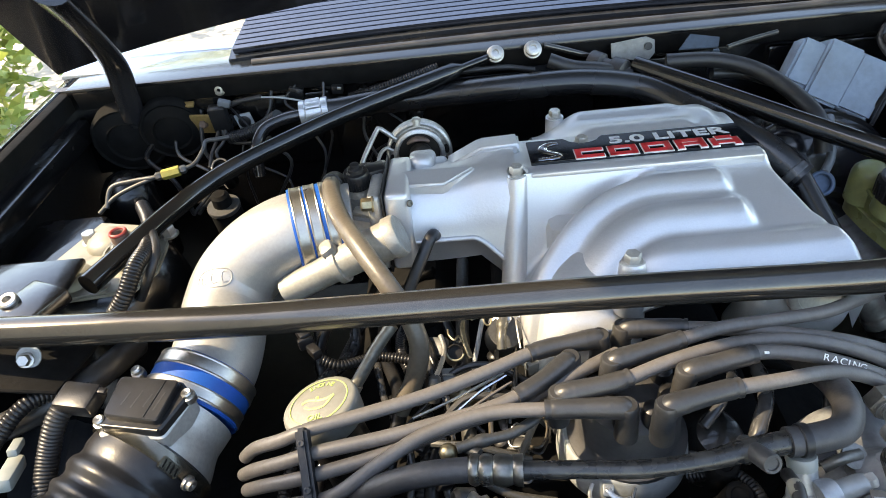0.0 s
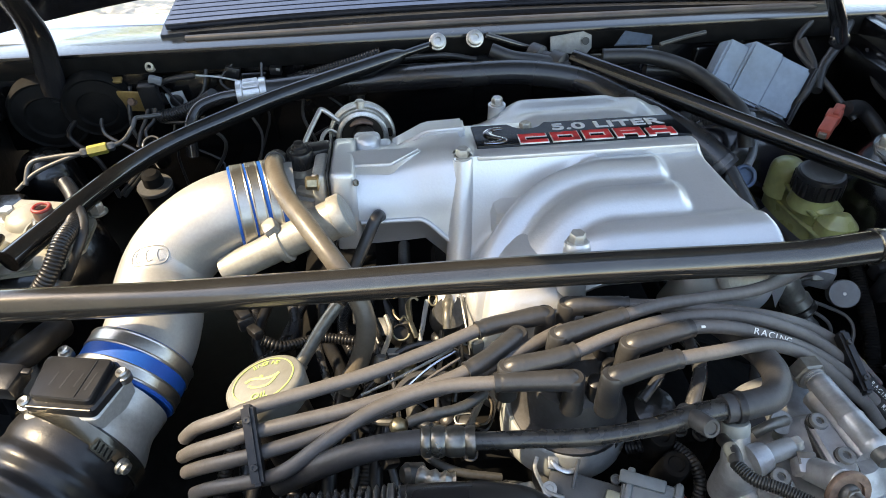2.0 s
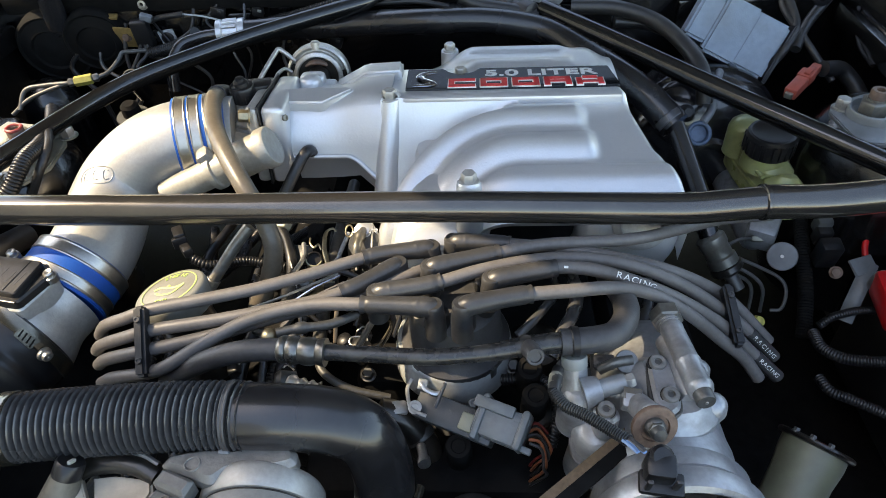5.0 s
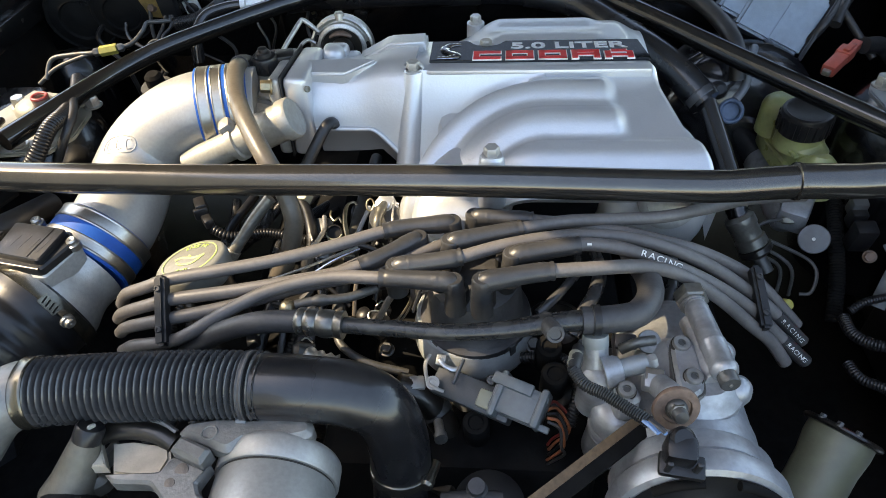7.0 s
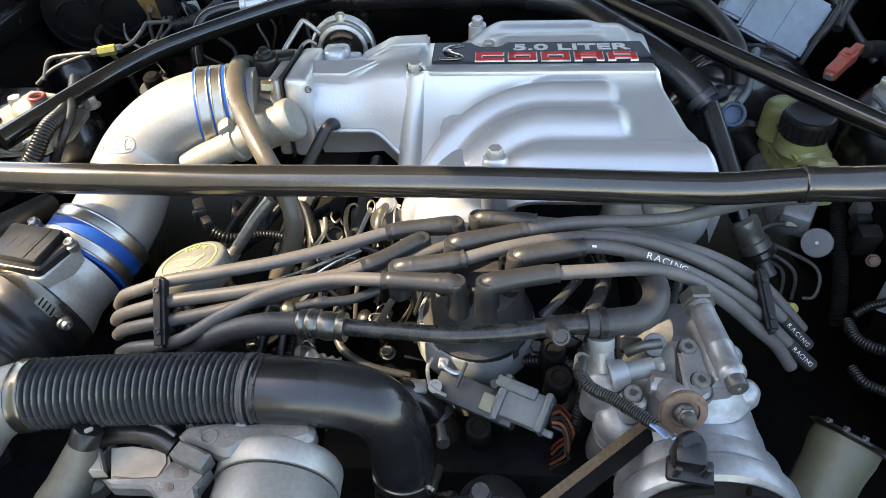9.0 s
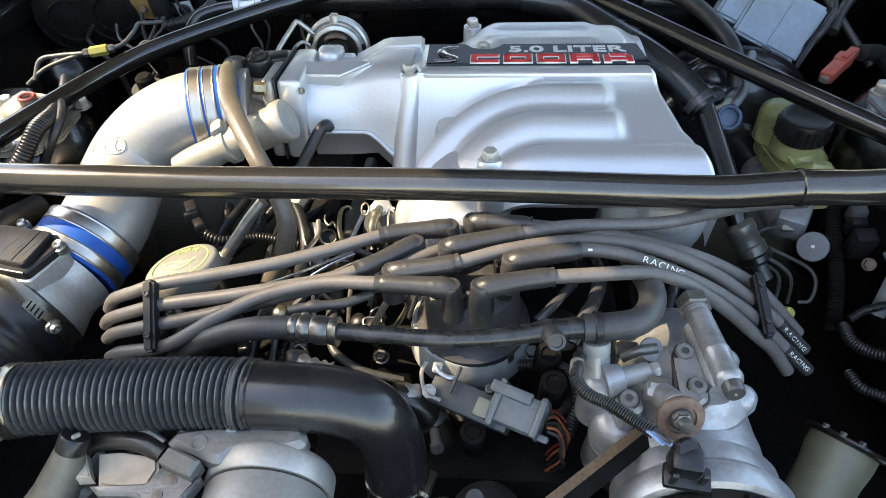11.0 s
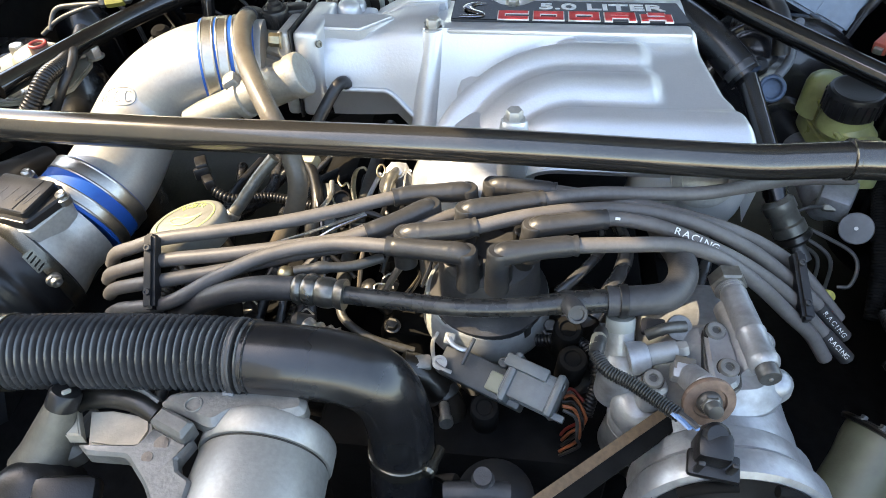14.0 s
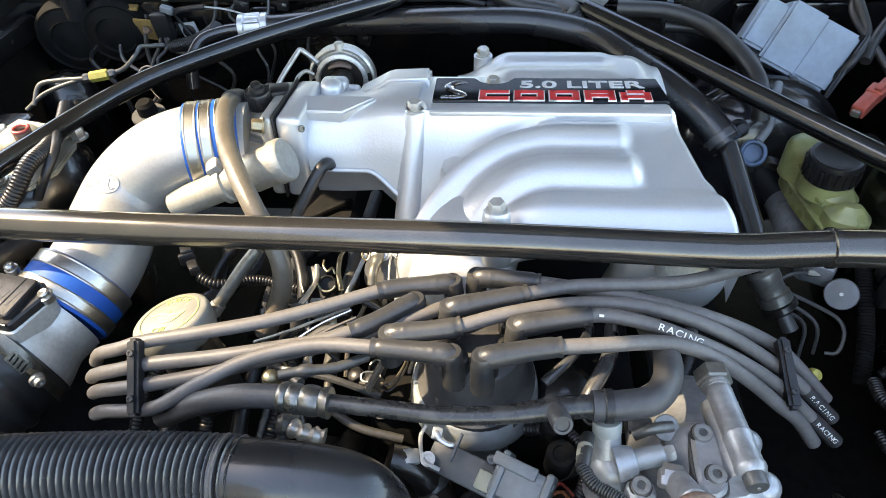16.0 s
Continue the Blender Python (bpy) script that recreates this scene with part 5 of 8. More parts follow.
def lead(pts, boot=None, tip=None, label="grey silicone plug lead with a dark moulded boot", r=LEAD_R, print_at=None, words=(), sleeve=0.0):
    """A plug lead along pts; boot: its far share covered by the boot; tip: the terminal's downward leg."""
    line = spline(pts, 9)
    th = thing("plug_lead", line[0], label, "plug lead", "plug leads")
    part("wire", sweep(bmesh.new(), line, r, 12), WIRE, th)
    if boot:
        bl_ = along(line, 1 - boot, 1.0, 28)
        b = part("boot", sweep(bmesh.new(), bl_, lambda t: r * (1.22 + 0.14 * (t < 0.06) + 0.16 * sstep(0.05, 0.15, t) + 0.10 * sstep(0.5, 0.9, t) + (0.05 if 0.84 < t < 0.90 else 0)), 16), BOOT, th, "dark grey rubber boot")
        if tip:
            e = line[-1]
            d = (line[-1] - line[-3]).normalized()
            lg = [e - d * 0.006, e + d * 0.003 + Vector((0, 0, -0.001)), e + d * 0.007 + Vector((0, 0, -0.010)), e + d * 0.007 + Vector((0, -0.001, -tip))]
            part("terminal_leg", tube(lg, lambda t: r * (1.52 + (0.10 if t > 0.85 else 0)), 18, 8), BOOT, b)
            part("leg_top", lathe(e + d * 0.006 + Vector((0, 0, -0.004)), (0, 0, 1), [(r * 1.54, -0.004), (r * 1.54, r * 1.15), (r * 1.30, r * 1.48), (0.0003, r * 1.54)], 20), BOOT, b)
    if sleeve:
        part("end_sleeve", sweep(bmesh.new(), along(line, 0.0, sleeve, 10), r * 1.10, 14), BOOT, th, "black printed end sleeve")
    for word in words:
        eye = Vector((0.04, -0.67, 1.25))
        at = word[1]
        for ch in word[0]:
            p, d = sample(line, at)
            at -= word[2] * (0.55 if ch == "I" else 1.0)
            d = -d
            up = (eye - p).normalized()
            up = (up - d * up.dot(d)).normalized()
            m = Matrix((d, up.cross(d), up)).transposed().to_4x4()
            m.translation = p + up * (r + 0.0003) - up.cross(d) * 0.0012
            glyphs(ch, m, word[3], WHITE, "lettering", th, 0.0002, 1.20)
    if print_at:
        for a, c in print_at:
            seg_ = along(line, a, c, 5)
            eye = Vector((0.04, -0.67, 1.25))
            off = [q + (eye - q).normalized() * (r + 0.0001) for q in seg_]
            part("print_bar", sweep(bmesh.new(), off, 0.0011, 6, 1.0), WHITE, th)
    return th


# leads to the passenger side
lead([(-0.2960, -0.2930, 0.8000), (-0.2790, -0.3010, 0.8220), (-0.2530, -0.3070, 0.8380), (-0.2280, -0.3050, 0.8470), (-0.1800, -0.2950, 0.8500), (-0.1330, -0.2820, 0.8510), (-0.0860, -0.2640, 0.8520), (-0.0380, -0.2440, 0.8530), (0.0090, -0.2350, 0.8530)], 0.17, 0.028)
lead([(-0.2970, -0.3050, 0.7920), (-0.2800, -0.3150, 0.8120), (-0.2500, -0.3220, 0.8300), (-0.2210, -0.3220, 0.8400), (-0.1640, -0.3160, 0.8460), (-0.1170, -0.3070, 0.8490), (-0.0790, -0.2990, 0.8520), (-0.0470, -0.2840, 0.8540), (-0.0180, -0.2610, 0.8540)], 0.17, 0.028)
lead([(-0.2940, -0.3150, 0.7840), (-0.2740, -0.3270, 0.8060), (-0.2450, -0.3340, 0.8220), (-0.2170, -0.3340, 0.8300), (-0.1640, -0.3250, 0.8380), (-0.1090, -0.3060, 0.8420), (-0.0620, -0.2940, 0.8450), (-0.0340, -0.2800, 0.8470), (0.0090, -0.2580, 0.8480), (0.0280, -0.2460, 0.8450)])
lead([(-0.2850, -0.3330, 0.7800), (-0.2640, -0.3410, 0.7980), (-0.2260, -0.3490, 0.8150), (-0.2020, -0.3510, 0.8280), (-0.1690, -0.3370, 0.8420), (-0.1330, -0.3190, 0.8500), (-0.0870, -0.3070, 0.8540), (-0.0390, -0.3080, 0.8560), (0.0150, -0.3120, 0.8570)], 0.17, 0.034)
# leads to the driver side
lead([(0.3620, -0.1450, 0.8150), (0.2990, -0.1750, 0.8350), (0.2420, -0.2090, 0.8500), (0.2020, -0.2280, 0.8570), (0.1520, -0.2380, 0.8620), (0.1120, -0.2440, 0.8640), (0.0660, -0.2580, 0.8650), (0.0230, -0.2710, 0.8650)], 0.155, 0.030, "grey silicone coil lead crossing under the brace")
lead([(0.3390, -0.2610, 0.7520), (0.3040, -0.2500, 0.7880), (0.2810, -0.2450, 0.8060), (0.2410, -0.2510, 0.8340), (0.2000, -0.2490, 0.8480), (0.1520, -0.2430, 0.8550), (0.1130, -0.2380, 0.8570), (0.0780, -0.2330, 0.8570), (0.0420, -0.2290, 0.8560)], 0.14, 0.028)
lead([(0.3390, -0.2790, 0.7500), (0.3060, -0.2700, 0.7820), (0.2800, -0.2650, 0.8030), (0.2430, -0.2650, 0.8320), (0.2020, -0.2620, 0.8520), (0.1590, -0.2600, 0.8620), (0.1110, -0.2650, 0.8660), (0.0630, -0.2780, 0.8670), (0.0200, -0.2920, 0.8640), (-0.0220, -0.2970, 0.8600)], 0.125, 0.030, words=(("RACING", 0.090, 0.0150, 0.0056),), sleeve=0.10)
lead([(0.3370, -0.2990, 0.7460), (0.3080, -0.2900, 0.7720), (0.2800, -0.2820, 0.7980), (0.2400, -0.2830, 0.8300), (0.2030, -0.2840, 0.8520), (0.1650, -0.2810, 0.8660), (0.1370, -0.2780, 0.8690), (0.1180, -0.2810, 0.8700), (0.0760, -0.2910, 0.8690)], 0.165, 0.030, sleeve=0.11, print_at=[(0.800, 0.812)], words=(("RACING", 0.672, 0.0220, 0.0074), ("RACING", 0.100, 0.0155, 0.0056)))
lead([(0.3170, -0.3040, 0.7500), (0.3000, -0.2980, 0.7720), (0.2790, -0.2970, 0.7920), (0.2450, -0.2950, 0.8240), (0.2100, -0.2940, 0.8500), (0.1760, -0.2980, 0.8640), (0.1340, -0.3080, 0.8710), (0.0920, -0.3150, 0.8730), (0.0520, -0.3240, 0.8720)], 0.165, 0.036)
single("yellow_cap", lathe((0.336, -0.236, 0.752), (0.3, -0.5, 0.8), [(0.004, -0.012), (0.0062, -0.010), (0.0068, 0.0), (0.0050, 0.005), (0.0003, 0.0065)], 18), YELLOW, "small yellow plastic cap beside the plug leads", "cap")
# lead separators
for q, a, b in (((-0.2310, -0.3070, 0.8520), (-0.2310, -0.3070, 0.8520), (-0.2220, -0.3560, 0.8180)), (None, (0.2870, -0.2470, 0.8120), (0.2890, -0.3010, 0.7900))):
    a, b = Vector(a), Vector(b)
    sp = thing("lead_separator", b, "black plastic plug lead separator with screws", "cable clip", "lead separators")
    dvec = b - a
    up = Vector((0, -0.65, 0.76))
    X = dvec.normalized()
    Y = up.cross(X).normalized()
    Z = X.cross(Y)
    M = Matrix((X, Y, Z)).transposed().to_4x4()
    M.translation = a.lerp(b, 0.5) + Z * 0.004
    bm = bmesh.new()
    r = bmesh.ops.create_cube(bm, size=1.0, matrix=M @ Matrix.Diagonal((dvec.length, 0.0095, 0.014, 1)))
    bmesh.ops.bevel(bm, geom=list(bm.edges), offset=0.0025, segments=2, affect="EDGES")
    part("bar", bm, PLAST, sp)
    for k in (0.2, 0.78):
        part("screw", screw(a.lerp(b, k) + Z * 0.0115, Z, 0.0028, 0.002), RUBBER, sp)

# ---- hose across the front of the distributor ----
hs = [(-0.2130, -0.3440, 0.8000), (-0.1680, -0.3520, 0.8350), (-0.1330, -0.3540, 0.8500), (-0.1000, -0.3550, 0.8540)]
ht = [(-0.0620, -0.3590, 0.8550), (-0.0230, -0.3620, 0.8560), (0.0210, -0.3660, 0.8580), (0.0630, -0.3640, 0.8600), (0.0950, -0.3580, 0.8610), (0.1220, -0.3540, 0.8610)]
he = [(0.1220, -0.3540, 0.8610), (0.1440, -0.3520, 0.8610), (0.1650, -0.3450, 0.8600), (0.1780, -0.3240, 0.8570), (0.1810, -0.2960, 0.8500), (0.1770, -0.2570, 0.8350), (0.1790, -0.2210, 0.8150)]
hose = thing("coolant_hose", ht[2], "black hose with crimped collars passing before the distributor", "hose")
part("braided_hose", tube(hs, 0.0092, 16, 8), RUBBERD, hose, "braided rubber hose")
part("crimp", tube([hs[-1], (-0.0860, -0.3570, 0.8550), (-0.0620, -0.3590, 0.8550)], lambda t: 0.0098 + 0.0017 * abs(math.sin(t * math.pi * 3.5)) ** 0.6, 20, 28), CRIMP, hose, "ribbed crimp collar")
part("pipe", tube(ht, lambda t: 0.0066 + 0.0018 * sstep(0.55, 0.85, t), 16, 8), SCUFF, hose, "scuffed black pipe")
part("elbow_hose", tube(he, 0.0106, 18, 8), RUBBERD, hose, "grey rubber elbow hose")
clamp_band(spline(he, 8), 0.06, 0.006, 0.0118, "band", hose, PLAST)
part("plug_cap", lathe((0.0980, -0.3660, 0.8660), (0.15, -0.75, 0.45), [(0.0065, -0.02), (0.0072, 0.0), (0.0072, 0.014), (0.0064, 0.0155), (0.0046, 0.0153), (0.0042, 0.0140), (0.0003, 0.0138)], 24), RUBBERD, hose)

# ---- corrugated air hose ----
ch = [(-0.2910, -0.4270, 0.8500), (-0.2590, -0.4230, 0.8500), (-0.2050, -0.4180, 0.8500), (-0.1500, -0.4150, 0.8500), (-0.1120, -0.4150, 0.8500)]
cs = [(-0.1180, -0.4150, 0.8500), (-0.0830, -0.4150, 0.8490), (-0.0510, -0.4140, 0.8430), (-0.0290, -0.4150, 0.8280), (-0.0190, -0.4190, 0.8000), (-0.0170, -0.4260, 0.7650), (-0.0190, -0.4370, 0.7200)]
ah = thing("corrugated_air_hose", cs[3], "black corrugated air hose running into a smooth elbow", "air hose")
part("corrugated_hose", conduit(ch, 0.0262, 0.0050, 0.22, None, 36), HOSEBLK, ah, "ribbed black hose")
part("elbow", tube(cs, lambda t: 0.0248 - 0.001 * t, 36, 10), ELBOW, ah, "smooth black elbow")
cl = spline(ch, 10)
clamp_band(cl, 0.03, 0.010, 0.0268, "band", ah, BANDK)
strap = clamp_band(cl, 0.940, 0.0050, 0.0262, "tie_strap", ah, RUBBERD)
part("strap_lock", box(sample(cl, 0.935)[0] + Vector((-0.001, -0.0245, -0.0085)), (0.008, 0.004, 0.006), (20, 0, 0), 0.001), GREYPL, strap)
clamp_band(spline(cs, 10), 0.80, 0.010, 0.0250, "band", ah, BANDK, (0.9, -0.2, 0.1))
mp = [(-0.2880, -0.4260, 0.8500), (-0.2990, -0.4300, 0.8500), (-0.3140, -0.4450, 0.8470), (-0.3250, -0.4660, 0.8350)]
single("inlet_pipe", tube(mp, 0.0245, 32, 8), ALTC, "satin aluminium pipe ahead of the corrugated hose", "intake pipe")


# ---- air-conditioning compressor ----
ac = thing("ac_compressor", (0.205, -0.37, 0.70), "cast aluminium air-conditioning compressor with bolted fittings", "compressor")
part("body", lathe((0.2070, -0.285, 0.772), (0, -1, 0), [(0.026, 0), (0.042, 0.004), (0.046, 0.012), (0.0465, 0.058), (0.0490, 0.064), (0.0490, 0.072), (0.0485, 0.076), (0.0500, 0.112), (0.0515, 0.122), (0.0515, 0.146)], 56), CAST, ac)
part("head", rounded([(0.1761, -0.3422), (0.2009, -0.3363), (0.2340, -0.3439), (0.2370, -0.3640), (0.2420, -0.3800), (0.2400, -0.3990), (0.2260, -0.4110), (0.2041, -0.4145), (0.1898, -0.4090), (0.1853, -0.3888), (0.1784, -0.3685)], 0.800, 0.036, 0.013, 0.34), CAST, ac)
part("flange_gap", rounded([(0.1895, -0.3558), (0.1998, -0.3450), (0.2098, -0.3515), (0.2120, -0.3812), (0.2108, -0.4005), (0.2005, -0.4075), (0.1925, -0.4058), (0.1880, -0.3944)], 0.828, 0.0088, 0.001, 0.3), LINE, ac)
part("screw_flange", rounded([(0.1912, -0.3561), (0.2004, -0.3469), (0.2088, -0.3522), (0.2102, -0.3812), (0.2089, -0.3985), (0.2005, -0.4050), (0.1938, -0.4038), (0.1900, -0.3944)], 0.828, 0.0128, 0.0025, 0.34), CAST, ac, "raised two-screw flange")
pq = [Vector((0.2150, -0.3180, 0.8440)), Vector((0.2236, -0.3936, 0.8480))]
pdir = (pq[1] - pq[0]).normalized()
part("port_tube", lathe(pq[0], pdir, [(0.0086, 0), (0.0086, 0.005), (0.0091, 0.007), (0.0095, 0.0085), (0.0092, 0.010), (0.0094, 0.042), (0.0101, 0.044), (0.0102, 0.0455), (0.0097, 0.047), (0.0098, 0.066), (0.0104, 0.068), (0.0104, 0.070), (0.0094, 0.073), (0.0078, 0.0745)], 36), CAST, ac)
for k in range(2):
    part("thread", lathe(pq[0] + pdir * (0.001 + 0.0024 * k), pdir, [(0.0084, 0), (0.0091, 0.0008), (0.0084, 0.0016)], 26), ALTC, ac)
part("tube_fillet", tube([pq[0] + pdir * 0.012 + Vector((-0.003, 0, -0.010)), pq[1] + Vector((-0.003, 0.004, -0.011))], 0.0100, 20, 2), CAST, ac)
part("hex_nut", lathe((0.2145, -0.302, 0.8410), (0.06, -1, 0.06), [(0.0118, 0.002), (0.0134, 0.0032), (0.0134, 0.0135), (0.0118, 0.015)], 6), STEELT, ac, "large greenish hex nut")
part("nut_collar", lathe((0.2152, -0.317, 0.8415), (0.06, -1, 0.06), [(0.0102, -0.002), (0.0108, 0.001), (0.0108, 0.002), (0.0090, 0.003)], 28), ALTC, ac)
part("port_plug", lathe(pq[1], pdir, [(0.0073, -0.003), (0.0073, 0.006), (0.0067, 0.0070), (0.0003, 0.0073)], 28), LINE, ac, "dark threaded port plug")
part("plug_nib", lathe(pq[1] + pdir * 0.0068, pdir, [(0.0016, 0), (0.0012, 0.0012), (0.0002, 0.0014)], 10), ALTC, ac)
for q, r_ in (((0.2335, -0.3560, 0.830), 0.0100), ((0.2385, -0.3870, 0.827), 0.0110)):
    part("side_lobe", lathe(q, (0.25, -0.2, 1), [(r_ + 0.002, -0.045), (r_ + 0.001, -0.004), (r_ - 0.002, 0.003), (r_ - 0.006, 0.006), (0.0003, 0.0066)], 24), CAST, ac)
for q, ax in (((0.1985, -0.3585, 0.8405), (0.05, -0.16, 1)), ((0.2020, -0.3890, 0.8405), (0.05, -0.16, 1)), ((0.1550, -0.3942, 0.8290), (-0.05, -0.18, 1))):
    part("screw_seat", lathe(q, ax, [(0.0076, -0.002), (0.0076, 0.0006), (0.0003, 0.0007)], 28), GRIME, ac)
    sc_ = part("socket_screw", lathe(q, ax, [(0.0067, 0), (0.0067, 0.0030), (0.0061, 0.0038), (0.0045, 0.0040), (0.0031, 0.0038), (0.0029, 0.0016), (0.0002, 0.0016)], 28), ALTC, ac)
    part("socket", lathe(q, ax, [(0.0027, 0.0012), (0.0027, 0.0020), (0.0002, 0.0021)], 6), LINE, sc_)
fb = Vector((0.1380, -0.3760, 0.8240))
part("fitting", lathe(fb, (0.02, -0.1, 1), [(0.0150, -0.045), (0.0155, -0.020), (0.0152, -0.010), (0.0138, -0.002), (0.0110, 0.004), (0.005, 0.007)], 32), CAST, ac)
part("neck", lathe((0.1352, -0.3690, 0.8240), (-0.06, 0.42, 0.90), [(0.0125, -0.01), (0.0108, 0.004), (0.0098, 0.010), (0.0096, 0.020)], 28), CAST, ac)
part("white_cap", lathe((0.1340, -0.3610, 0.8400), (-0.06, 0.42, 0.90), [(0.0098, 0.0), (0.0102, 0.001), (0.0102, 0.008), (0.0096, 0.010), (0.0050, 0.0105)], 26), WHITEC, ac, "white plastic port cap")
hx0, hx1 = Vector((0.1450, -0.3790, 0.8320)), Vector((0.1790, -0.3720, 0.8380))
part("fitting_arm", lathe(hx0, hx1 - hx0, [(0.0125, -0.006), (0.0112, 0.004), (0.0095, 0.0075), (0.0080, 0.008)], 28), CAST, ac)
part("stub_pipe", lathe(hx0, hx1 - hx0, [(0.0074, 0), (0.0074, (hx1 - hx0).length * 0.78)], 24), PLATEG, ac)
part("stub_nut", lathe(hx0 + (hx1 - hx0) * 0.78, hx1 - hx0, [(0.0053, 0), (0.0060, 0.001), (0.0060, 0.006), (0.0050, 0.0075)], 6), ALTB, ac)
part("ear", rounded([(0.1450, -0.3900), (0.1540, -0.3850), (0.1640, -0.3890), (0.1660, -0.3990), (0.1590, -0.4050), (0.1490, -0.4050)], 0.806, 0.0225, 0.003, 0.34), CAST, ac)
part("left_cylinder", lathe((0.1535, -0.3900, 0.7850), (0.02, -0.22, 1), [(0.0195, -0.07), (0.0195, -0.022), (0.0175, -0.0205), (0.0175, -0.018), (0.0208, -0.0165), (0.0210, -0.009), (0.0195, -0.007), (0.0186, -0.004), (0.0208, -0.002), (0.0210, 0.008), (0.0180, 0.014), (0.012, 0.019)], 36), CAST, ac)
part("manifold_block", box((0.1745, -0.3900, 0.8340), (0.0165, 0.013, 0.014), (18, 4, -8), 0.0025), CAST, ac)
part("block_face", box((0.1745, -0.3878, 0.8415), (0.0135, 0.009, 0.001), (18, 4, -8), 0.0003), BROWNH, ac, "brown stained block face")
part("small_pipe", tube([(0.1560, -0.3520, 0.8240), (0.1680, -0.3510, 0.8320), (0.1820, -0.3480, 0.8320)], 0.0042, 14, 6), STEELT, ac)
part("half_washer", lathe((0.1775, -0.3480, 0.8300), (0.05, -0.60, 0.80), [(0.0040, 0), (0.0090, 0), (0.0095, 0.0012), (0.0090, 0.0026), (0.0040, 0.0030)], 28), ALTC, ac, "bright worn washer")
part("tab", box((0.1610, -0.3440, 0.8240), (0.017, 0.012, 0.008), (22, -12, -10), 0.002), RUBBERD, ac)
part("bung", lathe((0.1795, -0.3990, 0.8390), (0.08, -0.72, 0.60), [(0.0092, -0.012), (0.0095, 0.004), (0.0095, 0.022), (0.0085, 0.023)], 28), CAST, ac)
rw = Vector((0.1823, -0.4225, 0.8500))
rax = Vector((0.10, -0.90, 0.42))
part("rusty_washer", lathe(rw, rax, [(0.0060, -0.0030), (0.0160, -0.0030), (0.0166, -0.002), (0.0166, 0.0005), (0.0160, 0.0014), (0.0108, 0.0017), (0.0104, -0.0004), (0.0060, -0.0004)], 40), RUST, ac, "rusty round washer")
part("tension_bolt", lathe(rw, rax, [(0.0078, -0.0008), (0.0076, 0.0024), (0.0062, 0.0040), (0.0056, 0.0045), (0.0052, 0.011), (0.0045, 0.0120), (0.0003, 0.0125)], 20), LINE, ac, "worn tensioner bolt")
part("bolt_facet", lathe(rw + rax.normalized() * 0.004, rax, [(0.0066, -0.003), (0.0068, -0.002), (0.0066, 0.002), (0.0056, 0.0028)], 6), STEELT, ac)
# clutch pulley
cpo = Vector((0.206, -0.425, 0.765))
pul = part("pulley", lathe(cpo, (0, -1, 0.10), [(0.046, 0.0), (0.059, 0.002), (0.061, 0.005), (0.061, 0.018), (0.0595, 0.019), (0.0595, 0.021), (0.0650, 0.023), (0.0665, 0.026), (0.0665, 0.036), (0.0655, 0.040), (0.0610, 0.042), (0.0575, 0.040), (0.0565, 0.030)], 56), CAST, ac, "grooved silver clutch pulley")
part("clutch_face", lathe(cpo, (0, -1, 0.10), [(0.055, 0.030), (0.054, 0.036), (0.030, 0.040), (0.022, 0.046), (0.0003, 0.047)], 44), PLAST, pul)
cpl_ = part("coil_plug", box((0.1800, -0.4530, 0.8460), (0.0205, 0.018, 0.026), (14, 0, -8), 0.004), PLAST, ac, "black clutch coil plug")
part("plug_flange", box((0.1815, -0.4590, 0.8380), (0.030, 0.016, 0.007), (14, 0, -8), 0.002), PLAST, cpl_)
part("plug_boss", lathe((0.1805, -0.4510, 0.8580), (0.1, -0.5, 0.85), [(0.0075, -0.01), (0.0085, 0.0), (0.0065, 0.002), (0.0003, 0.002)], 20), PLAST, cpl_)
for dx in (-0.011, 0.011):
    part("plug_clip", box(Vector((0.1800, -0.4540, 0.8460)) + Vector((dx * 0.85, -0.011, 0.0)), (0.004, 0.003, 0.020), (14, 0, -8), 0.001), RUBBER, cpl_)
for a0, a1 in ((42, 76), (98, 132), (150, 178)):
    arc = [cpo + Vector((0.0595 * math.cos(radians(a0 + (a1 - a0) * k / 10)), -0.0405, 0.0595 * math.sin(radians(a0 + (a1 - a0) * k / 10)) + 0.004)) for k in range(11)]
    part("pulley_slot", sweep(bmesh.new(), arc, 0.0034, 10), SHADEBLK, pul)
for y_, r_ in ((-0.318, 0.0462), (-0.332, 0.0462), (-0.385, 0.0480), (-0.405, 0.0500)):
    part("body_rib", lathe((0.2075, y_, 0.772), (0, -1, 0), [(r_ - 0.004, 0), (r_, 0.001), (r_, 0.004), (r_ - 0.004, 0.005)], 44), CAST, ac)
loom = [(0.1200, -0.3680, 0.8440), (0.1160, -0.3874, 0.8580), (0.1130, -0.3999, 0.8600), (0.1199, -0.4116, 0.8600), (0.1344, -0.4203, 0.8600), (0.1482, -0.4309, 0.8600), (0.1596, -0.4412, 0.8620)]
lm = thing("wiring_loom", loom[0], "black corrugated wiring loom with blue tape at its end", "cable loom")
part("conduit", conduit(loom[2:], 0.0047, 0.0018, 0.20), PLAST, lm)
part("sleeve", tube([loom[0], loom[1], loom[2]], 0.0047, 14, 6), RUBBER, lm)
part("tape_wrap", tube([(0.1163, -0.3830, 0.8560), (0.1142, -0.3940, 0.8592)], 0.0052, 14, 5), TOWERP, lm, "pale tape wrap")
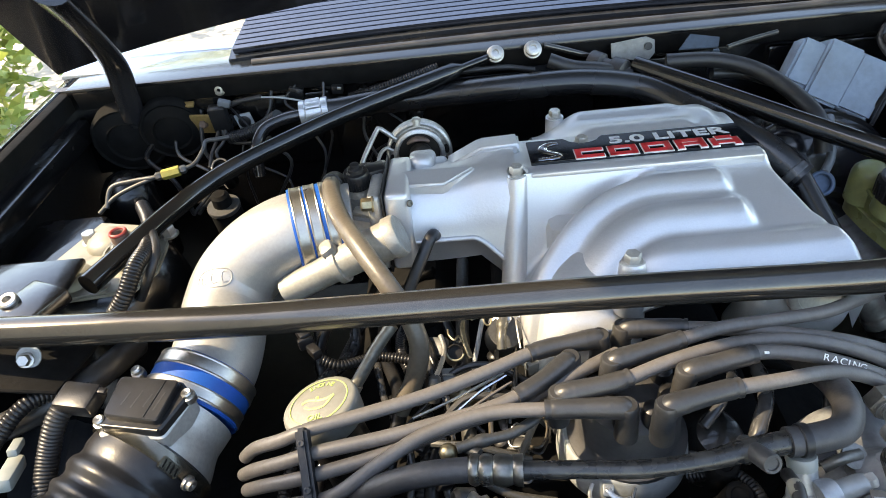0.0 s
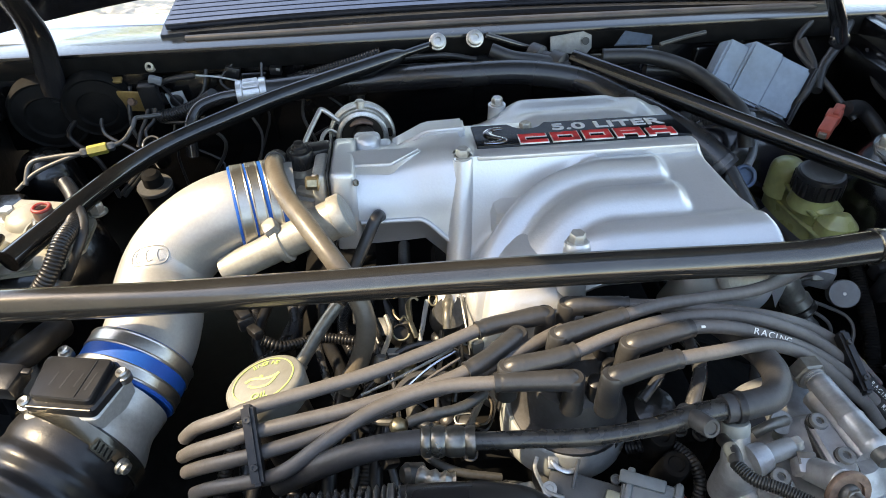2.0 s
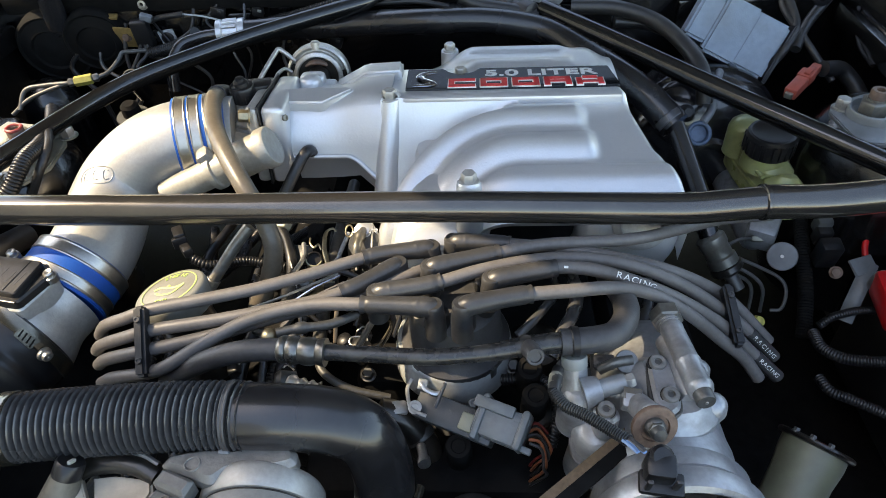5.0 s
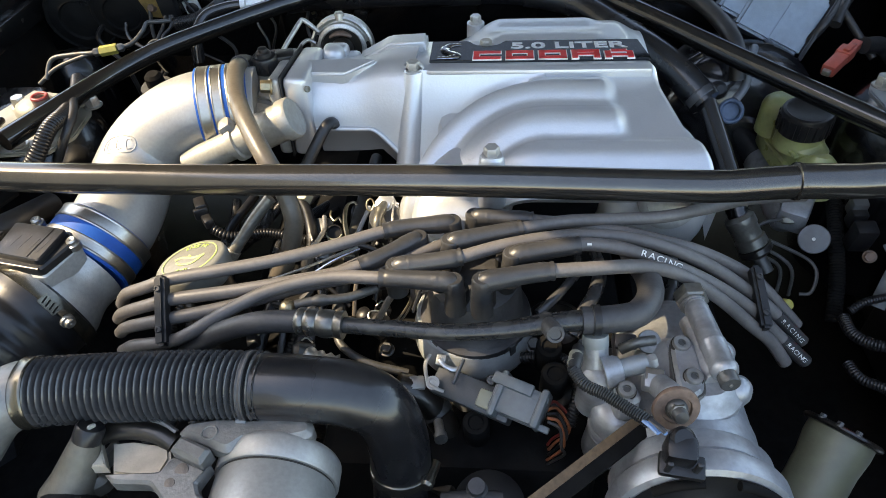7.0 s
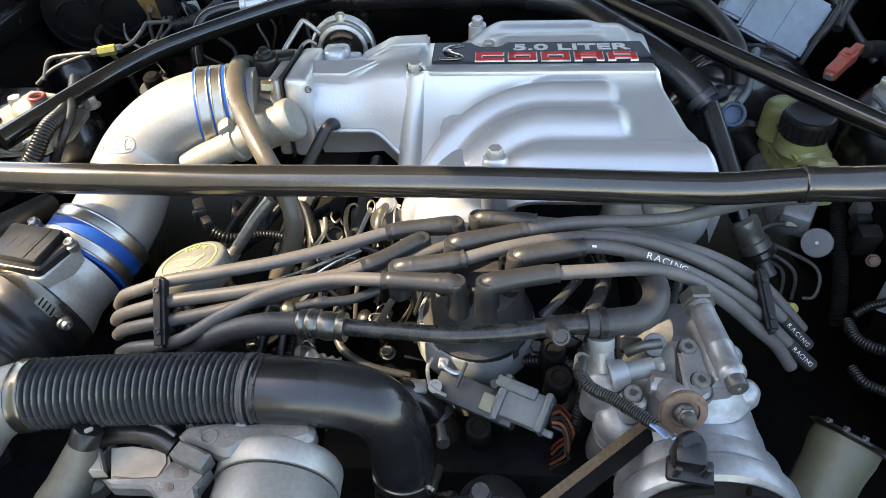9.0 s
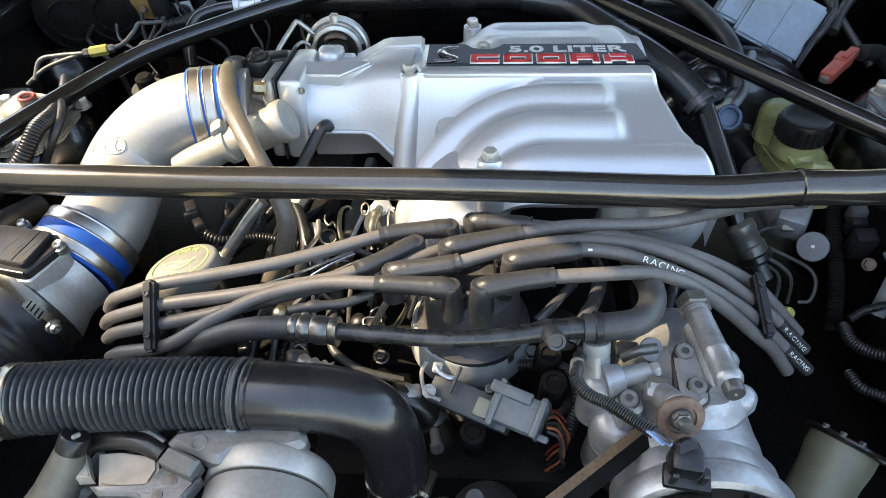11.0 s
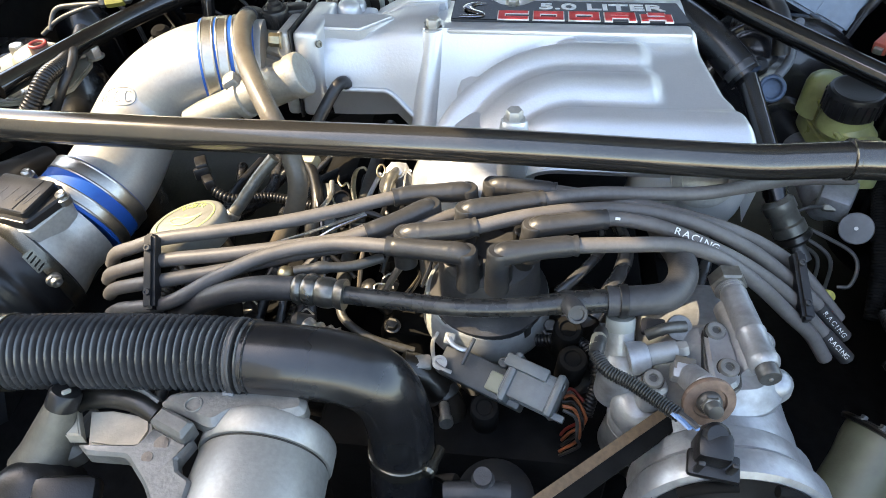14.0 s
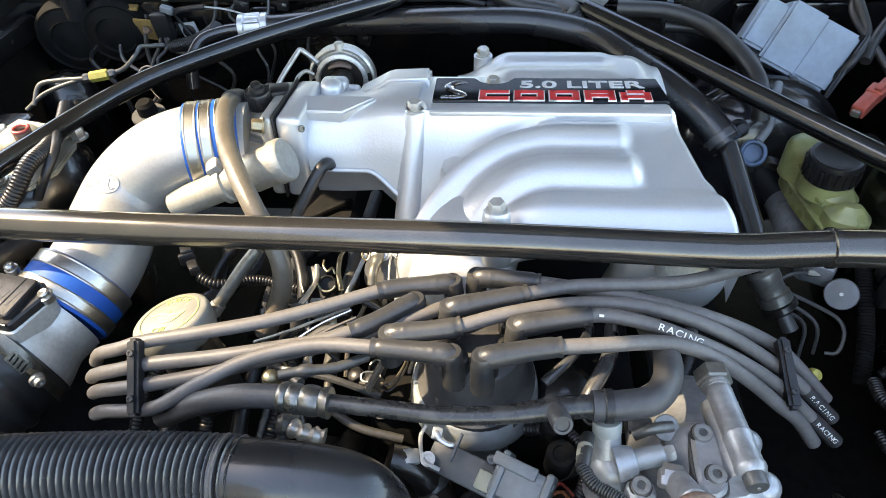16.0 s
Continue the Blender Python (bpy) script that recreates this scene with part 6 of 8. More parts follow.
for k in range(5):
    o_ = Vector((0.0026 * math.cos(k * 1.3), 0.0020 * math.sin(k * 1.3), 0.0012 * (k - 2)))
    part("tape", tube([Vector(loom[6]) - Vector((0.002, -0.002, 0)) + o_ * 0.8, Vector((0.1625, -0.4460, 0.8645)) + o_ * 1.3, Vector((0.1660, -0.4510, 0.8660)) + o_ * (1.8 if k % 2 else 0.9)], lambda t: 0.0026 - 0.0009 * t, 6, 5, None, 0.6), (BLUEWR, RUBBERD, PLATEG, BLUEWR, RUBBERD)[k], lm, "frayed blue tape")
# drive belt
b0, b1 = Vector((0.0310, -0.5358, 0.8320)), Vector((0.1850, -0.3930, 0.8000))
bd = (b1 - b0).normalized()
bn_ = Vector((0, -1, 0)).cross(bd).normalized()
bm = bmesh.new()
for k in range(5):
    sweep(bm, [b0 + Vector((0, 0.008 - 0.004 * k, 0)) - bn_ * 0.001, b1 + Vector((0, 0.008 - 0.004 * k, 0)) - bn_ * 0.001], 0.0022, 6)
for k, (oy, t_) in enumerate(((0.0, 0.004),)):
    vs = [bm.verts.new(b0 + bd * (L_ * (b1 - b0).length) + Vector((0, y, 0)) + bn_ * z) for L_ in (0, 1) for y in (0.011, -0.011) for z in (0, t_)]
    for f in ((0, 1, 3, 2), (4, 6, 7, 5), (0, 4, 5, 1), (2, 3, 7, 6), (1, 5, 7, 3), (0, 2, 6, 4)):
        bm.faces.new([vs[i] for i in f])
bmesh.ops.recalc_face_normals(bm, faces=list(bm.faces))
belt = thing("drive_belt", b0, "dark drive belt with its lit edge painted tan", "drive belt")
part("belt_run", bm, SHADEBLK, belt)
# tan strip along the rear edge puts sunlight on the belt by colour
bm = bmesh.new()
vs = [bm.verts.new(b0.lerp(b1, L_) + Vector((0, y, 0)) + bn_ * z) for L_ in (0, 1) for y in (0.0112, 0.0022) for z in (0.0035, 0.0046)]
for f in ((0, 1, 3, 2), (4, 6, 7, 5), (0, 4, 5, 1), (2, 3, 7, 6), (1, 5, 7, 3), (0, 2, 6, 4)):
    bm.faces.new([vs[i] for i in f])
bmesh.ops.recalc_face_normals(bm, faces=list(bm.faces))
part("lit_edge", bm, BELT, belt, "tan strip painted as the lit belt back")

# ---- air pump / alternator group at the front ----
alt = thing("alternator", (-0.10, -0.50, 0.70), "cast aluminium alternator with a bolted bracket", "alternator")
ao = Vector((-0.102, -0.447, 0.8000))


part("housing", lathe(ao, (0.02, -1, -0.04), [(0.028, -0.004), (0.0430, -0.002), (0.0450, 0.0005), (0.0455, 0.003), (0.0455, 0.0165), (0.0448, 0.0175)], 64), ALTB, alt, "cast end ring")
part("groove", lathe(ao, (0.02, -1, -0.04), [(0.0425, 0.0165), (0.0425, 0.0200)], 48), GRIME, alt)
part("can", lathe(ao, (0.02, -1, -0.04), [(0.0400, 0.0188), (0.0430, 0.0192), (0.0438, 0.0205), (0.0448, 0.06), (0.0458, 0.12), (0.043, 0.14), (0.02, 0.142)], 64), ALTB, alt)
# bracket and flanges: shade is put into their darker casting colour
part("bracket", rounded([(-0.1697, -0.4630), (-0.1434, -0.4728), (-0.1400, -0.4690), (-0.1455, -0.4837), (-0.1416, -0.4910), (-0.1307, -0.4964), (-0.1290, -0.5200), (-0.1450, -0.5200), (-0.1597, -0.5020), (-0.1786, -0.4854), (-0.2058, -0.4860), (-0.2147, -0.4797), (-0.1754, -0.4762)], 0.822, 0.012, 0.0024, 0.14), ALTC, alt, "drilled cast bracket")
part("top_flange", rounded([(-0.1700, -0.4500), (-0.1650, -0.4403), (-0.1391, -0.4350), (-0.1170, -0.4360), (-0.0980, -0.4295), (-0.0820, -0.4305), (-0.0720, -0.4380), (-0.0715, -0.4480), (-0.0858, -0.4520), (-0.1048, -0.4520), (-0.1190, -0.4540), (-0.1290, -0.4640), (-0.1500, -0.4560)], 0.826, 0.0160, 0.0045, 0.28), ALTC, alt, "rounded cast flange")
part("boss_ring", sweep(bmesh.new(), [Vector((-0.1450 + 0.0055 * math.cos(a), -0.4500 + 0.0055 * math.sin(a), 0.8424)) for a in [2 * math.pi * k / 24 for k in range(25)]], 0.0008, 6), ALTC, alt)
for q, r in (((-0.1590, -0.4750, 0.8342), 0.0048), ((-0.1640, -0.4850, 0.8342), 0.0036)):
    part("bolt_hole", lathe(q, (0, -0.2, 1), [(r, -0.003), (r, 0.0003), (0.0002, 0.0004)], 22), GRIME, alt)
part("step_block", rounded([(-0.1655, -0.4520), (-0.1400, -0.4620), (-0.1440, -0.4745), (-0.1700, -0.4640)], 0.828, 0.0150, 0.0030, 0.10), ALTC, alt)
post0, post1 = Vector((-0.2500, -0.4740, 0.8100)), Vector((-0.2360, -0.4550, 0.8380))
pax = post1 - post0
part("post", lathe(post0, pax, [(0.0200, -0.014), (0.0160, 0.0), (0.0130, pax.length * 0.5), (0.0100, pax.length)], 28), POSTM, alt, "tapered grimy cast post")
# fin takes the same sun-brightened tan as the plate
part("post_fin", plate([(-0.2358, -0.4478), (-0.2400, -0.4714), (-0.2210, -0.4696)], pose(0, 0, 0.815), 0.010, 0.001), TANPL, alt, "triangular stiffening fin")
part("post_hole", lathe((-0.2510, -0.4650, 0.8290), (-0.6, -0.5, 0.5), [(0.0030, -0.002), (0.0030, 0.0008), (0.0002, 0.0009)], 16), GRIME, alt)
part("post_foot", rounded([(-0.2700, -0.4900), (-0.2600, -0.4700), (-0.2480, -0.4650), (-0.2320, -0.4590), (-0.2270, -0.4720), (-0.2480, -0.4860)], 0.792, 0.016, 0.005, 0.32), POSTM, alt, "flared cast foot")
part("post_cap", lathe(post1, pax, [(0.0104, -0.002), (0.0104, 0.008), (0.0090, 0.010), (0.0003, 0.0105)], 24), PLAST, alt, "black rubber end cap")
part("cap_clip", box(Vector(post1) + pax.normalized() * 0.011 + Vector((0.002, -0.003, 0.002)), (0.0026, 0.006, 0.003), (-30, 0, -22), 0.0008), WHITEC, alt, "white clip")
# plate lies in shade; its bright tan paints the sun on it
part("pale_plate", plate([(-0.2256, -0.4498), (-0.2103, -0.4476), (-0.1816, -0.4506), (-0.1771, -0.4600), (-0.1805, -0.4760), (-0.2150, -0.4740)], pose(0, 0, 0.816), 0.006, 0.002), TANPL, alt, "tan plate with sunlight put into its colour")
part("plate_web", box((-0.2360, -0.4550, 0.8040), (0.006, 0.030, 0.014), (0, 0, -18), 0.002), ALTC, alt)
dr_ = [(-0.2420, -0.4460, 0.8200), (-0.2310, -0.4410, 0.8230), (-0.2120, -0.4390, 0.8250), (-0.1930, -0.4410, 0.8240), (-0.1780, -0.4470, 0.8200)]
part("dark_ring", tube(dr_, 0.0085, 14, 8, None, 0.8), GRIME, alt)
part("ring_edge", tube([Vector(q) + Vector((0, 0.006, 0.006)) for q in dr_], 0.0022, 8, 8), ALTC, alt)
bm = lathe((-0.2500, -0.5100, 0.8060), (0.1, -0.5, 0.8), [(0.026, -0.04), (0.028, -0.012), (0.025, -0.002), (0.018, 0.004), (0.008, 0.006), (0.0003, 0.0062)], 36)
box((-0.2200, -0.5060, 0.8060), (0.040, 0.030, 0.022), (20, 10, 12), 0.006, bm)
part("rear_cover", bm, PLAST, alt, "lumpy black rear cover")

# ---- brake master cylinder and booster ----
rc = Vector((0.4175, 0.0190, 0.8130))
mc = thing("brake_reservoir", (0.42, 0.03, 0.70), "yellowed brake fluid reservoir with a black screw cap", "fluid reservoir")
part("tank", rounded([(0.3960, 0.0880), (0.4080, 0.1020), (0.4280, 0.1000), (0.4380, 0.0700), (0.4480, 0.0200), (0.4480, -0.0100), (0.4090, -0.0120), (0.3990, 0.0400)], 0.722, 0.0620, 0.0150, 0.32), RESV, mc)
part("front_chamber", rounded([(0.4080, -0.0060), (0.4470, -0.0060), (0.4560, -0.0240), (0.4500, -0.0400), (0.4300, -0.0420), (0.4110, -0.0340)], 0.722, 0.0540, 0.0140, 0.34), RESV, mc, "paler front chamber")
part("seam", rounded([(0.3920, 0.0890), (0.4060, 0.1060), (0.4300, 0.1040), (0.4420, 0.0720), (0.4520, 0.0200), (0.4590, -0.0240), (0.4520, -0.0430), (0.4290, -0.0450), (0.4070, -0.0360), (0.3950, 0.0400)], 0.7440, 0.0030, 0.0008, 0.30), RESV, mc, "moulded seam")
part("side_rib", tube([(0.3985, 0.0560, 0.7760), (0.3990, 0.0200, 0.7700), (0.4080, -0.0120, 0.7660)], 0.0030, 10, 6), RESV, mc)
hm = Vector((0.4070, 0.0700, 0.8000))
part("hump", lathe(hm, (0, 0, 1), [(0.0225, -0.05), (0.0220, -0.014), (0.0200, -0.007), (0.0150, -0.002), (0.0080, 0.0005), (0.0003, 0.001)], 32), RESV, mc, "yellow rear filler hump")
part("neck", lathe(rc, (-0.05, -0.05, 1), [(0.029, -0.050), (0.026, -0.022)], 32), RESV, mc)
bm = bmesh.new()
lathe(rc, (-0.05, -0.05, 1), [(0.0280, -0.029), (0.0292, -0.027), (0.0292, -0.006), (0.0275, -0.001), (0.0245, 0.0), (0.0225, -0.001), (0.0003, -0.0005)], 44, bm)
part("cap", bm, PLAST, mc, "black ribbed screw cap")
for k in range(22):
    a = 2 * math.pi * k / 22
    part("rib", box(rc + Vector((0.0294 * math.cos(a), 0.0294 * math.sin(a), -0.017)), (0.0022, 0.0032, 0.019), (0, 0, math.degrees(a)), 0), PLAST, mc)
mcy = thing("brake_master_cylinder", (0.425, 0.05, 0.62), "grimy brake master cylinder below its reservoir", "brake cylinder")
part("cylinder", lathe((0.425, -0.02, 0.672), (0, 1, 0), [(0.012, 0), (0.022, 0.004), (0.024, 0.02), (0.024, 0.15)], 28), CAST, mcy)
boost = thing("brake_booster", (0.40, 0.20, 0.70), "round black brake booster on the firewall", "brake booster")
part("shell", lathe((0.385, 0.12, 0.70), (0, 1, 0), [(0.04, 0), (0.085, 0.012), (0.105, 0.03), (0.112, 0.05), (0.112, 0.074), (0.108, 0.078), (0.10, 0.13), (0.05, 0.16)], 48), BLACKP, boost)
part("clamp_ring", lathe((0.385, 0.178, 0.70), (0, 1, 0), [(0.110, 0), (0.117, 0.001), (0.118, 0.005), (0.117, 0.011), (0.110, 0.012)], 48), BLACKP, boost)
part("hub", lathe((0.385, 0.108, 0.70), (0, 1, 0), [(0.030, 0), (0.036, 0.002), (0.040, 0.014)], 32), BLACKP, boost)
for k in range(6):
    th = radians(15 + 60 * k)
    part("crimp", box((0.385 + 0.117 * math.cos(th), 0.184, 0.70 + 0.117 * math.sin(th)), (0.012, 0.014, 0.005), (0, 90 - math.degrees(th), 0), 0.001), BLACKP, boost)
part("check_valve", lathe((0.345, 0.128, 0.775), (-0.1, -0.8, 0.5), [(0.012, -0.01), (0.012, 0.004), (0.007, 0.006), (0.006, 0.022)], 20), PLAST, boost)
# transmission dipstick
ds = Vector((0.3460, 0.0630, 0.7830))
dpk = thing("transmission_dipstick", ds, "blue-grey ring-handled dipstick on a bent stem", "dipstick")
part("ring", sweep(bmesh.new(), [ds + 0.0135 * (math.cos(a) * Vector((1, 0, 0)) + math.sin(a) * Vector((0, 0.6, 0.8))) for a in [2 * math.pi * k / 36 for k in range(37)]], 0.0028, 10), DISCB, dpk)
part("disc", lathe(ds + Vector((0, 0.003, -0.002)), (0, -0.8, 0.6), [(0.0125, -0.003), (0.0125, 0.0), (0.0003, 0.001)], 28), DISCB, dpk)
part("stem", tube([ds + Vector((0.004, 0.008, 0.010)), (0.3660, 0.0930, 0.8000), (0.3730, 0.1160, 0.8150), (0.3890, 0.1590, 0.8200)], 0.0055, 12, 6), GREYPL, dpk)

# ---- heater hose behind the engine ----
hh = [(-0.2860, 0.2466, 0.8566), (-0.2675, 0.2474, 0.8561), (-0.2087, 0.2549, 0.8582), (-0.1237, 0.2528, 0.8598), (-0.0148, 0.2332, 0.8705), (0.0780, 0.2260, 0.8720), (0.1550, 0.2110, 0.8620), (0.2070, 0.1640, 0.8500), (0.2450, 0.1080, 0.8440), (0.2750, 0.0700, 0.8320), (0.3040, 0.0370, 0.8110)]
heater = thing("heater_hose", hh[4], "thick black heater hose sweeping behind the manifold", "hose")
part("hose", tube(hh, lambda t: 0.0176 + 0.0020 * sstep(0.55, 0.8, t), 28, 10), ELBOW, heater)
clamp_band(spline(hh, 10), 0.985, 0.010, 0.0200, "band", heater, HOSEBLK)
part("pipe", tube([hh[-1], (0.3100, 0.0100, 0.7970), (0.3170, -0.0250, 0.7800), (0.3220, -0.0600, 0.7660), (0.3225, -0.0980, 0.7540)], 0.0122, 24, 8), BLACKP, heater, "gloss black pipe")
silv = thing("ac_line_fitting", (-0.2890, 0.1860, 0.8820), "silver crimped fitting on a bent air-conditioning line", "pipe fitting")
f0, f1 = Vector((-0.3232, 0.2420, 0.8561)), Vector((-0.2825, 0.2474, 0.8572))
part("crimp", lathe(f0, f1 - f0, [(0.016, 0), (0.0195, 0.001), (0.0195, 0.008), (0.0175, 0.010), (0.0175, (f1 - f0).length - 0.010), (0.0195, (f1 - f0).length - 0.008), (0.0195, (f1 - f0).length), (0.016, (f1 - f0).length + 0.001)], 32), CRIMPZ, silv)
for th in (70, 100, 130):
    fd = (f1 - f0).normalized()
    fu, fv, _ = frame_of(fd)
    off = (fu * math.cos(radians(th)) + fv * math.sin(radians(th))) * 0.0176
    part("crimp_flat", tube([f0.lerp(f1, 0.26) + off, f0.lerp(f1, 0.74) + off], 0.0026, 10, 2), CRIMPZ, silv)
part("line", tube([f0, (-0.3478, 0.2378, 0.8540), (-0.3721, 0.2262, 0.8494), (-0.3834, 0.2125, 0.8386), (-0.3868, 0.1961, 0.8246), (-0.3880, 0.1850, 0.7950)], 0.0088, 16, 8), BLACKP, silv, "bent black pipe")

# ---- grey box, red plug ----
gb = thing("vacuum_box", (0.4390, 0.2470, 0.8400), "blue-grey stepped plastic box on the firewall", "plastic box")
g0, g1 = Vector((0.3660, 0.2440, 0.8680)), Vector((0.4790, 0.2110, 0.8180))
gd = (g1 - g0).normalized()
gw = Vector((0.55, 0.35, 0.75))
gw = (gw - gd * gw.dot(gd)).normalized()
gn = gd.cross(gw)
GM = Matrix((gd, gw, gn)).transposed().to_4x4()
GL = (g1 - g0).length
for c0, c1, w, h, nm in ((0.0, 0.30, 0.062, 0.040, "end_block"), (0.24, 0.64, 0.082, 0.052, "middle_block"), (0.60, 1.0, 0.078, 0.046, "main_block")):
    M = GM.copy()
    M.translation = g0 + gd * GL * (c0 + c1) / 2 - gn * 0.012
    bm = bmesh.new()
    bmesh.ops.create_cube(bm, size=1.0, matrix=M @ Matrix.Diagonal((GL * (c1 - c0), w, h, 1)))
    bmesh.ops.bevel(bm, geom=list(bm.edges), offset=0.004, segments=2, affect="EDGES")
    part(nm, bm, BOXGREY, gb)
M = GM.copy()
M.translation = g0 + gd * GL * 1.03 - gn * 0.012
bm = bmesh.new()
bmesh.ops.create_cube(bm, size=1.0, matrix=M @ Matrix.Diagonal((0.006, 0.088, 0.056, 1)))
bmesh.ops.bevel(bm, geom=list(bm.edges), offset=0.002, segments=2, affect="EDGES")
part("lid", bm, PLAST, gb)
rd0, rd1 = Vector((0.5190, 0.1640, 0.8180)), Vector((0.4670, 0.1090, 0.8120))
rp = thing("red_connector", rd1, "faded red plastic electrical connector", "connector")
rdv = rd1 - rd0
ra = math.degrees(math.atan2(rdv.y, rdv.x))
part("shell", box(rd0.lerp(rd1, 0.72), (rdv.length * 0.52, 0.0165, 0.015), (0, 8, ra), 0.002), REDPL, rp)
part("socket", box(rd0.lerp(rd1, 0.20), (rdv.length * 0.50, 0.0125, 0.013), (0, 8, ra), 0.002), REDPL, rp)
part("saddle", box(rd0.lerp(rd1, 0.40) + Vector((0, 0, 0.003)), (rdv.length * 0.26, 0.0195, 0.015), (0, 8, ra), 0.002), REDPL, rp)
part("latch", box(rd0.lerp(rd1, 0.36) + Vector((0.0, -0.003, 0.0115)), (rdv.length * 0.22, 0.008, 0.004), (0, 8, ra), 0.001), REDPL, rp)
part("latch_slot", box(rd0.lerp(rd1, 0.16) + Vector((0.0, 0, 0.0065)), (0.006, 0.007, 0.002), (0, 8, ra), 0.0005), PLAST, rp)
part("metal_tip", box(rd0.lerp(rd1, 1.0) + Vector((0, 0, -0.002)), (0.006, 0.010, 0.008), (0, 8, ra), 0.001), CHROME, rp)
part("lead", tube([rd0 + Vector((0.01, 0.0, 0)), rd0 + Vector((0.045, 0.01, -0.01)), rd0 + Vector((0.07, -0.02, -0.05)), rd0 + Vector((0.05, -0.04, -0.12))], 0.011, 12, 6), RUBBER, rp)

# ---- strut mounts ----
MXY = {-1: (-0.478, -0.042), 1: (0.516, 0.006)}
for sx, pm in ((-1, CREAM), (1, LTGREY)):
    sm = thing("strut_mount", (*MXY[sx], 0.834), "pale plate strut mount with a large threaded nut" if sx > 0 else "sunlit pale strut mount with a red-topped nut", "strut mount", "strut mounts")
    part("plate", plate([(-0.050, -0.055), (0.06, -0.075), (0.095, -0.02), (0.085, 0.060), (0.0, 0.052), (-0.046, 0.030), (-0.056, 0.010)] if sx > 0 else [(-0.085, -0.02), (-0.05, -0.070), (0.040, -0.060), (0.056, -0.030), (0.052, 0.020), (0.034, 0.056), (-0.05, 0.075)], pose(MXY[sx][0] + sx * 0.014, MXY[sx][1], 0.8345), 0.005, 0.0015), PLATEG if sx > 0 else TOWERP, sm)
    part("bearing_cup", lathe((*MXY[sx], 0.838), (0, 0, 1), [(0.027, 0), (0.027, 0.010), (0.0255, 0.012), (0.0235, 0.012), (0.0225, 0.004), (0.010, 0.004)], 32), PLATEG if sx > 0 else TOWERP, sm)
    part("strut_nut", lathe((*MXY[sx], 0.842), (0, 0, 1), [(0.0150, 0), (0.0165, 0.001), (0.0165, 0.016), (0.0150, 0.018), (0.0125, 0.019), (0.0120, 0.021)], 6), STEELT, sm, "large dull hex nut")
    part("rod_tip", lathe((*MXY[sx], 0.859), (0, 0, 1), [(0.0098, 0), (0.0098, 0.012), (0.0088, 0.014), (0.005, 0.014), (0.0045, 0.008), (0.0002, 0.008)], 22), RUST, sm, "rusty threaded rod end")
    if sx < 0:
        part("paint_ring", sweep(bmesh.new(), [Vector((MXY[sx][0] + 0.0082 * math.cos(a), MXY[sx][1] + 0.0082 * math.sin(a), 0.8735)) for a in [2 * math.pi * k / 24 for k in range(25)]], 0.0020, 8), REDDK, sm, "red paint mark")
        for q, r_ in (((-0.036, 0.030), 0.026), ((-0.050, -0.035), 0.024), ((0.012, 0.046), 0.018)):
            part("mount_dome", lathe((MXY[sx][0] + q[0], MXY[sx][1] + q[1], 0.834), (0, 0, 1), [(r_, 0), (r_ * 0.97, 0.008), (r_ * 0.82, 0.014), (r_ * 0.5, 0.018), (0.0003, 0.019)], 28), TOWERP, sm)
    for ox, oy in ((-0.045, 0.035), (0.050, 0.035), (0.0, -0.050)) if sx < 0 else ((-0.040, 0.018), (0.050, 0.035), (0.0, -0.050)):
        part("mount_bolt", hexbolt((MXY[sx][0] + sx * 0.014 + ox, MXY[sx][1] + oy, 0.8395), (0, 0, 1), 0.0085, 0.012), CHROME, sm)
single("flexible_conduit", conduit([(0.5220, 0.1590, 0.7300), (0.5230, 0.0580, 0.7400), (0.5420, 0.0130, 0.7450), (0.5790, -0.0380, 0.7400), (0.6180, -0.0870, 0.7300)], 0.019, 0.0065, 0.12, None, 18), PLAST, "thick black corrugated conduit beside the reservoir", "cable conduit")

# ---- details on the firewall, passenger side ----
ev = thing("evaporator_case", (-0.5690, 0.3000, 0.8160), "dark moulded evaporator case with two round covers", "heater case")
for q, r in (((-0.5350, 0.2850, 0.8310), 0.048), ((-0.6060, 0.2850, 0.8220), 0.055)):
    # cover colour blackened to keep the sun off it
    part("round_cover", lathe(q, (0.15, -1, -0.1), [(r * 1.05, -0.02), (r * 1.05, 0.0), (r * 0.97, 0.006), (r * 0.90, 0.004), (r * 0.6, 0.010), (r * 0.55, 0.006), (r * 0.2, 0.010), (0.0003, 0.011)], 36), SHADEBLK, ev)
part("case", box((-0.5760, 0.3100, 0.8300), (0.26, 0.02, 0.15), (0, 0, 0), 0.01), BAY, ev)
gp = thing("gold_bracket", (-0.4880, 0.2880, 0.8330), "yellow zinc-plated bracket with a bolt", "bracket")
part("plate", box((-0.4860, 0.2850, 0.8360), (0.036, 0.004, 0.034), (10, 6, 0), 0.002), GOLD, gp)
part("bolt", hexbolt(Vector((-0.4850, 0.2840, 0.8370)), (0, -1, 0.2), 0.006, 0.005), RUST, gp)
part("tab", box((-0.5050, 0.2880, 0.8680), (0.028, 0.010, 0.004), (25, 0, 0), 0.001), GOLD, gp)
single("wall_bolt", lathe((-0.4500, 0.3000, 0.8820), (0, -1, 0.2), [(0.009, -0.004), (0.009, 0.003), (0.006, 0.004), (0.006, 0.007), (0.003, 0.0072), (0.0025, 0.003), (0.0002, 0.003)], 20), CHROME, "bright bolt with a washer in the firewall", "bolt")
rl = thing("relay", (-0.4580, 0.2780, 0.8290), "small black relay with hanging leads", "relay")
part("case", box((-0.4540, 0.2760, 0.8450), (0.026, 0.018, 0.046), (8, 0, 4), 0.003), PLAST, rl)
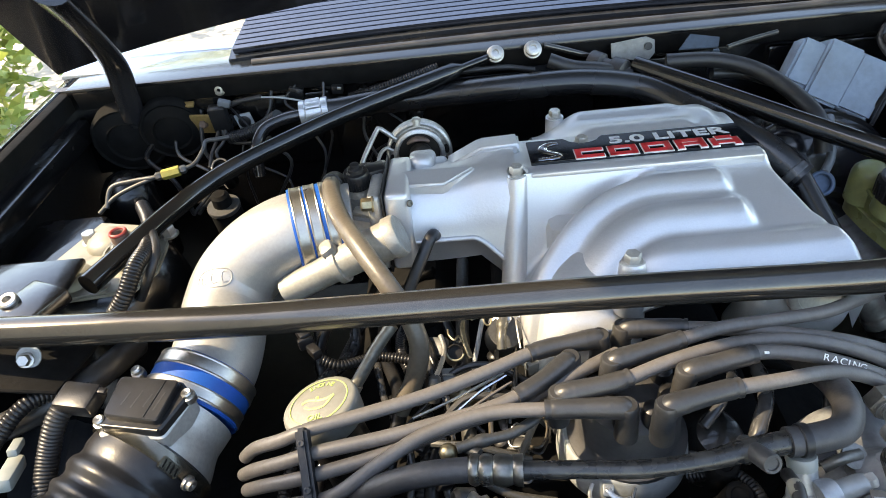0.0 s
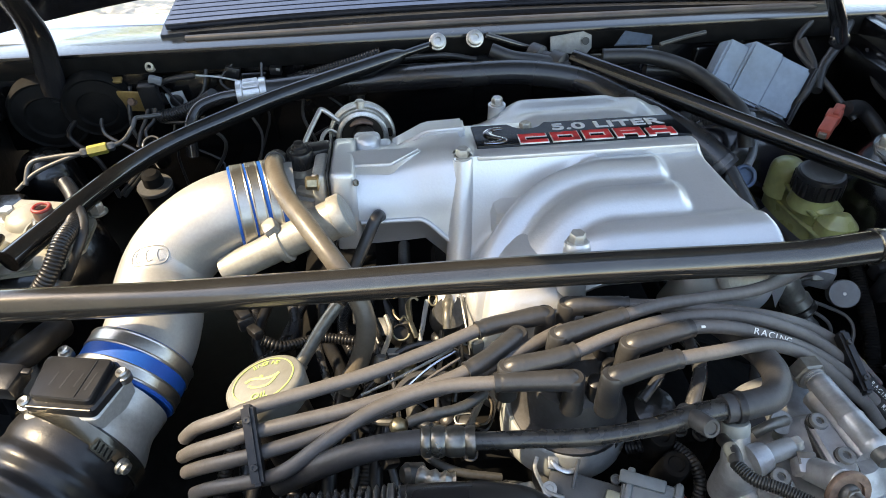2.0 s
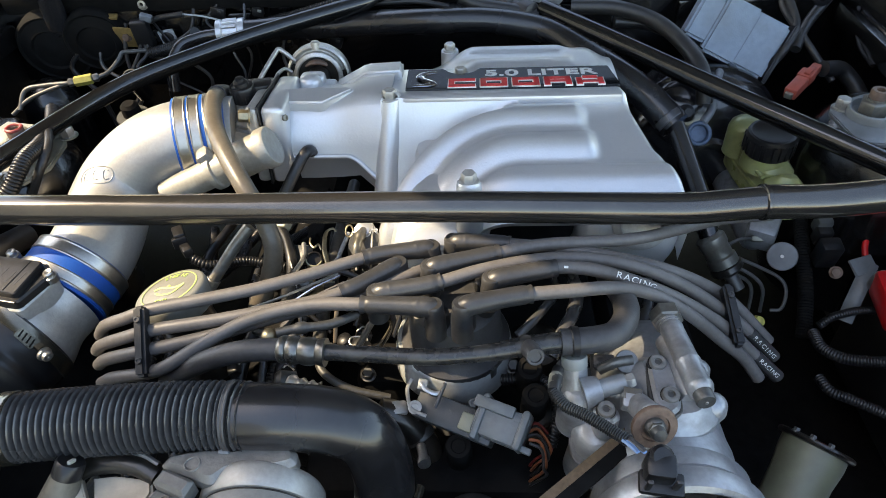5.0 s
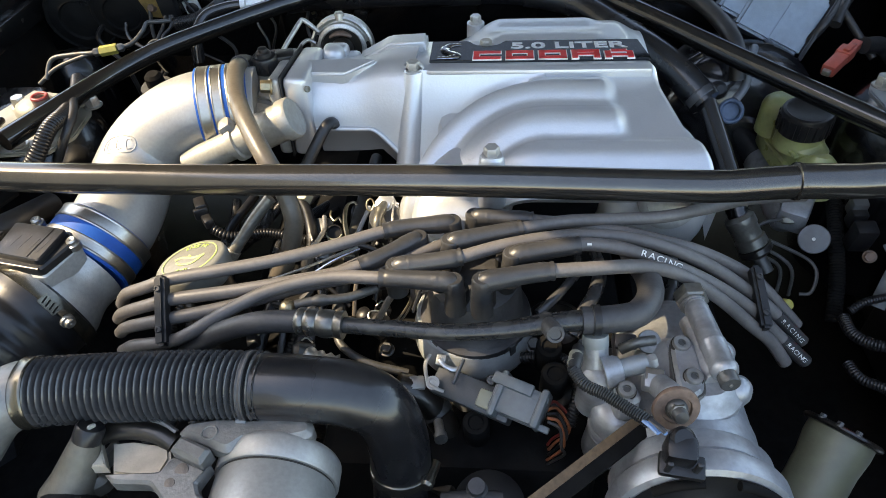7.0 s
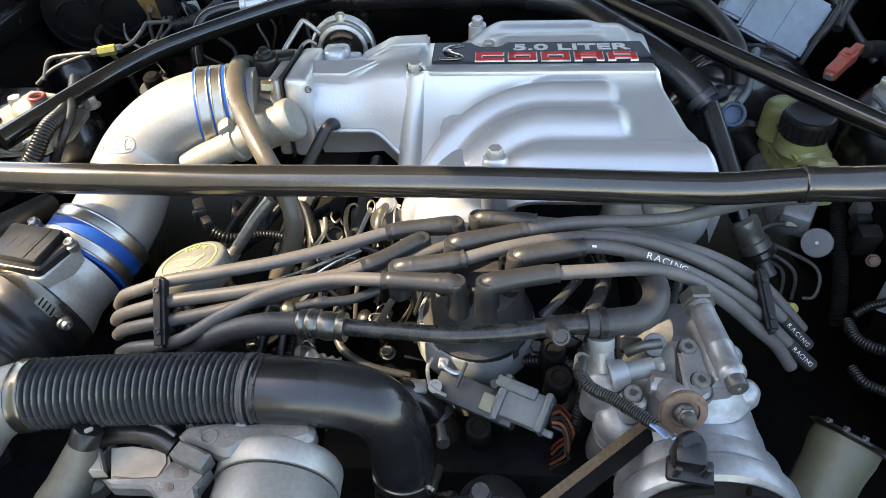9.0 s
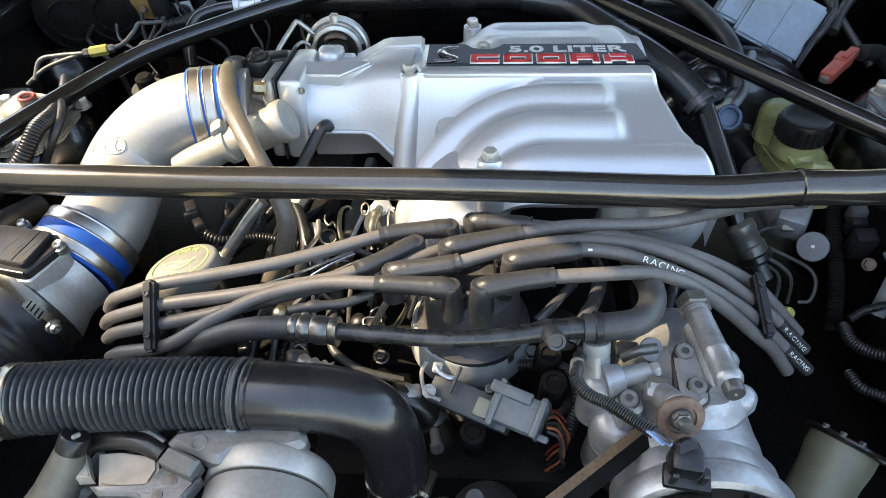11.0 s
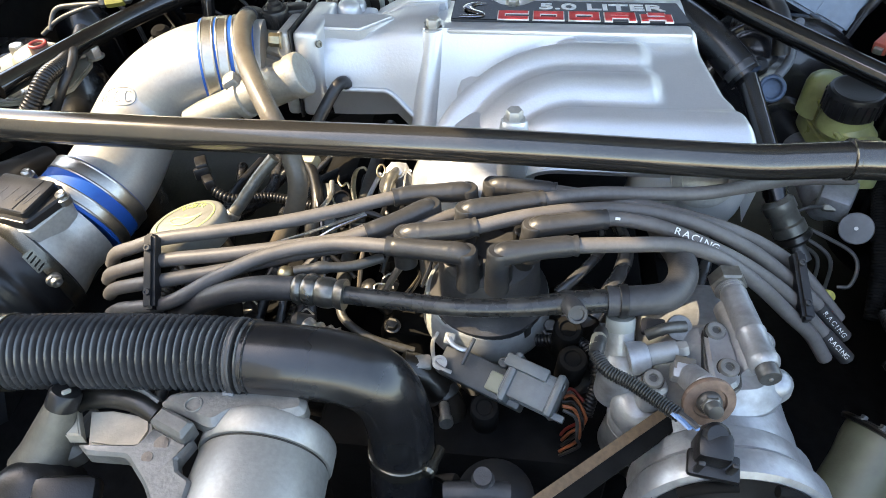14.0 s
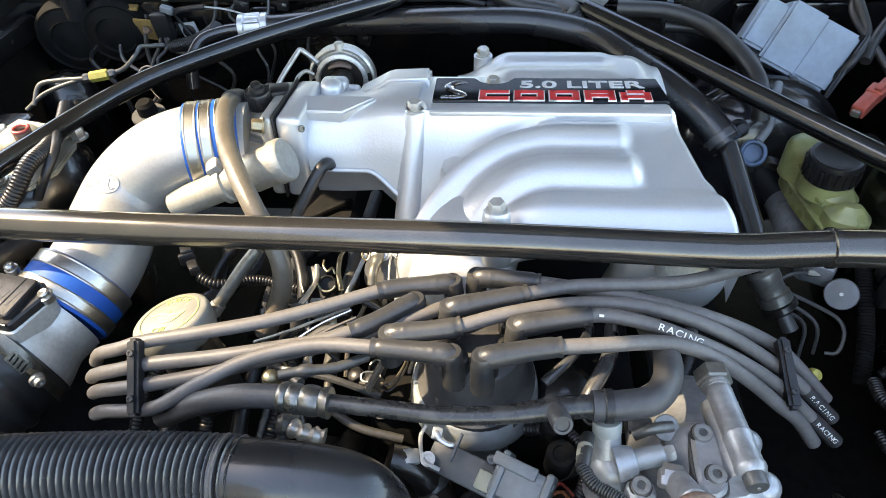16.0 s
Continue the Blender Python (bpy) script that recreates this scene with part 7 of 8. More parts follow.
part("tab", box((-0.4410, 0.2760, 0.8700), (0.018, 0.010, 0.010), (8, 20, 4), 0.002), GREYPL, rl)
for k, dx in enumerate((-6, 2, 9)):
    part("lead", tube([(-0.4600, 0.2720, 0.8320), (-0.4670, 0.2620, 0.8150), (-0.4740, 0.2500, 0.8030), (-0.4780, 0.2350, 0.7880)] if k == 0 else [(-0.4550, 0.2720, 0.8320), (-0.4550, 0.2650, 0.8150), (-0.4670, 0.2500, 0.8030), (-0.4580, 0.2400, 0.7830)] if k == 1 else [(-0.4510, 0.2720, 0.8310), (-0.4460, 0.2620, 0.8150), (-0.4130, 0.2520, 0.8140), (-0.3780, 0.2500, 0.8210)], 0.0028, 8, 6), RUBBER, rl)
wc = thing("panel_clip", (-0.4270, 0.2920, 0.8200), "pale square panel clip with a dark button", "clip")
part("plate", box((-0.4240, 0.2920, 0.8300), (0.026, 0.003, 0.028), (6, -8, 0), 0.001), LTGREY, wc)
part("button", lathe((-0.4240, 0.2910, 0.8310), (0, -1, 0.1), [(0.0095, 0), (0.0095, 0.003), (0.006, 0.004), (0.0003, 0.004)], 22), PLAST, wc)
cb = thing("bonnet_release_cable", (-0.3970, 0.2850, 0.8690), "thin pale cable in a black sleeve", "cable")
part("sleeve", tube([(-0.4430, 0.2850, 0.8600), (-0.4230, 0.2850, 0.8660), (-0.3870, 0.2850, 0.8700)], 0.0042, 10, 6), RUBBER, cb)
part("inner_cable", tube([(-0.3870, 0.2850, 0.8700), (-0.3580, 0.2850, 0.8660), (-0.3270, 0.2800, 0.8600), (-0.3110, 0.2750, 0.8560)], 0.0014, 8, 6), LTGREY, cb)
single("ribbed_conduit", conduit([(-0.4450, 0.2620, 0.8200), (-0.4140, 0.2580, 0.8270), (-0.3840, 0.2520, 0.8400), (-0.3550, 0.2400, 0.8590)], 0.0095, 0.0042, 0.16, None, 14), PLAST, "ribbed black wiring conduit on the firewall", "cable conduit")
single("ribbed_conduit", conduit([(-0.2560, 0.2850, 0.8550), (-0.2110, 0.2850, 0.8650), (-0.1610, 0.2850, 0.8780), (-0.1210, 0.2900, 0.8870)], 0.0075, 0.0042, 0.16, None, 12), PLAST, "ribbed black conduit below the cowl", "cable conduit")
yt = thing("ac_line_with_tag", (-0.4860, 0.1340, 0.8420), "thin metal air-conditioning line with a yellow tag", "pipe")
y0, y1 = Vector((-0.4970, 0.1300, 0.8420)), Vector((-0.4740, 0.1370, 0.8430))
yl = (y1 - y0).length
part("tag", lathe(y0, y1 - y0, [(0.0062, 0), (0.0072, 0.001), (0.0072, yl - 0.001), (0.0062, yl)], 6), YELLOW, yt, "yellow hex tag")
for q, d in ((y0, y0 - y1), (y1, y1 - y0)):
    part("union_nut", lathe(q, d, [(0.005, 0), (0.0058, 0.001), (0.0058, 0.007), (0.004, 0.009)], 6), LINE, yt)
part("line", tube([y0, (-0.5080, 0.1260, 0.8420), (-0.5390, 0.1250, 0.8400), (-0.5670, 0.1210, 0.8350), (-0.5740, 0.1030, 0.8150)], 0.0032, 10, 6), LINE, yt)
part("line", tube([(-0.5030, 0.1280, 0.8420), (-0.5350, 0.1190, 0.8350), (-0.5630, 0.1120, 0.8250), (-0.5850, 0.1000, 0.8100)], 0.0028, 10, 6), LINE, yt)
part("line", tube([y1, (-0.4570, 0.1480, 0.8450), (-0.4510, 0.1760, 0.8500), (-0.4520, 0.1960, 0.8520), (-0.4380, 0.1990, 0.8520), (-0.4220, 0.2060, 0.8500)], 0.0030, 10, 6), LINE, yt)
pt = thing("service_port", (-0.4110, 0.1190, 0.8480), "service port with a dull metal ring", "port")
part("stem", lathe((-0.4160, 0.1290, 0.8460), (0.1, -0.6, 0.8), [(0.012, -0.05), (0.0115, 0), (0.0085, 0.001), (0.0075, -0.004), (0.0003, -0.004)], 22), BAY, pt)
part("ring", sweep(bmesh.new(), [Vector((-0.4150, 0.1290, 0.8480)) + 0.0105 * (math.cos(a) * Vector((1, 0, 0)) + math.sin(a) * Vector((0, 0.8, 0.6))) for a in [2 * math.pi * k / 28 for k in range(29)]], 0.0014, 8), LINE, pt)
sw = thing("pressure_switch", (-0.4170, 0.1000, 0.8000), "dark pressure switch with a dull metal collar", "switch")
part("body", lathe((-0.4190, 0.1070, 0.8000), (0, -0.15, 1), [(0.021, -0.04), (0.021, 0.0), (0.013, 0.002), (0.012, 0.018), (0.008, 0.022)], 26), SHADEBLK, sw)
part("collar", lathe((-0.4180, 0.1040, 0.8000), (0, -0.15, 1), [(0.0215, -0.002), (0.0222, 0.0), (0.0222, 0.003), (0.0215, 0.004)], 28), LINE, sw)
acc = thing("accumulator", (-0.6430, 0.2910, 0.7000), "dark air-conditioning accumulator bottle", "bottle")
part("bottle", lathe((-0.6110, 0.2250, 0.7400), (0, 0, 1), [(0.042, -0.10), (0.045, 0.0), (0.040, 0.03), (0.025, 0.05), (0.010, 0.055)], 32), BAY, acc)

# ---- passenger inner wing and tower ----
ab = thing("apron_bolt", (-0.5660, -0.1500, 0.7990), "bolt with a broad grey washer on the inner wing", "bolt")
part("washer", lathe((-0.5220, -0.1920, 0.8400), (0.3, -0.7, 0.65), [(0.011, -0.002), (0.011, 0.001), (0.006, 0.0012)], 28), LTGREY, ab)
part("head", hexbolt((-0.5210, -0.1980, 0.8420), (0.3, -0.7, 0.65), 0.0060, 0.008), STEEL, ab)
part("bracket", box((-0.5290, -0.1860, 0.8280), (0.10, 0.10, 0.006), (-15, 10, 0), 0.003), SHADEBLK, ab)
tbz = Vector((-0.5380, -0.1570, 0.8780))
tbo = thing("tower_bolt", tbz, "bright cylindrical bolt at the brace end", "bolt")
part("head", lathe(tbz, (0.05, -0.2, 1), [(0.013, -0.012), (0.013, -0.008), (0.0095, -0.006), (0.0095, 0.008), (0.008, 0.0095), (0.0045, 0.0095), (0.004, 0.004), (0.0002, 0.004)], 24), CHROME, tbo)
single("ribbed_conduit", conduit([(-0.4660, -0.1310, 0.8300), (-0.4490, -0.1200, 0.8500), (-0.4420, -0.0940, 0.8650), (-0.4450, -0.0540, 0.8600), (-0.4720, 0.0130, 0.8450), (-0.5140, 0.0840, 0.8250)], 0.0092, 0.0036, 0.12, None, 16), PLAST, "ribbed black conduit over the strut tower", "cable conduit")
single("tower_cable", tube([(-0.4480, -0.0290, 0.8620), (-0.4320, -0.0620, 0.8620), (-0.4340, -0.0860, 0.8500), (-0.4530, -0.0960, 0.8200)], 0.0050, 10, 6), RUBBER, "plain black cable by the strut tower", "cable")
wcn = thing("white_connector", (-0.5040, -0.2900, 0.8000), "aged white electrical connector clipped to the inner wing", "connector")
part("shell", box((-0.5080, -0.2940, 0.8000), (0.015, 0.042, 0.014), (-20, 10, 14), 0.004), WHITEC, wcn)
part("latch", box((-0.5080, -0.2740, 0.8100), (0.009, 0.022, 0.008), (-20, 10, 14), 0.002), WHITEC, wcn)
single("radiator_hose", tube([(-0.4640, -0.1240, 0.7800), (-0.4710, -0.1820, 0.8000), (-0.5070, -0.2180, 0.8000), (-0.5640, -0.2280, 0.7800), (-0.6170, -0.2360, 0.7600)], 0.014, 18, 8), RUBBER, "black hose below the air meter plug", "hose")
single("side_conduit", conduit([(-0.4690, -0.2080, 0.8050), (-0.5000, -0.2240, 0.8200), (-0.5180, -0.2420, 0.8200), (-0.5420, -0.2690, 0.8000)], 0.008, 0.004, 0.14, None, 12), PLAST, "ribbed black conduit along the inner wing", "cable conduit")

# ---- firewall, driver side ----
bk = thing("cowl_bracket", (0.1660, 0.3000, 0.8710), "pale steel bracket with an oval hole", "bracket")
part("plate", plate([(-0.040, -0.006), (0.012, -0.016), (0.022, -0.006), (0.022, 0.012), (0.010, 0.018), (-0.040, 0.014)], pose(*(0.1660, 0.2850, 0.8840), 72, 0, 4), 0.003, 0.0008), ALTC, bk)
part("hole", lathe((0.1780, 0.2820, 0.8900), (0, -1, 0.3), [(0.0055, 0), (0.0055, 0.001), (0.0003, 0.001)], 18), PLAST, bk)
tbk = thing("wiper_bracket", (0.2420, 0.2600, 0.8900), "blue-grey painted T bracket below the cowl", "bracket")
part("head", plate([(-0.026, -0.008), (0.028, -0.004), (0.030, 0.010), (-0.010, 0.014)], pose(0.2370, 0.2560, 0.8960, 52, 6, 0), 0.004, 0.001), BRKT, tbk)
part("leg", box((0.2560, 0.2400, 0.8770), (0.008, 0.006, 0.040), (20, 0, 0), 0.001), BRKT, tbk)
for pts, r, lab in (([(0.1910, 0.2360, 0.8850), (0.2530, 0.2260, 0.8850), (0.3030, 0.2020, 0.8750), (0.3340, 0.1610, 0.8600), (0.3490, 0.1130, 0.8450), (0.3540, 0.0920, 0.8100)], 0.0105, "black vacuum hose on the firewall"), ([(0.2520, 0.2280, 0.8650), (0.2980, 0.2270, 0.8600), (0.3400, 0.2010, 0.8500), (0.3600, 0.1640, 0.8400)], 0.008, "thin black hose under the bracket"), ([(0.0350, 0.2560, 0.8950), (0.0660, 0.2480, 0.8850), (0.1050, 0.2420, 0.8800), (0.1450, 0.2400, 0.8700)], 0.010, "black hose behind the brace clamp"), ([(-0.1220, 0.2850, 0.8790), (-0.0740, 0.2850, 0.8790), (-0.0260, 0.2850, 0.8790), (0.0180, 0.2850, 0.8700)], 0.0042, "black loom on the firewall"), ([(0.2690, 0.2300, 0.9000), (0.3030, 0.2370, 0.9050), (0.3360, 0.2400, 0.9100)], 0.003, "thin pale rod below the cowl"), ([(0.4990, 0.2680, 0.8800), (0.5080, 0.2330, 0.8500), (0.4880, 0.2020, 0.8300), (0.4710, 0.2020, 0.8000)], 0.006, "glossy black cable by the grey box"), ([(0.5840, 0.2970, 0.8900), (0.5450, 0.2510, 0.8750), (0.5200, 0.2310, 0.8500), (0.5010, 0.2000, 0.8300)], 0.0075, "taped black loom beside the hinge"), ([(0.5290, 0.3020, 0.9000), (0.4960, 0.2720, 0.8700), (0.5150, 0.2150, 0.8400), (0.5470, 0.1630, 0.8000)], 0.005, "loose black cable by the hinge")):
    single("firewall_hose", tube(pts, r, 12, 7), RUBBER if "rod" not in lab else LINE, lab, "hose", "firewall hoses")
single("ribbed_conduit", conduit([(0.3230, 0.1980, 0.8000), (0.3540, 0.1710, 0.8000), (0.4000, 0.1740, 0.7900), (0.4300, 0.1590, 0.7800)], 0.0075, 0.004, 0.15, None, 12), PLAST, "small ribbed conduit behind the manifold", "cable conduit")
wl = thing("wing_buffer", (0.6110, 0.1260, 0.8800), "black rubber bonnet buffer on the inner wing", "rubber buffer")
part("rubber", lathe((0.6140, 0.1290, 0.8850), (0.1, 0, 1), [(0.017, -0.03), (0.017, 0.0), (0.014, 0.004), (0.004, 0.005)], 24), RUBBER, wl)
part("foot", box((0.6260, 0.1400, 0.8650), (0.05, 0.05, 0.006), (0, 6, 0), 0.002), BAY, wl)
single("wing_bolt", hexbolt((0.6020, 0.1750, 0.8780), (-0.2, 0, 1), 0.006, 0.006), CHROME, "small bright bolt on the wing rail", "bolt")
single("wing_seam", tube([(0.5750, 0.2010, 0.8800), (0.5780, 0.1360, 0.8780), (0.5770, 0.1130, 0.8720), (0.5870, 0.0890, 0.8680), (0.6030, 0.0630, 0.8620)], 0.0032, 8, 6), BLACKP, "wavy glossy seam edge of the inner wing", "seam")

# ---- driver side, low ----
pv = Vector((0.4230, -0.0890, 0.7050))
pvx = (Vector((0.05, -0.69, 1.25)) - pv).normalized()
prv = thing("proportioning_valve", pv, "grey cylindrical brake proportioning valve", "brake valve")
part("end_cap", lathe(pv, pvx, [(0.0165, -0.035), (0.0175, -0.002), (0.0165, 0.0), (0.0003, 0.001)], 32), GREYPL, prv)
part("block", box((0.4120, -0.0460, 0.7120), (0.034, 0.045, 0.034), (10, 0, -28), 0.006), CAST, prv)
part("dot", lathe(pv + pvx * 0.001, pvx, [(0.0022, 0), (0.0018, 0.001)], 10), WHITE, prv)
part("union_nut", lathe((0.4000, -0.0630, 0.7120), (-1, 0.1, 0), [(0.0055, -0.006), (0.0055, 0.006), (0.004, 0.008)], 6), STEELT, prv)
for pts in ([(0.3970, -0.0630, 0.7120), (0.3740, -0.0700, 0.7150), (0.3600, -0.0780, 0.7120), (0.3560, -0.0850, 0.7000)], [(0.3610, -0.0910, 0.7100), (0.3920, -0.1010, 0.7000), (0.4170, -0.1110, 0.6900), (0.4230, -0.1240, 0.6800), (0.4170, -0.1370, 0.6650), (0.4060, -0.1350, 0.6600)], [(0.3590, -0.0940, 0.7000), (0.3870, -0.1070, 0.6900), (0.3970, -0.1200, 0.6800), (0.3990, -0.1280, 0.6500)], [(0.3470, -0.1040, 0.7000), (0.3850, -0.1110, 0.6800), (0.3860, -0.1280, 0.6400)]):
    part("brake_line", tube(pts, 0.0022, 8, 7), LINE, prv)
sh = [Vector((0.3190, -0.0860, 0.7640)), Vector((0.3240, -0.1050, 0.7500)), Vector((0.3480, -0.1270, 0.7150)), Vector((0.3580, -0.1390, 0.7000))]
ss_ = thing("steering_coupling", sh[1], "grimy grey steering shaft coupling", "steering shaft")
part("shaft", tube([sh[0], sh[1]], 0.011, 16, 4), BAY, ss_)
part("cup", lathe(sh[1], sh[2] - sh[1], [(0.012, -0.004), (0.0165, 0.0), (0.0165, 0.010), (0.0150, 0.012), (0.0150, 0.024), (0.0170, 0.026), (0.0170, (sh[2] - sh[1]).length * 0.75), (0.014, (sh[2] - sh[1]).length * 0.8)], 28), STEELT, ss_)
part("collar", lathe(sh[2], sh[2] - sh[1], [(0.014, -0.012), (0.0185, -0.010), (0.0185, -0.004), (0.014, 0.0), (0.010, 0.002)], 30), GRIME, ss_)
part("stub", tube([sh[2], sh[3]], 0.008, 16, 4), LINE, ss_)
single("ribbed_conduit", conduit([(0.4620, -0.0230, 0.7200), (0.4540, -0.0730, 0.7000), (0.4510, -0.1180, 0.6700), (0.4420, -0.1610, 0.6400)], 0.009, 0.0035, 0.10, None, 14), SHADEBLK, "upright ribbed conduit by the inner wing", "cable conduit")
cnn = thing("grey_connector", (0.4690, -0.0930, 0.7100), "grey and black connector on the inner wing", "connector")
part("cap", box((0.4690, -0.0650, 0.7350), (0.018, 0.016, 0.022), (10, 0, 0), 0.003), MODGREY, cnn)
part("socket", box((0.4690, -0.0730, 0.7250), (0.018, 0.016, 0.024), (10, 0, 0), 0.003), PLAST, cnn)
part("body", box((0.4700, -0.0940, 0.7150), (0.024, 0.020, 0.036), (10, 0, 0), 0.003), PLAST, cnn)
part("screw", hexbolt((0.4780, -0.1120, 0.7000), (-0.3, -0.7, 0.6), 0.006, 0.005), RUST, cnn)
bt = thing("battery", (0.55, -0.22, 0.60), "black battery with a bright red terminal cover", "battery")
part("case", box((0.60, -0.20, 0.62), (0.16, 0.20, 0.15), (0, 0, 0), 0.008), PLAST, bt)
part("terminal_cover", box((0.5310, -0.1690, 0.7120), (0.062, 0.060, 0.040), (6, -8, -6), 0.006), RED, bt, "bright red terminal cover")
part("red_cable", tube([(0.5150, -0.1000, 0.7050), (0.5180, -0.0810, 0.7200), (0.5340, -0.0640, 0.7300), (0.5650, -0.0520, 0.7300), (0.6140, -0.0370, 0.7200)], 0.0035, 10, 7), RED, bt, "red battery lead")
part("clamp_rod", lathe((0.5100, -0.1410, 0.7200), (-0.1, -0.3, 1), [(0.008, -0.02), (0.008, 0), (0.005, 0.001), (0.005, 0.008)], 14), CHROME, bt)
part("terminal", lathe((0.5500, -0.1040, 0.7300), (-0.1, -0.5, 0.8), [(0.014, -0.01), (0.014, 0), (0.010, 0.002), (0.006, 0.004)], 20), BRIGHT, bt)
sb = thing("battery_stay", (0.4850, -0.1530, 0.6600), "grey flat steel battery stay", "bracket")
part("strap", tube([(0.5160, -0.1080, 0.7100), (0.4990, -0.1320, 0.6950), (0.4850, -0.1530, 0.6600)], 0.0085, 10, 6, None, 0.3), GREYPL, sb)
part("tab", box((0.5060, -0.1110, 0.7100), (0.030, 0.020, 0.004), (30, 0, 20), 0.001), GREYPL, sb)
for pts, r in (([(0.4440, -0.1690, 0.6600), (0.4460, -0.1940, 0.6600), (0.4670, -0.2140, 0.6650), (0.5230, -0.2230, 0.6700)], 0.0085), ([(0.4320, -0.2260, 0.6500), (0.4380, -0.2450, 0.6500), (0.4570, -0.2570, 0.6500), (0.5020, -0.2750, 0.6400)], 0.0075), ([(0.4470, -0.1690, 0.6700), (0.4670, -0.1620, 0.6800), (0.5110, -0.1550, 0.6800), (0.5500, -0.1750, 0.6700)], 0.006)):
    single("battery_loom", conduit(pts, r * 0.8, 0.003, 0.12, None, 12), PLAST, "ribbed black battery loom", "cable conduit", "battery looms")
cnx = thing("washer_bottle", (0.34, -0.38, 0.60), "dull olive plastic filler bottle with a dark metal rim", "bottle")
cq, cax = Vector((0.3690, -0.3440, 0.7000)), Vector((0.47, 0.64, 0.60))
part("bottle", lathe(cq, cax, [(0.0260, -0.16), (0.0268, -0.03), (0.0290, -0.012), (0.0290, 0.0), (0.018, 0.003), (0.0003, 0.003)], 36), BOTTLE, cnx)
part("rim", sweep(bmesh.new(), [cq + cax.normalized() * 0.002 + 0.0315 * (math.cos(a) * frame_of(cax)[0] + math.sin(a) * frame_of(cax)[1]) for a in [2 * math.pi * k / 40 for k in range(41)]], 0.0030, 8), GRIME, cnx, "dark metal rim")
for k in range(3):
    part("rim_bolt", hexbolt(cq + cax.normalized() * 0.003 + 0.031 * (math.cos(3.6 + 0.5 * k) * frame_of(cax)[0] + math.sin(3.6 + 0.5 * k) * frame_of(cax)[1]), cax, 0.0030, 0.003), LINE, cnx)

# ---- small parts between the brace and the leads ----
tsn = Vector((-0.0610, -0.1690, 0.8050))
tse = thing("coolant_sensor", tsn, "bright threaded sensor with a clip-on lead", "sensor")
part("boss", lathe(tsn, (0.1, -0.45, 0.88), [(0.020, -0.03), (0.017, -0.006)], 28), LINE, tse)
part("hex_collar", lathe((-0.0629, -0.1525, 0.8030), (0.1, -0.50, 0.86), [(0.0130, -0.010), (0.0150, -0.009), (0.0150, -0.002), (0.0135, 0.0)], 6), CRIMPZ, tse, "bright hex collar")
part("flange", lathe((-0.0629, -0.1525, 0.8030), (0.1, -0.50, 0.86), [(0.0115, 0), (0.0120, 0.0015), (0.0085, 0.003), (0.0060, 0.004), (0.0055, 0.009), (0.0003, 0.010)], 28), CRIMPZ, tse)
part("stem", tube([(-0.0629, -0.1540, 0.8080), (-0.0645, -0.1640, 0.8110), (-0.0668, -0.1800, 0.8090), (-0.0676, -0.1900, 0.8000)], lambda t: 0.0046 + 0.0012 * (0.3 < t < 0.5), 14, 8), STEELT, tse)
part("clip_ring", sweep(bmesh.new(), [Vector((-0.0790, -0.1530, 0.8060)) + 0.0065 * (0.6 * math.cos(a) * Vector((1, 0, 0)) + math.sin(a) * Vector((0, 0.8, 0.6))) for a in [2 * math.pi * k / 24 for k in range(25)]], 0.0010, 8), BRASS, tse)
part("clip_wire", tube([(-0.0540, -0.1460, 0.8090), (-0.0520, -0.1550, 0.8120), (-0.0515, -0.1750, 0.8130), (-0.0500, -0.1950, 0.8050)], 0.0009, 8, 6), CHROME, tse)
for k in range(2):
    part("clip_ball", lathe((-0.0525 + 0.004 * k, -0.1590, 0.8125), (0, -0.5, 0.8), [(0.0003, -0.0018), (0.0018, 0), (0.0003, 0.0018)], 10), CRIMPZ, tse)
inj = thing("injector_plug", (-0.1320, -0.1680, 0.7900), "dark injector plug with a bent spring clip", "connector")
part("shell", tube([(-0.1585, -0.1389, 0.8000), (-0.1479, -0.1568, 0.7980), (-0.1384, -0.1826, 0.7920), (-0.1370, -0.2000, 0.7800)], 0.0058, 14, 6), PLAST, inj)
part("shell_tip", box((-0.1560, -0.1370, 0.8030), (0.018, 0.012, 0.012), (20, -10, -20), 0.002), CREAM, inj, "pale shell tip")
part("side_plate", box((-0.1330, -0.1690, 0.7870), (0.024, 0.020, 0.010), (24, -14, -20), 0.002), MODGREY, inj)
part("cup", lathe((-0.1130, -0.1860, 0.7960), (0.15, -0.45, 0.88), [(0.0085, -0.02), (0.0088, 0.0), (0.0075, 0.0006), (0.0070, -0.004), (0.0003, -0.004)], 24), PLAST, inj)
part("cup_rim", sweep(bmesh.new(), [Vector((-0.1128, -0.1866, 0.7972)) + 0.0084 * (math.cos(a) * Vector((0.98, 0.15, -0.08)) + math.sin(a) * Vector((-0.08, 0.88, 0.46))) for a in [radians(-20 - 160 * k / 20) for k in range(21)]], 0.0010, 8), CREAM, inj)
part("spring_clip", tube([(-0.1192, -0.1640, 0.8060), (-0.1180, -0.1720, 0.8060), (-0.1130, -0.1780, 0.8050), (-0.1090, -0.1740, 0.8060), (-0.1050, -0.1800, 0.8040)], 0.0011, 8, 7), BRASS, inj)
part("hook", tube([(-0.0940, -0.1510, 0.8040), (-0.0974, -0.1486, 0.8060), (-0.1030, -0.1510, 0.8050), (-0.1050, -0.1600, 0.8030), (-0.1032, -0.1757, 0.8000), (-0.0980, -0.1922, 0.7940)], lambda t: 0.0014 + 0.0012 * sstep(0.3, 0.6, t), 10, 7, None, 0.6), BRASS, inj, "dull brassy hook")
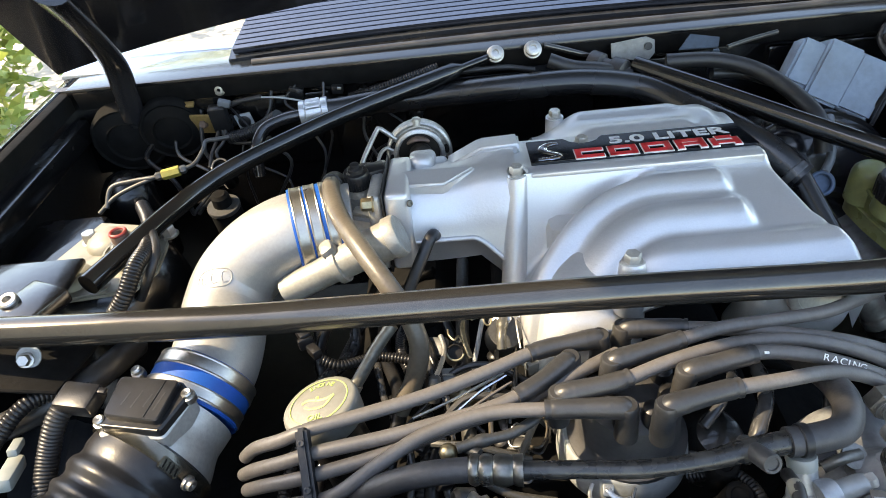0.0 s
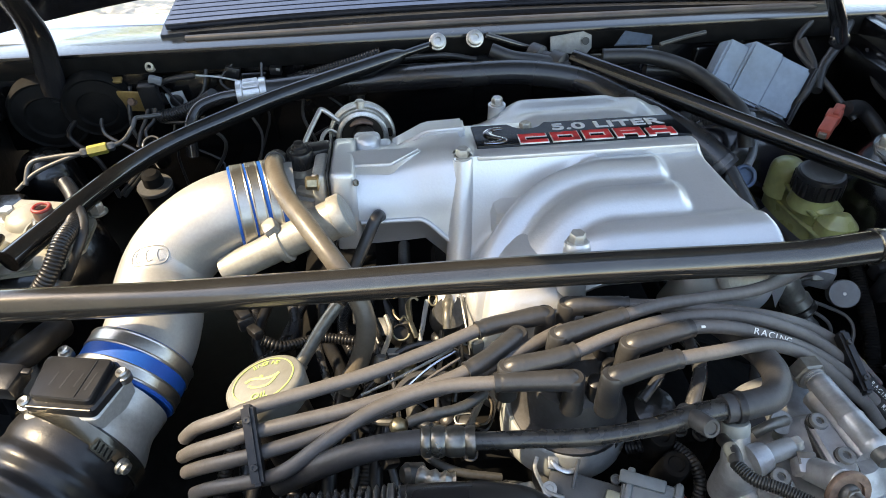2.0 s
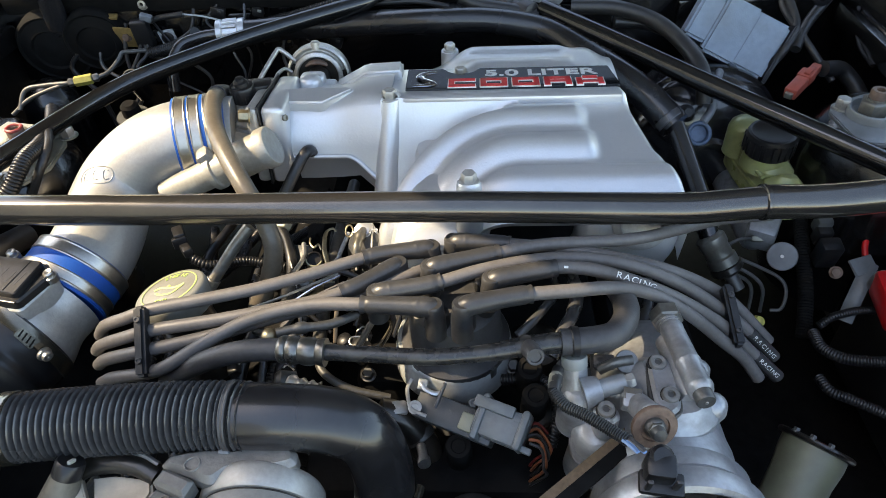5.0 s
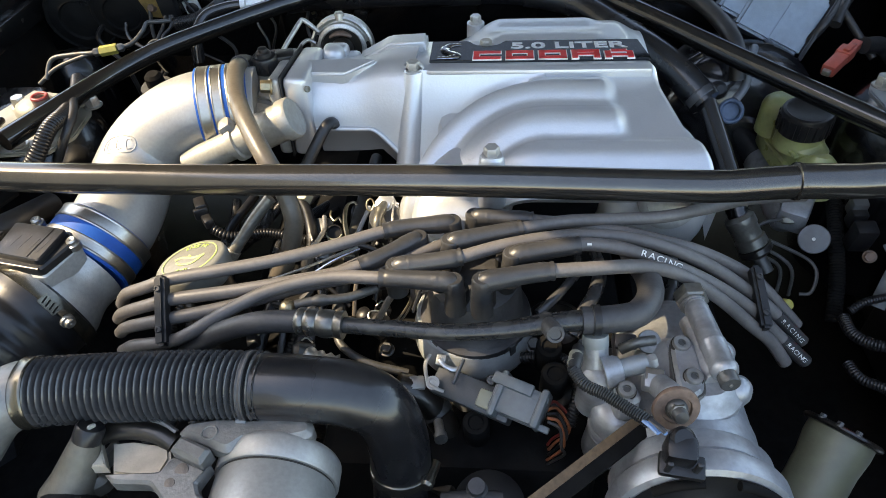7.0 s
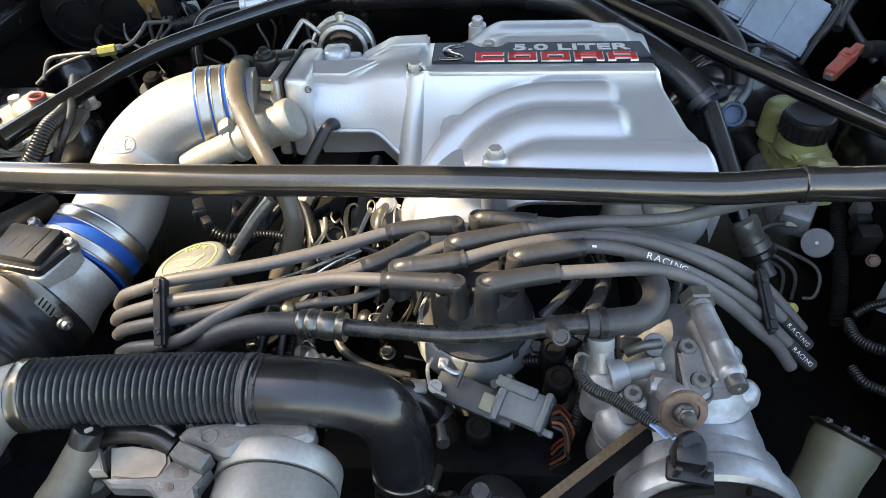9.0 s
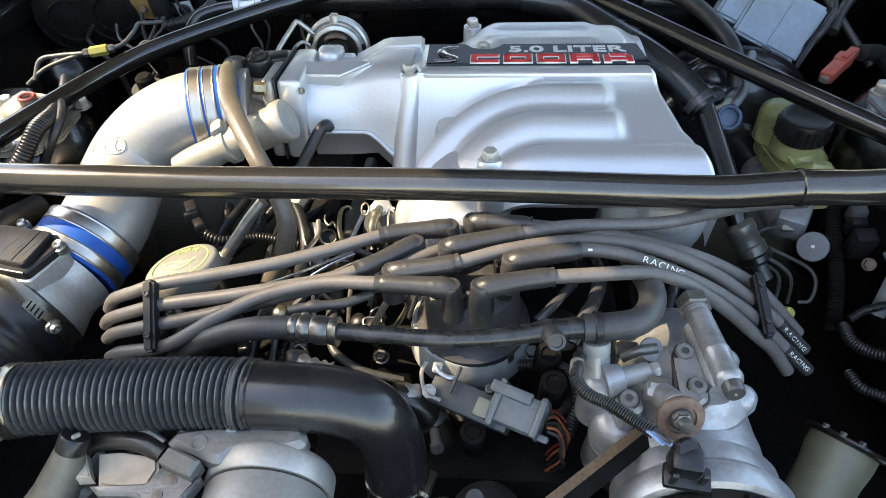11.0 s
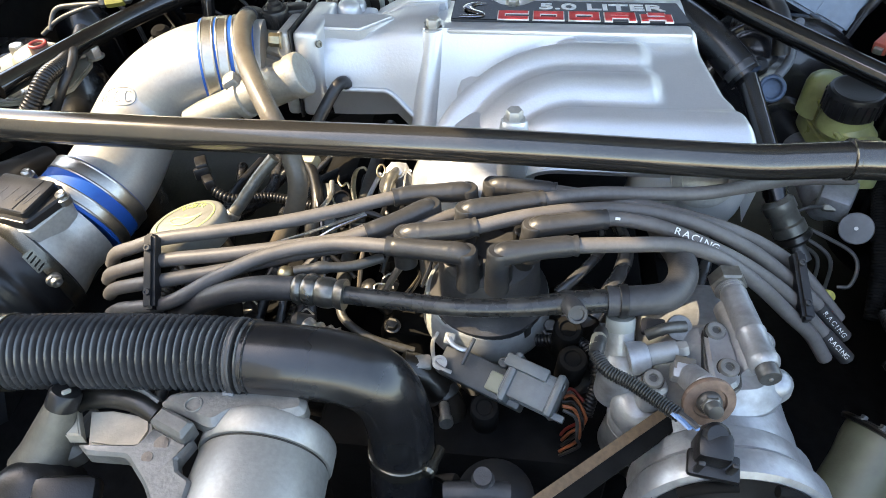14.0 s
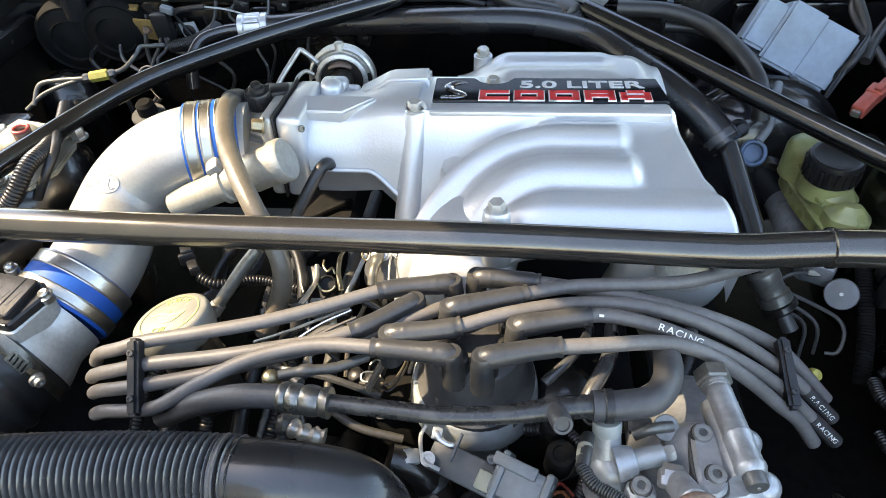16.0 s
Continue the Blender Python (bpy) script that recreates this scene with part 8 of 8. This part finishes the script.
wpl = thing("vacuum_plug", (-0.1330, -0.2200, 0.7900), "dull metal vacuum plug on a thin pipe", "plug")
part("plug", lathe((-0.1340, -0.2250, 0.7900), (0.15, 0.3, 1), [(0.0065, -0.012), (0.0070, 0.0), (0.006, 0.012), (0.004, 0.014)], 18), LINE, wpl)
part("pipe", tube([(-0.1320, -0.2200, 0.8000), (-0.1270, -0.2050, 0.8000), (-0.1230, -0.1860, 0.8000), (-0.1270, -0.1660, 0.8000)], 0.0026, 8, 6), CHROME, wpl)
for pts, m_ in (([(-0.1120, -0.2910, 0.8360), (-0.0900, -0.2750, 0.8420), (-0.0670, -0.2620, 0.8450)], BRIGHT), ([(-0.1050, -0.2900, 0.8340), (-0.0830, -0.2770, 0.8380), (-0.0630, -0.2650, 0.8400)], WIRE), ([(-0.1470, -0.2880, 0.8300), (-0.1180, -0.2780, 0.8350), (-0.0890, -0.2680, 0.8420), (-0.0690, -0.2590, 0.8450)], CHROME)):
    single("bare_lead", tube(pts, 0.0013, 8, 6), m_, "thin shiny lead between the plug leads", "cable", "bare leads")
gcn = thing("sensor_connector", (-0.2650, -0.1570, 0.7900), "blue-grey sensor connector on a conduit", "connector")
part("shell", box((-0.2700, -0.1470, 0.7990), (0.012, 0.026, 0.011), (-12, 0, 30), 0.002), PLAST, gcn)
part("band", box((-0.2655, -0.1580, 0.7970), (0.016, 0.007, 0.013), (-12, 0, 30), 0.002), PLAST, gcn)
part("tail", box((-0.2560, -0.1680, 0.7940), (0.010, 0.020, 0.010), (-12, 0, 36), 0.002), PLAST, gcn)
part("conduit", conduit([(-0.2480, -0.1790, 0.7930), (-0.2280, -0.1800, 0.7830), (-0.1950, -0.1600, 0.7700), (-0.1510, -0.1700, 0.7700)], 0.0055, 0.0036, 0.16, None, 12), PLAST, gcn)
single("heat_tab", box((-0.1520, -0.1550, 0.7900), (0.018, 0.003, 0.012), (-40, 10, 10), 0.001), LINE, "small grey bracket tab", "bracket")
hf = thing("hose_union", (-0.1130, -0.3300, 0.8420), "shiny union above the crimped hose", "pipe fitting")
part("ball", lathe((-0.1170, -0.3310, 0.8420), (0, -0.3, 1), [(0.006, -0.014), (0.0068, -0.004), (0.0072, 0.001), (0.0060, 0.0042), (0.0036, 0.0060), (0.0003, 0.0064)], 10), BRASS, hf)
part("arm", tube([(-0.1100, -0.3310, 0.8460), (-0.0930, -0.3260, 0.8460), (-0.0680, -0.3180, 0.8420), (-0.0470, -0.3030, 0.8380)], lambda t: 0.0042 + 0.0012 * (0.3 < t < 0.45), 12, 8), LINE, hf)
part("tail", tube([(-0.1050, -0.3260, 0.8400), (-0.0930, -0.3350, 0.8420)], 0.0045, 12, 4), LINE, hf)
lf = thing("lower_fitting", (-0.0960, -0.3500, 0.8000), "dark fitting with a cream end below the hose", "pipe fitting")
part("end", lathe((-0.1100, -0.3450, 0.8000), (-0.8, -0.2, 0.3), [(0.008, -0.01), (0.009, 0.004), (0.006, 0.008)], 20), LINE, lf)
part("barrel", tube([(-0.1050, -0.3470, 0.8000), (-0.0900, -0.3530, 0.8000), (-0.0770, -0.3540, 0.7980)], lambda t: 0.0072 + 0.0012 * math.sin(t * 20), 14, 8), CHROME, lf)
wn = thing("water_neck", (-0.0160, -0.3370, 0.7300), "dark cast water neck with a painted sun patch and a hose clamp", "pipe fitting")
part("neck", tube([(-0.0340, -0.3390, 0.7450), (-0.0140, -0.3400, 0.7350), (0.0090, -0.3500, 0.7000), (0.0140, -0.3670, 0.6600)], 0.014, 22, 8), GRIME, wn)
# pale metal lug paints a patch of sun on the dark neck
part("sun_patch_lug", box((-0.0180, -0.3390, 0.7500), (0.022, 0.014, 0.008), (10, 6, 12), 0.003), RAW, wn)
part("clamp", lathe((0.0010, -0.3440, 0.7150), (0.5, -0.5, -0.6), [(0.0145, -0.005), (0.0155, -0.004), (0.0155, 0.004), (0.0145, 0.005)], 32), LINE, wn)
part("clamp_screw", lathe((0.0070, -0.3700, 0.7250), (0.2, -0.9, 0.2), [(0.0045, -0.01), (0.0045, 0.006), (0.006, 0.006), (0.006, 0.012)], 12), CHROME, wn)
pmp = thing("water_pump_fitting", (0.0360, -0.4390, 0.7600), "blue-grey pump fitting under the module", "pump")
part("tee", tube([(0.0170, -0.4520, 0.7550), (0.0430, -0.4500, 0.7580), (0.0630, -0.4480, 0.7550)], 0.0075, 14, 6), RUBBERD, pmp)
part("stem", lathe((0.0440, -0.4450, 0.7650), (0, -0.2, 1), [(0.0085, -0.03), (0.0085, 0.0), (0.0065, 0.002), (0.0065, 0.010)], 18), RUBBERD, pmp)
part("disc", lathe((0.0530, -0.4430, 0.7450), (0, -0.2, 1), [(0.030, -0.03), (0.030, -0.02), (0.024, -0.016), (0.012, -0.014)], 36), PLAST, pmp)
for q in ((0.0400, -0.3710, 0.7400), (0.1040, -0.3160, 0.7800), (0.1080, -0.3420, 0.7750)):
    single("dark_cap", lathe(q, (0, -0.3, 1), [(0.012, -0.04), (0.012, 0.0), (0.0105, 0.002), (0.007, 0.0025), (0.006, 0.0005), (0.0003, 0.0005)], 26), SHADEBLK, "dark round cap among the front castings", "cap", "dark caps")

# ---- fuel rail and injectors beside the manifold ----
fr = thing("fuel_rail", (-0.10, -0.15, 0.74), "dark steel fuel rail along the cylinder head", "fuel rail")
part("rail", tube([(-0.105, -0.255, 0.742), (-0.108, -0.18, 0.745), (-0.108, -0.08, 0.745), (-0.105, 0.02, 0.742)], 0.0075, 14, 6), LINE, fr)
part("feed_line", tube([(-0.105, -0.255, 0.742), (-0.098, -0.285, 0.738), (-0.070, -0.300, 0.728), (-0.03, -0.302, 0.715)], 0.0042, 10, 6), LINE, fr)
part("regulator", lathe((-0.108, -0.20, 0.750), (0.2, -0.3, 1), [(0.009, -0.004), (0.014, 0.0), (0.0155, 0.003), (0.014, 0.006), (0.010, 0.012), (0.005, 0.014)], 26), BRASS, fr, "brassy pressure regulator")
rnd = random.Random(21)
for k in range(4):
    y = -0.262 + 0.052 * k
    o = Vector((-0.072, y, 0.748))
    ij = thing("fuel_injector", o - Vector((0, 0, 0.03)), "small dark fuel injector with a wired plug and spring clip", "fuel injector", "fuel injectors")
    ax = Vector((-0.35, rnd.uniform(-0.15, 0.15), 0.93))
    part("body", lathe(o, ax, [(0.006, -0.03), (0.009, -0.012), (0.009, 0.0), (0.0075, 0.002), (0.0075, 0.012), (0.005, 0.014)], 18), PLAST, ij)
    part("plug", box(o + Vector((0.012, -0.006, 0.006)), (0.020, 0.013, 0.012), (10, -20, -25 + rnd.uniform(-12, 12)), 0.002), RUBBER, ij)
    part("spring_clip", sweep(bmesh.new(), [o + Vector((0.012, -0.006, 0.007)) + Vector((0.009 * math.cos(a), 0.0065 * math.sin(a), 0.0065 + 0.001 * math.sin(3 * a))) for a in [2 * math.pi * i / 24 for i in range(21)]], 0.0008, 6), CHROME, ij)
    for d in (-0.002, 0.002):
        part("lead", tube([o + Vector((0.020, -0.010 + d, 0.008)), o + Vector((0.032, -0.016 + d, 0.014 + d)), o + Vector((0.040 + rnd.uniform(-0.01, 0.01), 0.01, 0.010)), o + Vector((0.038, 0.04, -0.01))], 0.0011, 6, 6), (RUBBER, BROWNH, WHITEC, RUBBERD)[(k + (d > 0)) % 4], ij)
for k, (pts, m_) in enumerate((([(-0.135, -0.262, 0.775), (-0.105, -0.240, 0.792), (-0.070, -0.238, 0.788), (-0.035, -0.225, 0.770)], RUBBERD), ([(-0.150, -0.230, 0.760), (-0.120, -0.205, 0.785), (-0.080, -0.200, 0.790), (-0.03, -0.215, 0.765)], RUBBER), ([(-0.060, -0.285, 0.765), (-0.040, -0.262, 0.790), (-0.022, -0.240, 0.780), (-0.015, -0.22, 0.75)], BROWNH), ([(-0.17, -0.25, 0.755), (-0.14, -0.27, 0.770), (-0.10, -0.275, 0.768), (-0.05, -0.28, 0.75)], LINE))):
    single("engine_lead", tube(pts, 0.0034, 8, 8), m_, ("grey sheathed engine lead", "black engine lead", "thin brown engine lead", "dull metal vacuum line")[k] + " beside the manifold", "cable", "engine leads")
rnd = random.Random(5)
for k in range(9):
    x0, y0 = -0.30 + 0.022 * k, -0.330 + 0.012 * (k % 3)
    pts = [(x0 + rnd.uniform(-0.02, 0.02), y0 - 0.03, 0.66), (x0 + rnd.uniform(-0.01, 0.03), y0 + 0.04, 0.715 + rnd.uniform(0, 0.02)), (x0 + rnd.uniform(-0.02, 0.04), y0 + 0.12, 0.725 + rnd.uniform(0, 0.03)), (x0 + rnd.uniform(-0.03, 0.03), y0 + 0.22, 0.72 + rnd.uniform(-0.02, 0.02)), (x0, y0 + 0.32, 0.69)]
    if k % 3:
        single("head_hose", tube(pts, rnd.uniform(0.004, 0.008), 12, 8), (RUBBER, PLAST, HOSEBLK)[k % 3], "glossy black hose lying over the cylinder head", "hose", "hoses over the head")
    else:
        single("head_loom", conduit(pts, 0.0065, 0.0036, 0.16, None, 12), PLAST, "ribbed black loom lying over the cylinder head", "cable loom", "hoses over the head")
for k in range(7):
    q = Vector((-0.245 + 0.030 * k + rnd.uniform(-0.008, 0.008), -0.30 + rnd.uniform(0, 0.12), 0.735 + rnd.uniform(0, 0.02)))
    cl_ = thing("loom_clip", q, "small bright clip on a dark loom plug", "clip", "loom clips")
    part("plug", box(q, (0.016, 0.011, 0.010), (rnd.uniform(-30, 30), rnd.uniform(-30, 30), rnd.uniform(0, 180)), 0.002), PLAST, cl_)
    part("clip", tube([q + Vector((-0.006, 0, 0.006)), q + Vector((0.0, 0.004, 0.009)), q + Vector((0.007, 0.001, 0.005))], 0.0009, 6, 6), (CHROME, BRASS)[k % 2], cl_)

# ---- behind the elbow hose ----
th_ = thing("thermostat_housing", (0.115, -0.255, 0.74), "grimy cast thermostat housing behind the elbow hose", "engine casting")
part("casting", lathe((0.115, -0.262, 0.735), (0.1, -0.4, 1), [(0.034, -0.05), (0.034, 0.0), (0.026, 0.010), (0.020, 0.026), (0.012, 0.030)], 30), GRIME, th_)
for k in range(2):
    part("bolt", hexbolt((0.092 + 0.046 * k, -0.285, 0.742), (0, -0.4, 1), 0.0062, 0.007), LINE, th_)
for pts, r, lab in (([(0.1220, -0.3190, 0.8000), (0.1320, -0.3020, 0.8100), (0.1440, -0.2800, 0.8150), (0.1510, -0.2470, 0.8100), (0.1490, -0.1950, 0.7900)], 0.0065, "glossy black hose behind the elbow hose"), ([(0.0950, -0.2860, 0.7900), (0.1160, -0.2670, 0.8000), (0.1330, -0.2370, 0.8000), (0.1340, -0.1850, 0.7800)], 0.0048, "thin black hose behind the distributor"), ([(0.2120, -0.2650, 0.7700), (0.2260, -0.2300, 0.7800), (0.2310, -0.1800, 0.7700), (0.2160, -0.1440, 0.7600)], 0.0055, "black hose behind the compressor")):
    single("rear_hose", tube(pts, r, 12, 8), HOSEBLK, lab, "hose", "hoses behind the distributor")
single("rear_loom", conduit([(0.0810, -0.3060, 0.7500), (0.1150, -0.3170, 0.7650), (0.1280, -0.3460, 0.7650), (0.1210, -0.3700, 0.7400)], 0.0055, 0.003, 0.15, None, 12), PLAST, "ribbed black loom beside the distributor", "cable loom")

# ---- fine wiring on the firewall and the inner wings ----
rnd = random.Random(33)
for k in range(10):
    x0, z0 = -0.58 + 0.042 * k + rnd.uniform(-0.01, 0.01), 0.885 - rnd.uniform(0, 0.05)
    pts = [(x0, 0.298, z0), (x0 + rnd.uniform(-0.02, 0.03), 0.285, z0 - 0.025), (x0 + rnd.uniform(-0.03, 0.05), 0.272, z0 - 0.06), (x0 + rnd.uniform(-0.04, 0.06), 0.262, z0 - 0.10), (x0 + rnd.uniform(-0.05, 0.05), 0.255, z0 - 0.16)]
    single("firewall_wire", tube(pts, rnd.uniform(0.0018, 0.0042), 8, 6), (PLAST, HOSEBLK, RUBBER)[k % 3], "thin glossy black wire hanging on the firewall", "cable", "firewall wires")
for k in range(8):
    q = Vector((-0.56 + 0.055 * k + rnd.uniform(-0.015, 0.015), 0.296, 0.83 + rnd.uniform(-0.02, 0.055)))
    st = thing("wire_clip", q, "small dark wire clip with a worn metal tab on the firewall", "clip", "firewall clips")
    part("body", box(q, (rnd.uniform(0.010, 0.022), 0.010, rnd.uniform(0.008, 0.018)), (rnd.uniform(-10, 10), rnd.uniform(-25, 25), 0), 0.002), PLAST, st)
    part("tab", box(q + Vector((0.004, -0.006, 0.003)), (0.006, 0.002, 0.004), (0, rnd.uniform(-30, 30), 0), 0.0006), (LINE, CHROME, BRASS, LINE)[k % 4], st)
for k in range(7):
    y0 = 0.26 - 0.05 * k
    pts = [(0.600, y0, 0.862 - 0.004 * k), (0.590, y0 - 0.03, 0.850), (0.592 + rnd.uniform(-0.01, 0.005), y0 - 0.07, 0.836), (0.585, y0 - 0.11, 0.815 + rnd.uniform(-0.015, 0.015))]
    single("wing_wire", tube(pts, rnd.uniform(0.002, 0.0045), 8, 6), (PLAST, HOSEBLK)[k % 2], "thin glossy black wire along the inner wing", "cable", "wing wires")

# ---- small fittings and wires in the valley below the brace ----
rnd = random.Random(71)
for k in range(9):
    x0, y0 = -0.150 + 0.020 * k + rnd.uniform(-0.006, 0.006), -0.205 + rnd.uniform(-0.02, 0.02)
    pts = [(x0, y0 + 0.05, 0.775 + rnd.uniform(0, 0.02)), (x0 + rnd.uniform(-0.012, 0.012), y0 + 0.02, 0.788 + rnd.uniform(-0.006, 0.01)), (x0 + rnd.uniform(-0.02, 0.02), y0 - 0.015, 0.780), (x0 + rnd.uniform(-0.03, 0.03), y0 - 0.04, 0.755)]
    single("valley_wire", tube(pts, rnd.uniform(0.0016, 0.0034), 8, 6), (PLAST, HOSEBLK, PLAST, LTGREY, BROWNH)[k % 5], ("thin glossy black wire over the engine valley", "thin glossy black wire over the engine valley", "thin glossy black wire over the engine valley", "thin pale grey wire over the engine valley", "thin brown wire over the engine valley")[k % 5], "cable", "valley wires")
for k in range(7):
    q = Vector((-0.145 + 0.026 * k + rnd.uniform(-0.006, 0.006), -0.200 + rnd.uniform(-0.03, 0.02), 0.772 + rnd.uniform(-0.006, 0.012)))
    vc_ = thing("injector_plug", q, "small black injector plug with a bright wire clip", "connector", "injector plugs")
    rz = rnd.uniform(-40, 40)
    part("body", box(q, (0.013, 0.017, 0.013), (rnd.uniform(-25, 10), 0, rz), 0.002), (PLAST, CONG, PLAST)[k % 3], vc_)
    part("clip", box(q + Vector((0, -0.002, 0.0075)), (0.010, 0.002, 0.0016), (0, 0, rz), 0.0004), CHROME, vc_)
    part("stem", tube([q + Vector((0, 0.004, -0.004)), q + Vector((0, 0.010, -0.020)), q + Vector((0, 0.014, -0.04))], 0.0045, 10, 4), LINE, vc_)
